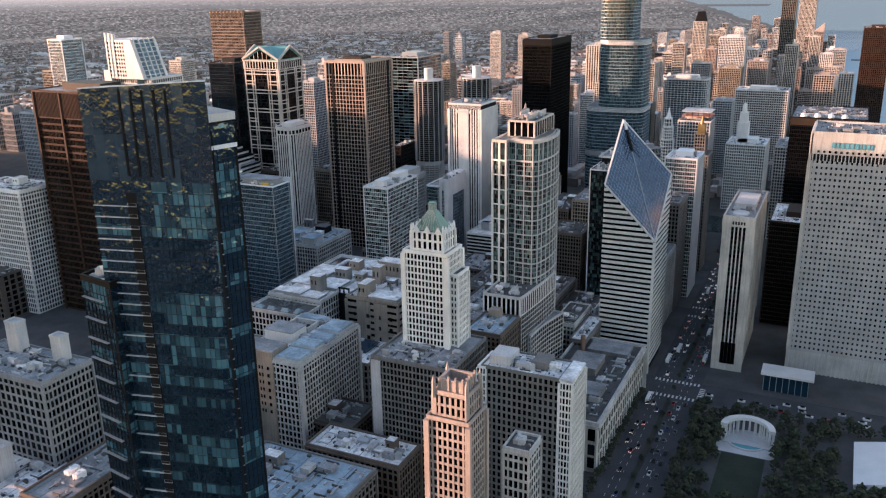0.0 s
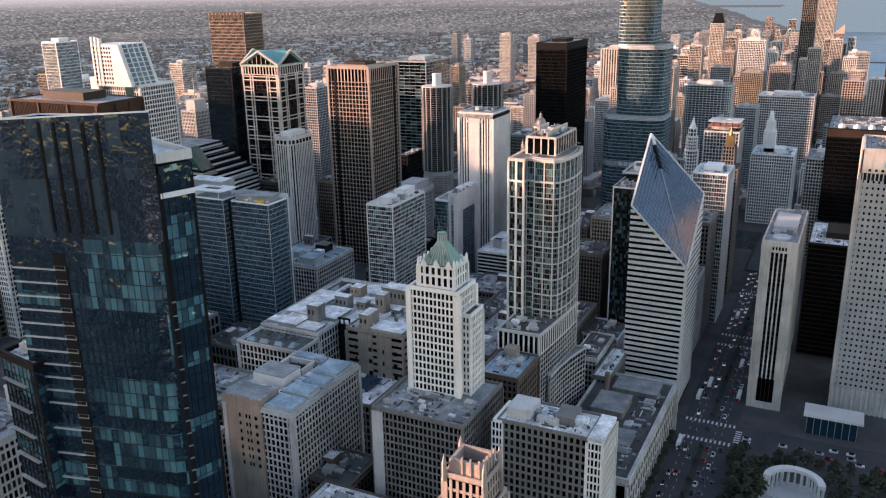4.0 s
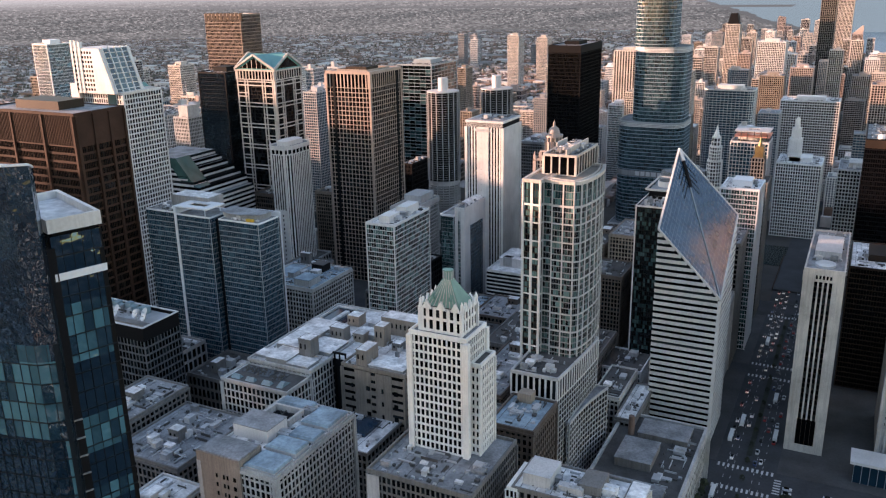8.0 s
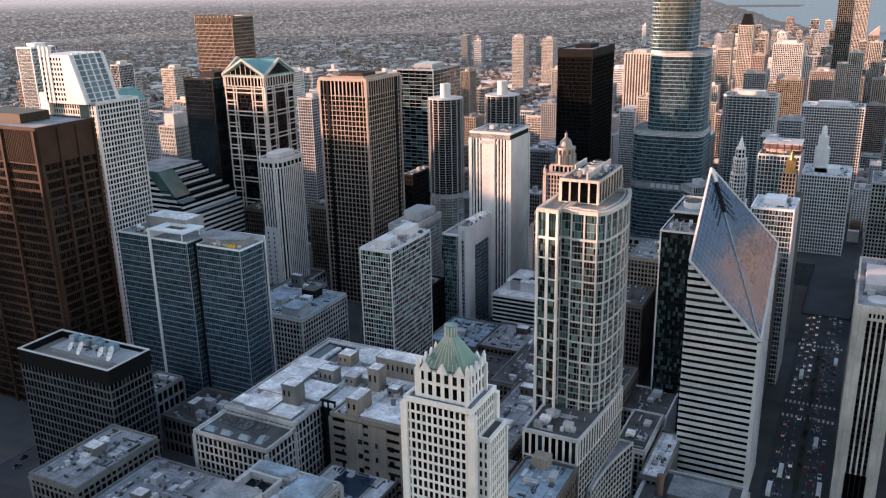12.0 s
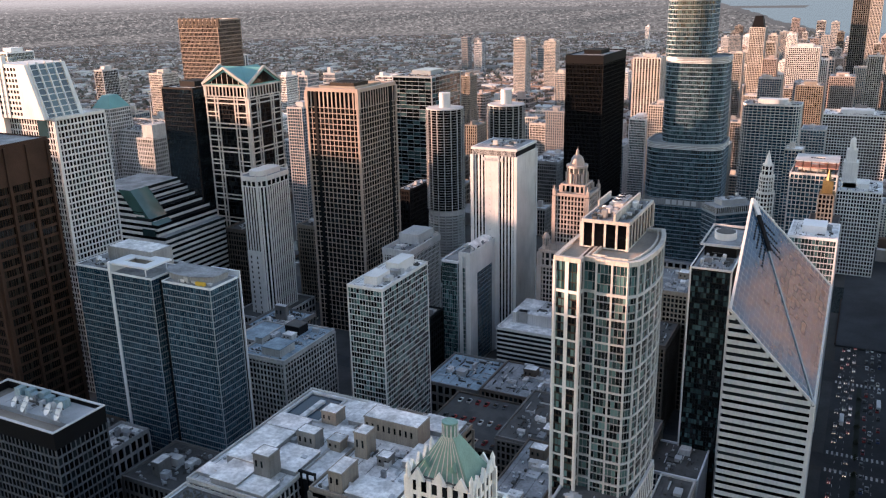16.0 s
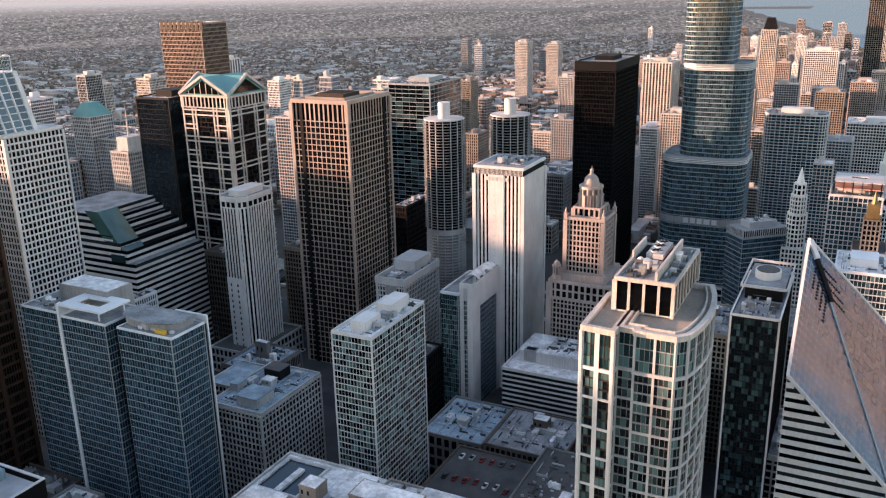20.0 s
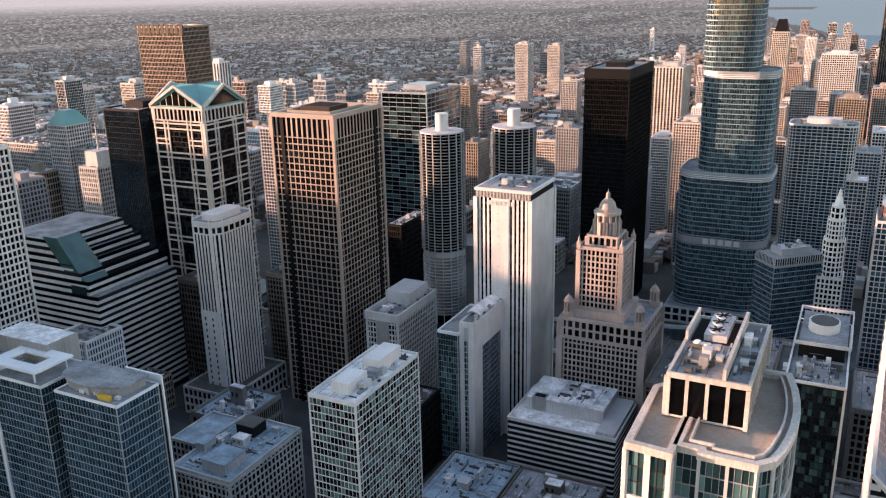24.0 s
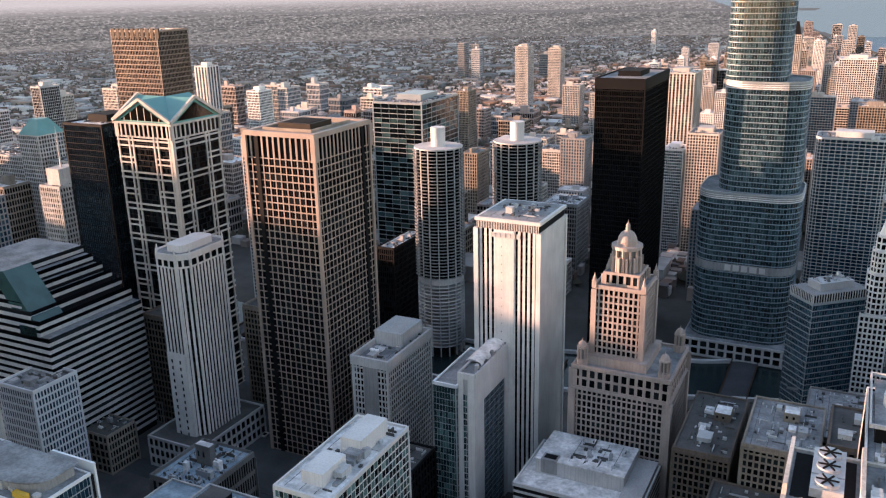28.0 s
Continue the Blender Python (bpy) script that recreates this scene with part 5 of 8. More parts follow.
def twin_glass_block():
    ob = thing("glass_office_block", "blue glass office block in two offset halves with roof screens", "office tower")
    for i, (x0, x1, y0, y1, z) in enumerate(((-328, -299.5, 447, 474, 118.5), (-297.5, -267, 445.5, 474, 118), (-259.5, -225, 446, 471, 118))):
        plan = rect(x0, x1, y0, y1)
        core(ob, plan, 0, z, ALU, ROOF_GREY, 0.5, 0.4, 0.2)
        facade(ob, plan, 0, z - 0.5, 3.55, 1.75, STEEL_TRIM, GLASS_BLUE, pier=(0.13, 0.06), band=(0.55, 0.05), panes=(80, 120, 220)[i], rnd=random.Random(70 + i))
    box_part("white_fin", (-299.4, -297.6, 444.6, 460, 0, 123.5), ALU, ob, "bright metal fin up the whole front")
    box_part("dark_joint", (-267.2, -259.3, 452, 472, 0, 116), DARK_FILL, ob)
    part("roof_canopy", Shape().ring(rect(-299.5, -270, 446, 468), 0, 6.5, 122.6, 123.6), ALU, ob, "white flat roof canopy with openings")
    for x in (-298, -273):
        for y in (448, 466):
            box_part("canopy_post", (x - 0.3, x + 0.3, y - 0.3, y + 0.3, 118, 122.7), ALU, ob)
    box_part("plant_room", (-318, -283, 465, 484, 100, 126), GREY_CONC, ob)
    box_part("plant_roof", (-317, -284, 466, 483, 126, 126.3), ROOF_PALE, ob)
    arc = [(-246 + 17 * math.cos(radians(a)), 458 + 8 * math.sin(radians(a))) for a in range(180, 361, 15)] + [(-229, 468), (-263, 468)]
    part("curved_penthouse", Shape().prism(arc, 118.1, 121.6), GREY_CONC, ob, "curved metal penthouse")
    part("penthouse_roof", Shape().prism(offset(arc, 1.2), 121.6, 122.1), ROOF_GREY, ob)
    box_part("roof_hoist", (-237, -231, 448, 450, 118.2, 119.9), plain("yellow_paint", (0.65, 0.38, 0.04)), ob, "yellow window-cleaning hoist")
    box_part("dark_joint", (-245, -225.4, 471, 472.8, 0, 117), DARK_FILL, ob)
    box_part("east_screen", (-245, -224.6, 472.8, 473.8, 0, 121), ALU, ob, "bright metal end fin")
    roof_units(ob, -258, -228, 449, 453, 118.2, 5, 71, 3)
    roof_units(ob, -326, -302, 450, 462, 118.7, 6, 72, 4)
    settle(ob, (-328, -225, 446, 471, 118), (-93.0, 8.3, 621.8, 643.5, 122.4))


twin_glass_block()


BARE_SHRUB = surface("bare_shrub", (0.10, 0.095, 0.085), 0.95, 0.4)
DARK_PANEL = surface("dark_panel", (0.10, 0.11, 0.12), 0.6, 0.2, streak=0.2)
COOLER_TEAL = surface("teal_cooler_paint", (0.22, 0.33, 0.36), 0.5, 0.2, streak=0.2)


def dish_block():
    ob = thing("low_dark_office_block", "low dark glass block with a roof well of white satellite dishes", "office block")
    plan = rect(-327, -247, 357, 391)
    core(ob, plan, 0, 66, BLACK_STEEL, ROOF_TAN, 0)
    facade(ob, plan, 0, 62, 4.4, 3.2, DARK_PANEL, GLASS_DARK, pier=(0.7, 0.3), band=(1.4, 0.2))
    part("roof_rim", Shape().ring(plan, 0.3, 0.7, 62, 70), BLACK_STEEL, ob)
    part("rim_cap", Shape().ring(plan, 0.5, 0.9, 70, 70.5), WHITE_STONE, ob, "thin white cap of the roof rim")
    box_part("upper_deck", (-314, -249, 370, 389, 66.1, 68.5), UNIT_MAT, ob, "pale grey equipment deck")
    for k in range(7):
        box_part("cooling_unit", (-308 + k * 6, -303.6 + k * 6, 381 + (k % 2) * 2, 386 + (k % 2) * 2, 68.5, 72.5 - (k % 3) * 0.7), COOLER_TEAL, ob, "teal-grey cooling unit")
    roof_units(ob, -306, -268, 374, 384, 68.5, 8, 81, 3)
    for i, (x, y, r) in enumerate(((-294, 371, 2.6), (-287, 373, 2.9), (-284, 369, 2.5), (-268, 372, 3.0), (-262, 375, 3.2), (-258, 370, 2.8))):
        satellite_dish("satellite_dish", x, y, 68.55, r, "white satellite dish on the low dark block", ob)
    settle(ob, (-327, -247, 357, 391, 70.4), (-85.2, -14.3, 533.5, 563.6, 77.9))
    return ob


dish_block()

ap = tower("apartment_tower", "white gridded apartment tower with blue glass and a pale roof", rect(-159, -133, 496, 547), 0, 118.5, 3.3, (2.15, 2.4, 2.15, 2.4), WHITE_STONE, GLASS_CONDO, pier=(0.2, 0.12), band=(0.62, 0.1), corner=0.8, units=8, seed=73, roof=ROOF_PALE, category="apartment tower", panes=140, solo=True)
box_part("roof_house", (-151, -141, 502, 516, 118.6, 123.5), WHITE_STONE, ap)
box_part("roof_house", (-149, -139, 523, 541, 118.6, 125), WHITE_STONE, ap)
settle(ap, (-159, -133, 496, 547, 118.5), (63.1, 85.0, 669.3, 721.2, 116.8))
sw_ = tower("concrete_hotel_tower", "grey concrete hotel tower with a flared top storey", rect(-219.5, -195, 635, 687), 0, 76, 3.4, 2.4, PALE_CONC, GLASS_DARK, pier=(1.0, 0.4), band=(1.3, 0.3), corner=2, units=9, seed=74, category="hotel tower", panes=60)
part("flared_top", Shape().ring(rect(-219.5, -195, 635, 687), 1.2, 0.4, 74, 79), PALE_CONC, sw_)
box_part("upper_volume", (-219.5, -200, 660, 686, 76, 84), PALE_CONC, sw_)
box_part("blank_wall", (-212, -202, 634.4, 635.5, 0, 74), GREY_CONC, sw_)
settle(sw_, (-219.5, -195, 635, 687, 78), (-12.1, 9.8, 833.6, 883.3, 81.2))


def split_hotel():
    ob = thing("glass_hotel_tower", "white concrete hotel tower with a green glass corner and vault roof", "hotel tower")
    g = rect(-167, -153.6, 638, 680)
    core(ob, g, 0, 80, ALU, ROOF_GREY, 1)
    facade(ob, g, 0, 79, 3.3, 1.6, STEEL_TRIM, GLASS_TEAL, pier=(0.1, 0.06), band=(0.3, 0.06), panes=60)
    w = rect(-153.4, -144, 640, 684)
    core(ob, w, 0, 86, PALE_CONC, ROOF_GREY, 1.2)
    facade(ob, rect(-150.5, -147.5, 639.6, 650), 4, 76, 3.3, 1.5, PALE_CONC, GLASS_TEAL, pier=(0.15, 0.12), band=(0.5, 0.1))
    for b in ((-153.5, -150.6, 639.3, 641, 0, 87), (-147.4, -143.8, 639.3, 641, 0, 87), (-144.3, -143.6, 641, 650, 0, 87), (-144.3, -143.6, 676, 684.2, 0, 87), (-144.3, -143.6, 650, 676, 70, 87)):
        box_part("white_wall", b, WHITE_STONE, ob)
    box_part("roof_frame", (-150.6, -147.4, 639.4, 640.2, 84, 87), WHITE_STONE, ob)
    facade(ob, rect(-150, -143.75, 650.2, 675.8), 2, 70, 3.3, 1.6, STEEL_TRIM, GLASS_BLUE, pier=(0.1, 0.08), band=(0.3, 0.06))
    vault = Shape()
    pr = None
    for k in range(9):
        a = math.pi * k / 8
        x, z = -151 - 5 * math.cos(a), 86.2 + 2.6 * math.sin(a)
        row = (len(vault.v), len(vault.v) + 1)
        vault.v += [(x, 652, z), (x, 680, z)]
        if pr:
            vault.f.append((pr[0], pr[1], row[1], row[0]))
        pr = row
    part("vault_roof", vault, ROOF_PALE, ob, "ribbed pale vault over the roof plant")
    for i in range(10):
        part("vault_rib", bar_between(Shape(), (-155.5, 653 + i * 2.8, 87.6), (-146.5, 653 + i * 2.8, 87.6), 0.14), WHITE_STONE, ob)
    roof_units(ob, -148, -145, 642, 680, 86.2, 5, 75, 2.5)


split_hotel()

# the slots are dark panes that stand for the shaded parking decks
ga = tower("striped_parking_garage", "white parking garage with dark horizontal slots and a plain roof storey", rect(-110, -49, 619, 664), 0, 36, 3.0, 61, WHITE_STONE, DARK_FILL, pier=None, band=(1.45, 0.2), units=0, roof=ROOF_PALE, category="parking garage")
box_part("roof_storey", (-104, -60, 634, 663, 36, 43), PALE_CONC, ga)
box_part("roof_deck", (-104.3, -59.7, 633.7, 663.3, 43, 43.4), ROOF_PALE, ga)
box_part("vent_hatch", (-101, -93, 633.6, 640, 37, 43.6), GREY_CONC, ga)
# flat dark sheet in place of a shaded opening
box_part("vent_opening", (-100, -94, 635, 639, 43.6, 43.75), DARK_FILL, ga)
roof_units(ga, -88, -64, 638, 660, 43.4, 4, 76, 2)
box_part("east_wing", (-60, -50, 620, 664, 36, 38.5), PALE_CONC, ga)
settle(ga, (-110, -49, 619, 664, 36), (90.9, 152.2, 812.2, 856.0, 41.3))


def department_store():
    ob = thing("department_store", "block-wide limestone department store with a cluttered pale roof", "department store")
    SETTLED.add(ob)
    for plan, z, wall, bay, pier, band in ((rect(56, 101, 521, 543), 64, LIMESTONE, 3.1, (1.0, 0.35), (1.3, 0.25)), (rect(57.4, 101, 543.02, 638), 67, LIMESTONE, 3.1, (1.0, 0.35), (1.3, 0.25)), (rect(111, 152, 560, 638), 67, TAN_BRICK, 13.0, (12.4, 0.3), (3.6, 0.2))):
        core(ob, plan, 0, z, wall, ROOF_PALE, 1.2, 0.6, 0.3)
        facade(ob, plan, 0, z - 1.5, 4.6, bay, wall, GLASS_DARK, pier=pier, band=band, corner=2.5)
    # near-black wall, the light court's shade put into its colour
    box_part("court_wall", (101, 111, 566, 638, 0, 66.4), DARK_FILL, ob)
    box_part("court_roof", (101, 111, 566, 638, 66.4, 67.1), ROOF_PALE, ob)
    for x in (102.2, 105.5, 109.6):
        box_part("court_pipe", (x, x + 0.7, 565.2, 566, 0, 71), BLACK_STEEL, ob, "black pipe up the light court")
    box_part("court_gantry", (101.6, 110.6, 564.8, 565.8, 70, 71), BLACK_STEEL, ob)
    for k, x in enumerate((117, 127, 137, 145)):
        for j in range(3):
            box_part("small_window", (x, x + (1.2, 2.4)[k % 2], 559.4, 559.9, 38 + j * 8, 40.6 + j * 8), GLASS_DARK, ob)
    # south terrace: dark deck, planting beds and glazed rooflights
    box_part("terrace_deck", (58, 99, 523, 542, 64.1, 64.4), ROOF_DARK, ob, "dark roof terrace")
    for x, y, w, d in ((60, 524, 6, 4), (70, 524, 6, 3.4), (81, 524, 6, 4), (91, 524.5, 4, 8)):
        part("rooflight", Shape().prism(rect(x, x + w, y, y + d), 64.4, 66.4, rect(x + 0.6, x + w - 0.6, y + d * 0.4, y + d * 0.6)), COOLER_TEAL, ob, "teal glazed rooflight")
    for x, y, w, d in ((61, 533, 8, 7), (71, 532, 9, 8), (83, 531, 6, 9)):
        bed = part("planting_bed", Shape().box(x, x + w, y, y + d, 64.4, 65.1), DARK_PANEL, ob)
        rnd = random.Random(int(x))
        bush = Shape()
        for k in range(26):
            bx, by, br = rnd.uniform(x, x + w), rnd.uniform(y, y + d), rnd.uniform(0.35, 0.9)
            bush.tube(bx, by, 65.0, 65.0 + br * 1.6, br, br * 0.3, 6)
        part("shrubs", bush, BARE_SHRUB, bed, kind="stuff")
    # brick tank and lift houses
    for x, y, w, d, z, h, m in ((84.5, 556, 8.5, 8, 69, 10.5, GREY_BRICK), (86, 586, 10, 7, 67, 8.5, GREY_BRICK), (119.5, 562, 7, 13, 67, 9.5, TAN_BRICK), (115, 590, 6.6, 8, 67, 12.5, TAN_BRICK), (109.4, 608, 29, 12, 67, 10.5, TAN_BRICK), (83, 610, 8.5, 8.5, 67, 6.5, TAN_BRICK), (100, 590, 7, 7, 67, 5, TAN_BRICK), (128, 588, 6, 6, 67, 4.5, GREY_BRICK)):
        roof_water_house(ob, x, y, z, w, d, h, m)
    # low roof volumes at several levels
    for x0, x1, y0, y1, z, h in ((69, 83.5, 545, 561, 67, 3.2), (64.5, 81, 561.2, 591, 67, 4.2), (84, 98, 544.5, 555.8, 67, 2.0), (82, 100, 565, 584, 67, 2.4), (59, 68, 548, 556, 67, 1.8), (62, 80, 594, 606, 67, 3.0), (98, 113, 596, 606, 67, 3.2), (128, 150, 561.5, 576, 67, 2.2), (130, 150, 622, 636, 67, 2.6), (96, 108, 614, 634, 67, 2.6), (140, 151, 590, 606, 67, 4.2)):
        v = part("roof_volume", Shape().box(x0, x1, y0, y1, z, z + h), GREY_CONC, ob)
        part("volume_roof", Shape().box(x0 - 0.3, x1 + 0.3, y0 - 0.3, y1 + 0.3, z + h, z + h + 0.35), ROOF_PALE, v)
    # sunken light well with blue glazing
    well = part("light_well", Shape().ring(rect(60.5, 82, 609, 634), 0.4, 0.6, 67.1, 68.3), PALE_CONC, ob)
    part("well_glazing", Shape().box(61, 81.6, 609.4, 633.6, 67.12, 67.3), GLASS_BLUE, well, "dark blue glazing of the light well")
    part("well_bridge", Shape().box(70, 73, 609.4, 628, 67.3, 68.6), ROOF_PALE, well)
    for x0, x1, y0, y1, n, sd in ((60, 98, 545, 600, 9, 92), (113, 150, 562, 604, 12, 93), (113, 150, 622, 636, 6, 94)):
        roof_units(ob, x0, x1, y0, y1, 67.2, n, sd, 3)


department_store()

cb = tower("low_store_annex", "low annex with a pale roof and a blue skylight", rect(-114, -73, 358, 394), 0, 34, 4.2, 3.5, GREY_BRICK, GLASS_DARK, pier=(1.2, 0.3), band=(1.6, 0.25), units=5, seed=94, roof=ROOF_PALE, category="low building")
box_part("skylight", (-102, -84, 372, 388, 34.2, 36), GLASS_SKY, cb, "dark blue hipped skylight")
of = tower("arcaded_office_block", "pale stone office block with tall piers, seen over its cluttered roof", rect(122, 162, 432, 492), 0, 80, 3.8, 2.6, LIMESTONE, GLASS_DARK, pier=(1.0, 0.3), band=(1.3, 0.2), corner=2.2, units=5, seed=95, roof=ROOF_PALE, category="office block", panes=100, solo=True)
SETTLED.add(of)
part("cornice", Shape().ring(rect(122, 162, 432, 492), 0.9, 0.3, 78.4, 80), LIMESTONE, of)
rear = box_part("rear_wing", (121, 144.5, 431, 446, 0, 84), TAN_BRICK, of, "tan brick rear wing with few windows")
part("wing_roof", Shape().box(121.5, 144, 431.5, 445.5, 84, 84.5), ROOF_GREY, rear)
for x, w in ((131, 1.0), (135, 0.9), (137, 0.9), (140.5, 1.5)):
    for j in range(7):
        part("small_window", Shape().box(x, x + w, 430.9, 431.1, 47 + j * 4.4, 49 + j * 4.4), GLASS_DARK, rear)
white_box = box_part("white_house", (123, 142, 453.5, 468, 80, 86), WHITE_STONE, of, "white-walled roof storey")
part("house_roof", Shape().box(122.8, 142.2, 453.3, 468.2, 86, 86.4), ROOF_GREY, white_box)
court_rim = part("court_rim", Shape().ring(rect(126, 141, 470, 481), 0.8, 0.4, 80.1, 83.4), LIMESTONE, of, "stone rim of an open light court")
# flat dark sheet in place of the deep court's shade
part("court_floor", Shape().box(126.6, 140.4, 470.6, 480.4, 80.12, 80.3), DARK_FILL, court_rim)
for x0, x1, y0, y1, h in ((145, 161, 433, 446, 1.6), (145, 161, 448, 458, 2.6), (147, 161, 461, 470, 1.8), (146, 161, 473, 489, 2.2), (124, 143, 484, 491, 2.0)):
    low_roof = box_part("roof_volume", (x0, x1, y0, y1, 80.1, 80.1 + h), PALE_CONC, of)
    part("volume_roof", Shape().prism(rect(x0 - 0.2, x1 + 0.2, y0 - 0.2, y1 + 0.2), 80.1 + h, 81.2 + h, rect(x0 + 2, x1 - 0.2, y0 + 0.5, y1 - 0.5)), ROOF_BLUE, low_roof)
lk = tower("brick_office_block", "long grey brick office block with a white terracotta corner", rect(28, 76, 324, 354), 0, 80, 3.7, 3.1, GREY_BRICK, GLASS_DARK, pier=(1.6, 0.2), band=(1.6, 0.15), corner=2.5, units=10, seed=96, roof=ROOF_PALE, category="office block", panes=120)
facade(lk, rect(76.2, 84, 323, 354), 0, 79, 3.7, 2.2, WHITE_TERRA, GLASS_DARK, pier=(0.8, 0.5), band=(1.3, 0.3), corner=1.6, panes=60)
part("corner_core", Shape().prism(rect(76.5, 83.7, 323.3, 353.7), 0, 80), WHITE_TERRA, lk)
part("corner_roof", Shape().prism(rect(76.2, 84, 323, 354), 80, 81.2), ROOF_PALE, lk)
facade(lk, rect(25, 31, 323.3, 350), 0, 79, 3.7, 2.2, WHITE_TERRA, GLASS_DARK, pier=(0.8, 0.4), band=(1.4, 0.3))
part("corner_core", Shape().prism(rect(25.4, 30.6, 323.6, 349.6), 0, 80.4), WHITE_TERRA, lk)
box_part("roof_house", (31, 44, 330, 348, 80, 85), PALE_CONC, lk)
box_part("roof_house", (56, 66, 334, 350, 80, 84), GREY_BRICK, lk)
roof_units(lk, 45, 56, 328, 350, 80.2, 8, 961, 3)
settle(lk, (25, 84, 323, 354, 80), (252.8, 304.4, 460.5, 484.0, 84.3))
bb = tower("brown_brick_block", "brown brick loft block with a blue-grey flat roof", rect(0.5, 22.5, 366, 396), 0, 77, 3.9, 2.8, BROWN_BRICK, GLASS_DARK, pier=(1.3, 0.3), band=(1.7, 0.25), corner=2, roof=ROOF_BLUE, units=4, seed=97, category="loft building", panes=70)
part("cornice", Shape().ring(rect(0.5, 22.5, 366, 396), 0.7, 0.3, 75.4, 76.4), BROWN_BRICK, bb)
box_part("roof_house", (5, 12, 390, 396, 77, 82), TAN_BRICK, bb)
settle(bb, (0.5, 22.5, 366, 396, 77), (221.6, 244.0, 515.5, 547.0, 77.4))


def slender_brick_tower():
    ob = thing("gothic_office_tower", "slender buff stone office tower with a stepped gothic crown", "office tower")
    plan = rect(42, 66, 212, 236)
    core(ob, plan, 0, 118, TERRACOTTA_WARM, ROOF_DARK, 1)
    facade(ob, plan, 0, 117, 3.7, 3.0, TERRACOTTA_WARM, GLASS_DARK, pier=(1.3, 0.35), band=(1.4, 0.2), corner=3, panes=60, solo=True)
    up = rect(45, 64, 215, 233)
    core(ob, up, 118, 128, TERRACOTTA_WARM, ROOF_DARK, 1.2)
    facade(ob, up, 118.5, 127, 4.2, 3.2, TERRACOTTA_WARM, GLASS_DARK, pier=(1.6, 0.4), band=(1.4, 0.3), corner=3)
    crown = rect(47, 62, 217, 231)
    part("crown_wall", Shape().ring(crown, 0.3, 1.2, 128, 133.5), TERRACOTTA_WARM, ob)
    box_part("crown_roof", (48, 61, 218, 230, 128, 129), ROOF_DARK, ob)
    for x in (45, 64):
        for y in (215, 233):
            part("pinnacle", Shape().tube(x, y, 126, 132, 1.3, 1.1, 8).tube(x, y, 132, 135.5, 1.2, 0.1, 8), TERRACOTTA_WARM, ob)
    for i in range(4):
        part("crown_fin", Shape().box(48.5 + i * 4, 49.3 + i * 4, 216.2, 217.2, 128, 135), TERRACOTTA_WARM, ob)
        part("crown_fin", Shape().box(61.8, 62.8, 218.5 + i * 3.6, 219.3 + i * 3.6, 128, 135), TERRACOTTA_WARM, ob)
    settle(ob, (42, 66, 212, 236, 118), (280.5, 297.8, 349.0, 365.5, 117.0))


slender_brick_tower()


def civic_library():
    ob = thing("limestone_civic_hall", "long limestone civic hall with arched windows and a dark flat roof", "civic building")
    plan = rect(57, 102, 331, 455)
    core(ob, plan, 0, 34, LIMESTONE, ROOF_DARK, 1.6, 0.8, 0.8)
    facade(ob, plan, 2, 20, 9, 6.2, LIMESTONE, GLASS_DARK, pier=(2.6, 0.6), band=(2.0, 0.4), corner=5)
    facade(ob, plan, 20, 33, 13, 6.2, LIMESTONE, GLASS_DARK, pier=(2.2, 0.7), band=(3.0, 0.5), corner=5, top=2.5)
    part("cornice", Shape().ring(plan, 1.5, 0.4, 31.5, 33.4), LIMESTONE, ob)
    for x0, x1, y0, y1, h, m in ((64, 95, 360, 378, 4, ROOF_GREY), (66, 84, 395, 420, 5, ROOF_GREY), (70, 96, 430, 448, 3, ROOF_GREY)):
        v = part("roof_volume", Shape().box(x0, x1, y0, y1, 34.1, 34.1 + h), GREY_BRICK, ob)
        part("volume_roof", Shape().box(x0 - 0.3, x1 + 0.3, y0 - 0.3, y1 + 0.3, 34.1 + h, 34.5 + h), m, v)
    roof_units(ob, 86, 99, 340, 445, 34.2, 12, 98, 7)
    part("brick_chimney", Shape().tube(66, 432, 34, 46, 1.8, 1.6, 12), RED_BRICK, ob, "round red brick chimney")
    settle(ob, (57, 102, 331, 455, 34), (257.0, 303.5, 517.0, 634.0, 32.0))


civic_library()

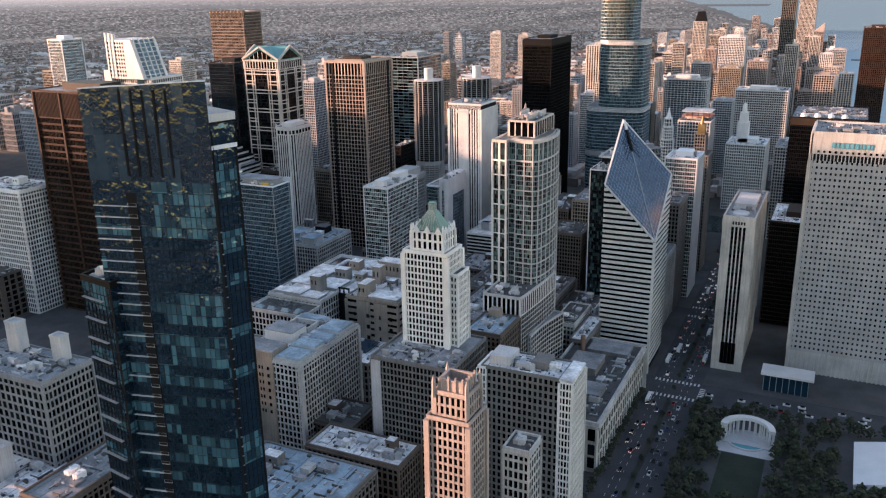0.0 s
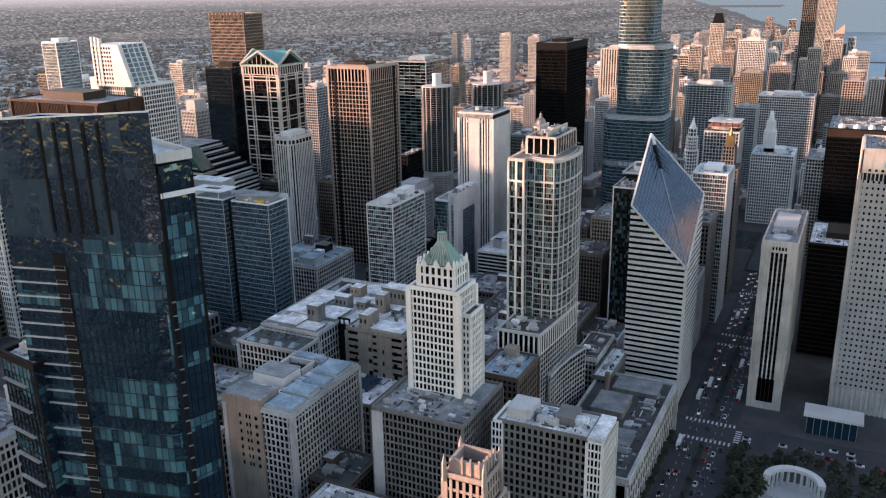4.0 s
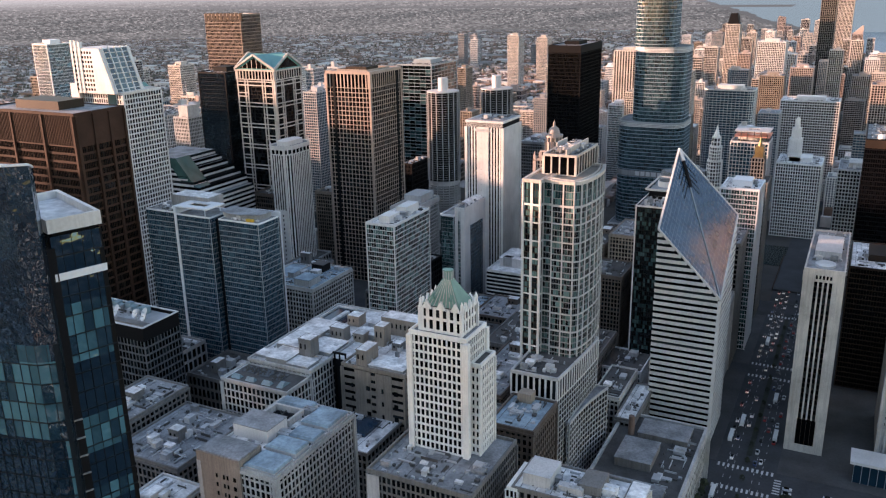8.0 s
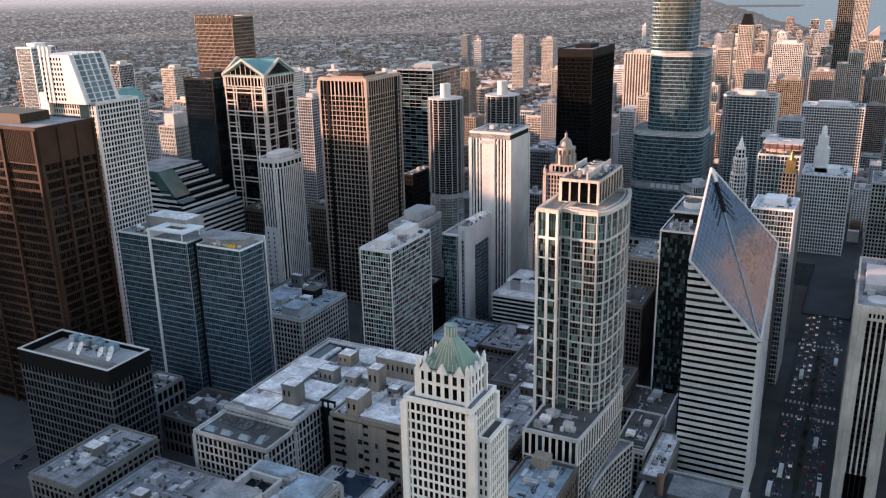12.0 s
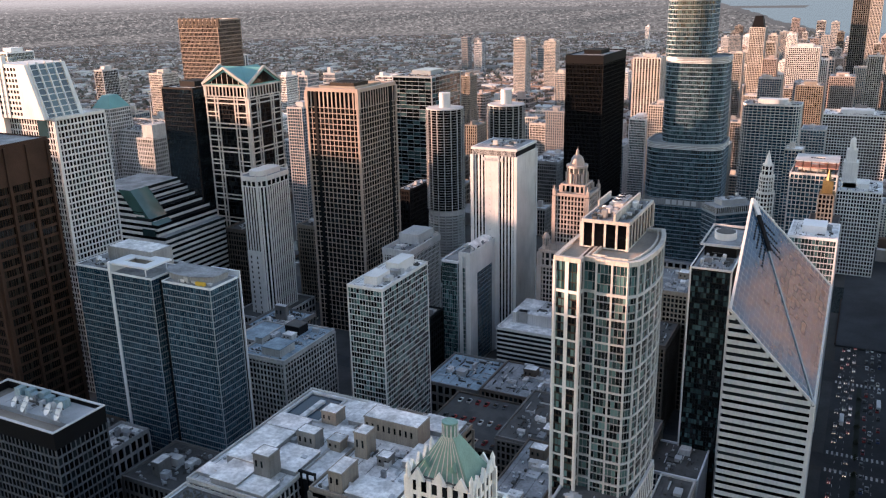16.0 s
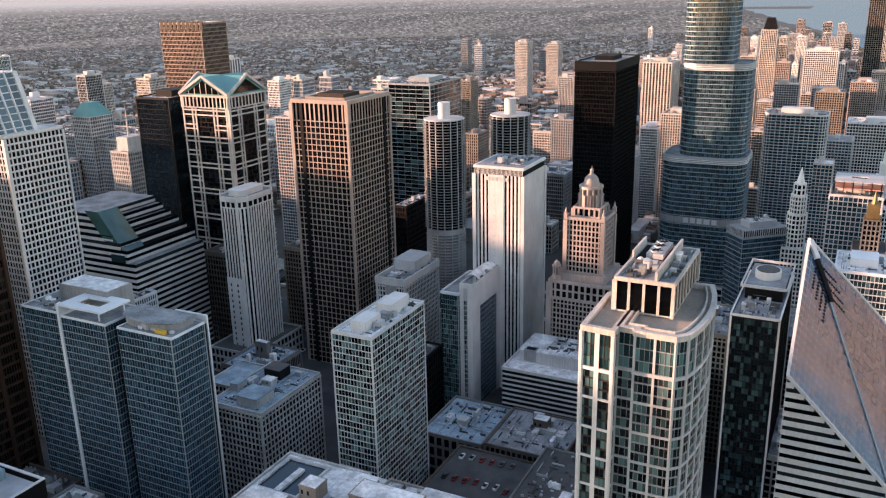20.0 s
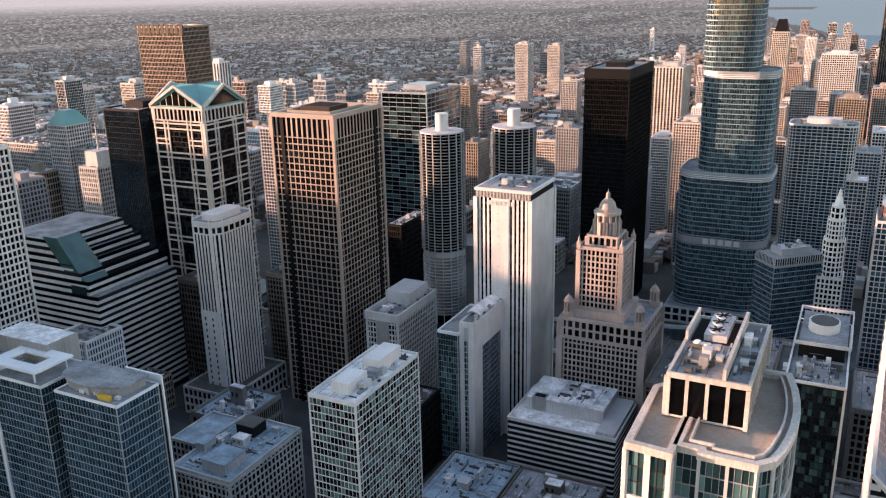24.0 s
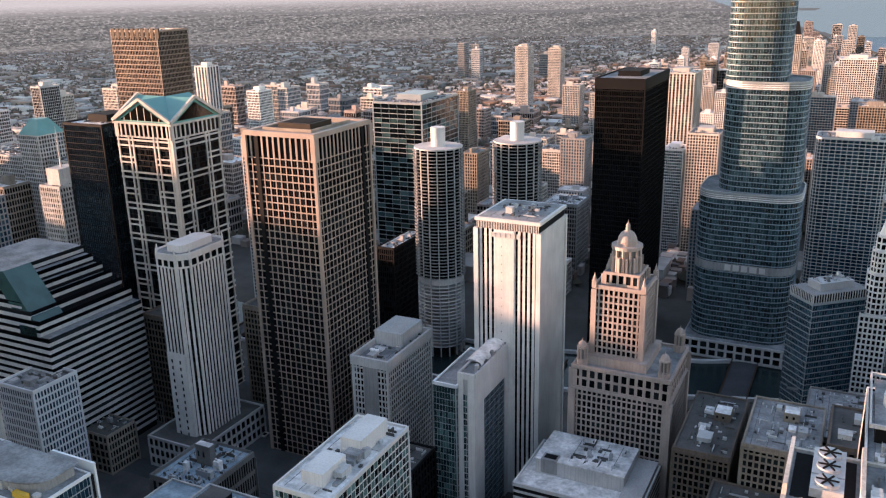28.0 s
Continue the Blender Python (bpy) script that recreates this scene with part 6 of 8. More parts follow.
LOW = (
    # name, label, x0, x1, y0, y1, height, wall, roof, floor, bay, units
    ("stone_turret_building", "small ornate stone tower block with an open roof loggia", 60, 77, 276, 294, 68, LIMESTONE, ROOF_DARK, 4.2, 3.4, 3),
    ("flat_roofed_block", "low block with a wide blue-grey roof and brick hatches", -58, -4, 214, 252, 44, GREY_BRICK, ROOF_BLUE, 4.0, 3.2, 9),
    ("flat_roofed_block", "dark low block with a snow-pale cluttered roof", -51, 4, 256, 281, 42, BROWN_BRICK, ROOF_PALE, 4.0, 3.2, 16),
    ("brick_rear_block", "dark brick rear block with a small white roof house", -70, -40, 285, 312, 40, BROWN_BRICK, ROOF_DARK, 4.0, 3.0, 6),
    ("gridded_office_block", "pale grey stone office block with a bold window grid", -250, -188, 188, 236, 95, GREY_CONC, ROOF_GREY, 4.4, 4.0, 14),
    ("white_office_block", "white terracotta office block with regular windows", -500, -438, 378, 412, 98, WHITE_TERRA, ROOF_PALE, 3.9, 2.6, 8),
    ("dark_garage_block", "long dark brick block with open garage slots and a pale roof", -330, -252, 290, 340, 34, BROWN_BRICK, ROOF_DARK, 4.0, 5.0, 6),
    ("brick_loft_block", "old brick block with a pale roof and a tank tower", -205, -150, 128, 182, 52, BROWN_BRICK, ROOF_PALE, 3.9, 2.8, 10),
    ("brick_loft_block", "plain brick block with small lit windows", -140, -115, 150, 200, 60, BROWN_BRICK, ROOF_GREY, 3.8, 2.8, 4),
    ("white_roof_block", "low white-roofed block beside the street", -150, -125, 255, 282, 50, PALE_CONC, ROOF_PALE, 4.0, 3.0, 6),
    ("grey_roof_block", "low grey block with sheds on its roof", -200, -152, 292, 345, 42, GREY_BRICK, ROOF_GREY, 4.0, 3.2, 16),
    ("grey_roof_block", "low block with blue-grey roofs on two levels", -238, -205, 300, 348, 46, GREY_BRICK, ROOF_GREY, 4.0, 3.2, 10),
    ("old_grey_hotel", "grey stone block with round attic windows and a blue-grey cluttered roof", -241, -203, 489, 541, 55, LIMESTONE, ROOF_BLUE, 3.7, 2.9, 12),
    ("dark_studio_block", "low dark block with white dishes along its roof edge", -196, -166, 588, 630, 38, BLACK_STEEL, ROOF_DARK, 4.0, 3.0, 3),
    ("theatre_block", "low dark block between the towers", -196, -166, 550, 584, 30, GREY_BRICK, ROOF_DARK, 4.0, 3.0, 6),
    ("rooftop_parking_garage", "brick garage with cars parked on its open roof deck", -114, -60, 502, 556, 25, BROWN_BRICK, ROOF_DARK, 3.1, 4.5, 0),
    ("plain_roof_theatre", "low theatre block with a broad plain grey roof", -140, -100, 560, 604, 22, GREY_BRICK, ROOF_BLUE, 5.0, 5.0, 4),
    ("chimney_block", "low brick block with black roof stacks", -96, -50, 560, 602, 30, BROWN_BRICK, ROOF_GREY, 4.0, 3.2, 10),
    ("brick_apartment_block", "dark brown brick apartment block in shade", -22, 12, 612, 650, 62, BROWN_BRICK, ROOF_DARK, 3.5, 2.7, 5),
    ("brick_apartment_block", "tan brick block with a stepped roof", -10, 22, 655, 700, 84, TAN_BRICK, ROOF_GREY, 3.5, 2.7, 6),
    ("brick_hotel_block", "brown brick hotel block with a rooftop frame", -40, -14, 655, 712, 70, BROWN_BRICK, ROOF_DARK, 3.5, 2.7, 9),
    ("court_building", "small stone block round a dark light court", 28, 45, 474, 514, 40, LIMESTONE, ROOF_DARK, 4.0, 3.0, 4),
    ("narrow_pale_block", "narrow low block with a bright flat roof", 46.5, 58, 460, 505, 36, GREY_BRICK, ROOF_PALE, 4.0, 3.0, 4),
    ("glass_podium_block", "blue-grey glass podium at the foot of the dark tower", 20, 48.8, 528, 559, 30, ALU, ROOF_DARK, 3.5, 2.4, 2),
    ("shaded_office_block", "dark office block in the street canyon", -8, 18, 500, 560, 40, GREY_BRICK, ROOF_DARK, 3.8, 3.0, 8),
    ("brown_loft_block", "dark brown loft block behind the condominium", -46, -20, 430, 500, 48, BROWN_BRICK, ROOF_GREY, 3.8, 3.0, 8),
    ("grey_loft_block", "low grey loft block with a flat roof", -62, -20, 505, 560, 40, GREY_BRICK, ROOF_DARK, 3.8, 3.0, 8),
    ("brick_shop_block", "low shop block with small roof sheds", -48, -18, 372, 424, 46, GREY_BRICK, ROOF_GREY, 3.8, 3.0, 12),
    ("stone_bank_block", "pale stone street block beside the avenue", 49.5, 93, 575, 622, 62, LIMESTONE, ROOF_GREY, 3.8, 3.0, 8),
    ("stone_office_block", "shaded stone office block along the avenue", 58, 94, 628, 668, 100, GREY_BRICK, ROOF_GREY, 3.8, 3.0, 6),
    ("dark_office_block", "dark office block above the river bend", 18, 60, 700, 750, 70, GREY_BRICK, ROOF_GREY, 3.8, 2.8, 8),
    ("brick_tower_block", "brown brick tower with a flat top beside the river road", 24, 48, 655, 690, 95, BROWN_BRICK, ROOF_DARK, 3.6, 2.7, 5),
    ("low_mall_block", "low brown block with a flat gravel roof and framed edge", -330, -262, 560, 600, 24, TAN_BRICK, ROOF_DARK, 5.0, 4.0, 4),
    ("low_shop_block", "low shop row with pale roofs", -322, -262, 612, 660, 18, GREY_BRICK, ROOF_DARK, 5.0, 4.0, 8),
    ("low_shop_block", "low theatre block with a blue-grey roof", -258, -228, 556, 640, 22, GREY_BRICK, ROOF_BLUE, 5.0, 4.0, 8),
    ("tiled_glass_block", "small teal glass block at the edge of the square", -420, -390, 548, 575, 52, ALU, ROOF_GREY, 3.6, 2.0, 3),
    ("brown_office_block", "dark brown office block by the stepped glass building", -398, -372, 640, 676, 62, BROWN_BRICK, ROOF_DARK, 3.7, 2.8, 4),
    ("curved_balcony_block", "tan block with stacked curved balconies", -352, -326, 690, 712, 58, TAN_BRICK, ROOF_DARK, 3.2, 3.0, 2),
    ("river_office_block", "dark office block by the river", -260, -228, 690, 735, 36, GREY_BRICK, ROOF_DARK, 3.8, 2.8, 6),
    ("blue_roof_shed", "small low building with a bright blue-grey metal roof", -290, -268, 398, 424, 22, GREY_CONC, ROOF_PALE, 5.0, 4.0, 3),
    ("plaza_kiosk_block", "low dark block beside the blue glass towers", -345, -300, 400, 432, 14, BROWN_BRICK, ROOF_DARK, 5.0, 4.0, 5),
    ("low_service_block", "dark low block in the canyon between towers", -255, -212, 398, 436, 16, GREY_BRICK, ROOF_DARK, 5.0, 4.0, 8),
    ("theatre_slab", "low black slab with a pale sloping roof beside the round towers", -319, -303, 824, 874, 62, BLACK_STEEL, ROOF_PALE, 4.0, 2.0, 3),
    ("black_glass_block", "low dark glass block behind the marble tower", -205, -175, 800, 850, 28, BLACK_STEEL, ROOF_GREY, 4.0, 2.4, 6),
    ("grey_office_block", "grey block with pale roof machinery north of the river", -232, -196, 1020, 1056, 62, GREY_CONC, ROOF_PALE, 3.8, 2.6, 7),
    ("white_apartment_slab", "cream apartment slab north of the river", -310, -266, 1232, 1264, 64, CREAM, ROOF_GREY, 3.0, 2.4, 4),
    ("river_warehouse", "long stone warehouse with a clock tower by the river", -470, -400, 860, 905, 42, TAN_BRICK, ROOF_GREY, 4.0, 3.0, 6),
)
for i, (nm, lab, x0, x1, y0, y1, z, wall, roof, fl_, bay, un) in enumerate(LOW):
    far = i not in (0, 4, 12, 15, 21)
    b_ = tower(nm, lab, rect(x0, x1, y0, y1), 0, z, fl_, bay, wall, GLASS_BLUE if wall is ALU else GLASS_DARK, pier=(bay * 0.38, 0.25), band=(fl_ * 0.36, 0.18), corner=bay * 0.6, units=un, seed=200 + i, roof=roof, category="low building" if z < 45 else "office block", joined=far)
    if z > 35 and wall not in (ALU, BLACK_STEEL):
        part("cornice", Shape().ring(rect(x0, x1, y0, y1), 0.8, 0.2, z - 1.6, z - 0.5), wall, b_)
    if un > 5:
        rr = random.Random(i)
        roof_water_house(b_, rr.uniform(x0 + 3, x1 - 12), rr.uniform(y0 + 3, y1 - 12), z + 0.1, rr.uniform(5, 9), rr.uniform(5, 9), rr.uniform(3, 6), wall)
for nm, plan_box, true_box in (
        ("gridded_office_block", (-250, -188, 188, 236, 95), (26.0, 88.0, 333.0, 362.0, 99.0)),
        ("white_office_block", (-500, -438, 378, 412, 98), (-276.0, -214.0, 566.0, 602.0, 111.0)),
        ("dark_garage_block", (-330, -252, 290, 340, 34), (-300.0, -227.0, 545.0, 612.0, 40.0)),
        ("stone_turret_building", (60, 77, 276, 294, 68), (291.5, 303.6, 400.5, 415.5, 78.0)),
        ("flat_roofed_block", (-58, -4, 214, 252, 44), (154.0, 220.4, 366.0, 408.5, 44.0)),
        ("flat_roofed_block.001", (-51, 4, 256, 281, 42), (175.0, 230.0, 415.0, 438.0, 44.0))):
    settle(bpy.data.objects[nm], plan_box, true_box)
settle(bpy.data.objects["low_mall_block"], (-330, -262, 560, 600, 24), (-219.0, -152.0, 782.0, 803.0, 25.0))
settle(bpy.data.objects["low_shop_block"], (-322, -262, 612, 660, 18), (-206.0, -169.0, 842.0, 862.0, 15.0))
settle(bpy.data.objects["low_shop_block.001"], (-258, -228, 556, 640, 22), (-78.0, -44.0, 744.0, 783.0, 40.0))
hotel = bpy.data.objects["old_grey_hotel"]
wing = rect(-266, -241.6, 511.5, 541)
core(hotel, wing, 0, 52, LIMESTONE, ROOF_BLUE, 1.0, 0.5, 0.3)
facade(hotel, wing, 0, 51, 3.7, 2.9, LIMESTONE, GLASS_DARK, pier=(1.2, 0.3), band=(1.5, 0.2))
for x0, x1, y0, y1, h, roof_mat in ((-224.7, -209.5, 493.3, 507.6, 4.8, ROOF_BLUE), (-240.4, -234.5, 504.7, 512.5, 4.0, ROOF_BLUE), (-232, -220, 524.8, 534.3, 5.5, ROOF_DARK)):
    loft = part("roof_house", Shape().box(x0, x1, y0, y1, 55.1, 55.1 + h), LIMESTONE if roof_mat is ROOF_BLUE else DARK_FILL, hotel)
    part("house_roof", Shape().box(x0 - 0.3, x1 + 0.3, y0 - 0.3, y1 + 0.3, 55.1 + h, 55.5 + h), roof_mat, loft)
settle(hotel, (-241, -203, 489, 541, 55), (-26.0, 9.0, 676.5, 731.0, 57.0))
for i, (x, y, r) in enumerate(((-191, 592, 2.6), (-183, 590, 2.0), (-180, 590.5, 2.0), (-170, 592, 3.0))):
    satellite_dish("satellite_dish", x, y, 38.3, r, "white satellite dish on the dark studio block", bpy.data.objects["dark_studio_block"])
part("tank_tower", Shape().box(-182, -172, 156, 166, 52, 66).ring(rect(-182, -172, 156, 166), 0.3, 0.6, 66, 67.5), PALE_CONC, bpy.data.objects["brick_loft_block"], "square pale roof tank tower")
part("tank_tower", Shape().box(-236, -228, 222, 232, 95, 110).ring(rect(-236, -228, 222, 232), 0.2, 0.5, 110, 111), PALE_CONC, bpy.data.objects["gridded_office_block"], "pale lift tower on the roof")
part("tank_tower", Shape().box(-206, -199, 224, 233, 95, 107).ring(rect(-206, -199, 224, 233), 0.2, 0.5, 107, 108), PALE_CONC, bpy.data.objects["gridded_office_block"], "pale lift tower on the roof")


def dark_glass_tower():
    ob = tower("dark_glass_apartment_tower", "dark glass apartment tower edged in white with an open roof crown", rect(24, 48, 560, 624), 0, 143, 3.2, 1.7, BLACK_STEEL, GLASS_NIGHT, pier=(0.12, 0.12), band=(0.5, 0.1), units=6, seed=88, category="apartment tower", panes=90)
    for x, y in ((24, 560), (48, 560), (48, 624), (24, 624)):
        box_part("white_corner", (x - 0.5, x + 0.5, y - 0.5, y + 0.5, 0, 143), WHITE_STONE, ob)
    part("white_rim", Shape().ring(rect(24, 48, 560, 624), 0.5, 0.4, 143.2, 144.2), WHITE_STONE, ob)
    up = rect(26, 47, 584, 622)
    core(ob, up, 143, 149, BLACK_STEEL, ROOF_GREY, 0)
    part("crown_rim", Shape().ring(offset(up, 1.5), 0.2, 0.5, 149.6, 151), PALE_CONC, ob, "open white-edged roof crown")
    part("roof_drum", Shape().tube(36, 603, 149, 153, 7, n=24), WHITE_STONE, ob)
    part("drum_deck", Shape().tube(36, 603, 153, 153.15, 6.2, n=24), ROOF_DARK, ob)
    roof_units(ob, 27, 45, 562, 582, 143.2, 6, 89, 3)
    settle(ob, (24, 48, 560, 624, 143), (235.7, 255.7, 724.8, 788.0, 132.8))


dark_glass_tower()
bo = tower("blue_office_tower", "blue-green glass office tower with pale bands and a rooftop plant storey", rect(3, 47, 797, 826), 0, 104, 3.9, 1.9, STEEL_TRIM, GLASS_BLUE, pier=(0.1, 0.08), band=(0.75, 0.15), units=4, seed=86, category="office tower", panes=80)
facade(bo, rect(3, 47, 797, 826), 104, 110, 6, 2, PALE_CONC, GLASS_DARK, pier=(0.7, 0.3), band=(0.8, 0.2))
part("top_storey", Shape().prism(rect(4, 46, 798, 825), 104, 110.2), GREY_CONC, bo)
box_part("plant_room", (12, 38, 804, 820, 110, 115), UNIT_MAT, bo)
roof_units(bo, 14, 36, 806, 818, 115, 5, 861, 3)
settle(bo, (3, 47, 797, 826, 110), (0, 38.0, 0, 20.3, 102.0))
bo.matrix_world = pose(209.8, 969.9, 0, rz=41.0) @ Matrix.LocRotScale(bo.location, None, bo.scale)


ATRIUM_GLASS = glazing("green_atrium_glass", (0.02, 0.07, 0.066), (0.05, 0.13, 0.12), 0.3, 0.1, 0.1, gloss=0.5, ior=1.6)


def stepped_block():
    ob = thing("terraced_office_tower", "banded grey office tower stepping down beside a slanted atrium roof", "office tower")
    for i in range(7):
        x1, z = -452 + i * 8, 106 - i * 4.6
        x0 = -500 if i == 0 else x1 - 8
        plan = rect(x0, x1 - 0.02, 582 - i * 1.2, 640)
        part("core", Shape().prism(offset(plan, -0.3), 0, z), DARK_FILL, ob)
        part("terrace_roof", Shape().prism(offset(plan, 0.1), z, z + 0.5), ROOF_GREY, ob)
    n = 26
    for s in range(n):
        z = 4 + s * 3.95
        steps = max(0, min(6, int((106 - z) / 4.6)))
        x1 = -452 + steps * 8
        box_part("white_band", (-500.5, x1 + 0.4, 581 - steps * 1.2, 582.4 - steps * 1.2, z, z + 1.85), PALE_CONC, ob)
        box_part("ribbon_window", (-500.3, x1 + 0.1, 581.5 - steps * 1.2, 582.6 - steps * 1.2, z + 1.85, z + 3.95), GLASS_DARK, ob)
        box_part("white_band", (x1 - 0.3, x1 + 0.4, 582.4 - steps * 1.2, 640, z, z + 1.85), PALE_CONC, ob)
        box_part("ribbon_window", (x1 - 0.3, x1 + 0.1, 582.6 - steps * 1.2, 640, z + 1.85, z + 3.95), GLASS_DARK, ob)
    part("atrium_roof", Shape().poly([(-458, 580.6, 109), (-444, 580.6, 109), (-414, 576, 84), (-428, 576, 84)]).poly([(-444, 580.6, 109), (-444, 598, 109), (-414, 594, 84), (-414, 576, 84)]), ATRIUM_GLASS, ob, "slanted dark green glass atrium roof")
    box_part("atrium_wall", (-428, -414, 574.4, 577, 0, 84), GLASS_TEAL, ob)


stepped_block()

FAR = (
    # name, label, x0, x1, y0, y1, height, wall, glass, floor, bay, pier, band
    ("striped_glass_tower", "dark blue glass office tower with fine horizontal stripes", -362, -313, 895, 960, 176, STEEL_TRIM, GLASS_NIGHT, 4.0, 8, 0.1, 0.7),
    ("reflective_dark_tower", "dark reflective office tower with wavy gold reflections on its side", -500, -462, 680, 722, 180, BLACK_STEEL, GLASS_INK, 3.9, 2.0, 0.15, 0.5),
    ("slender_apartment_tower", "slender pale apartment tower with stacked balconies", -476, -456, 837, 866, 136, PALE_CONC, GLASS_BLUE, 3.0, 3.2, 0.6, 1.0),
    ("ornate_stone_tower", "stepped grey stone office tower with small windows", -560, -538, 690, 716, 126, LIMESTONE, GLASS_DARK, 3.7, 2.4, 1.2, 1.7),
    ("gridded_white_tower", "white gridded apartment tower with rounded corners", 9, 68, 1038, 1070, 158, WHITE_STONE, GLASS_BLUE, 3.0, 4.4, 0.6, 0.85),
    ("white_banded_hotel", "broad white hotel slab with dark ribbon windows", 98, 174, 1215, 1256, 122, WHITE_STONE, GLASS_DARK, 3.6, 3.2, 1.0, 1.4),
    ("tan_apartment_tower", "tan apartment tower standing among low lofts", -523, -505, 1418, 1446, 97, TAN_BRICK, GLASS_DARK, 3.0, 2.6, 1.0, 1.2),
    ("pale_apartment_tower", "pale apartment tower alone above the low neighbourhoods", -644, -612, 2005, 2040, 113, CREAM, GLASS_BLUE, 3.0, 3.0, 1.2, 1.2),
    ("pale_apartment_tower", "lower pale apartment tower with a stepped top", -605, -573, 2148, 2180, 99, CREAM, GLASS_BLUE, 3.0, 3.0, 1.2, 1.2),
    ("fluted_apartment_tower", "tall cream apartment tower with strong vertical fluting", -172, -132, 1305, 1350, 168, CREAM, GLASS_DARK, 3.0, 4.4, 2.2, 0.6),
    ("tan_apartment_tower", "cream apartment tower with stepped penthouse", -110, -78, 1132, 1168, 128, CREAM, GLASS_DARK, 3.0, 3.0, 1.2, 1.2),
    ("teal_glass_apartments", "teal glass apartment block", -135, -113, 1140, 1170, 105, ALU, GLASS_TEAL, 3.0, 2.0, 0.3, 0.8),
    ("cream_apartment_tower", "cream apartment tower with balconies and a white crown", -871, -846, 1283, 1315, 86, WHITE_TERRA, GLASS_DARK, 3.0, 3.0, 1.0, 1.2),
    ("white_slab_tower", "plain white slab tower half hidden by the bronze tower", -1080, -1050, 1372, 1400, 104, WHITE_STONE, GLASS_BLUE, 3.0, 8.0, 3.0, 0.4),
    ("riverside_apartment_tower", "dark glass apartment tower with pale edges by the river fork", -1017, -998, 989, 1018, 120, PALE_CONC, GLASS_DARK, 3.0, 3.0, 0.5, 0.6),
    ("riverside_apartment_tower", "cream apartment tower beside a darker twin", -1064, -1044, 1041, 1070, 95, CREAM, GLASS_DARK, 3.0, 2.6, 1.2, 1.2),
    ("west_glass_tower", "blue glass office tower with a finned top", -994, -962, 812, 850, 168, ALU, GLASS_NAVY, 4.0, 2.0, 0.2, 0.5),
    ("white_residential_tower", "very tall white gridded residential tower", 38, 85, 1520, 1556, 176, WHITE_STONE, GLASS_DARK, 3.0, 3.0, 1.0, 1.1),
    ("capped_tower", "tall tan tower with a dark cap over the lake shore", -46, -18, 1795, 1822, 188, CREAM, GLASS_DARK, 3.4, 3.0, 1.2, 1.2),
    ("pink_granite_tower", "very tall pink-white tower rising past the horizon", 170, 212, 2300, 2340, 290, CREAM, GLASS_DARK, 3.6, 3.2, 1.4, 1.0),
    ("tapering_dark_tower", "very tall dark tapering tower near the lake", 122, 152, 1900, 1930, 320, GREY_BRICK, GLASS_BLACK, 3.6, 3.6, 1.0, 0.9),
    ("brown_lake_tower", "tall brown tower lit orange above its middle", 285, 330, 1560, 1600, 205, RUST_STEEL, GLASS_BRONZE, 3.4, 3.2, 1.3, 1.2),
    ("slant_top_lake_tower", "orange-lit lakeside tower with a slanting top", 222, 246, 2185, 2215, 152, TERRACOTTA_WARM, GLASS_DARK, 3.4, 3.0, 1.0, 1.0),
    ("teal_office_tower", "teal glass office block behind the diamond roof", 71, 99.5, 671, 705, 133, ALU, GLASS_TEAL, 3.8, 2.0, 0.25, 0.8),
    ("frame_tower", "blue-grey tower with an unfinished pink steel frame on top", 66, 98, 772, 800, 150, PALE_CONC, GLASS_BLUE, 3.3, 3.0, 0.6, 0.8),
    ("stone_wing_building", "white terracotta office building with an ornate cornice", 104, 152, 985, 1035, 86, WHITE_TERRA, GLASS_DARK, 3.8, 2.6, 1.1, 1.4),
    ("tan_west_tower", "tan apartment tower west of the river", -1082, -1050, 1158, 1195, 90, CREAM, GLASS_DARK, 3.0, 3.0, 1.2, 1.2),
    ("dark_east_tower", "dark bronze office tower across the avenue", 170, 215, 640, 700, 96, BROWN_STEEL, GLASS_BLACK, 3.9, 1.8, 0.3, 1.0),
    ("stone_avenue_block", "stone office block lining the avenue", 166, 200, 880, 930, 110, LIMESTONE, GLASS_DARK, 3.8, 2.8, 1.1, 1.5),
    ("stone_avenue_tower", "stone tower with a domed crown on the avenue", 222, 250, 1255, 1285, 130, LIMESTONE, GLASS_DARK, 3.8, 2.8, 1.1, 1.5),
    ("brick_apartment_tower", "tan brick apartment tower with a flat top", 60, 95, 1330, 1362, 140, TAN_BRICK, GLASS_DARK, 3.0, 2.8, 1.2, 1.2),
    ("golden_apartment_tower", "gold-lit brick apartment tower", 102, 135, 1380, 1412, 150, TERRACOTTA_WARM, GLASS_DARK, 3.0, 2.8, 1.2, 1.2),
)
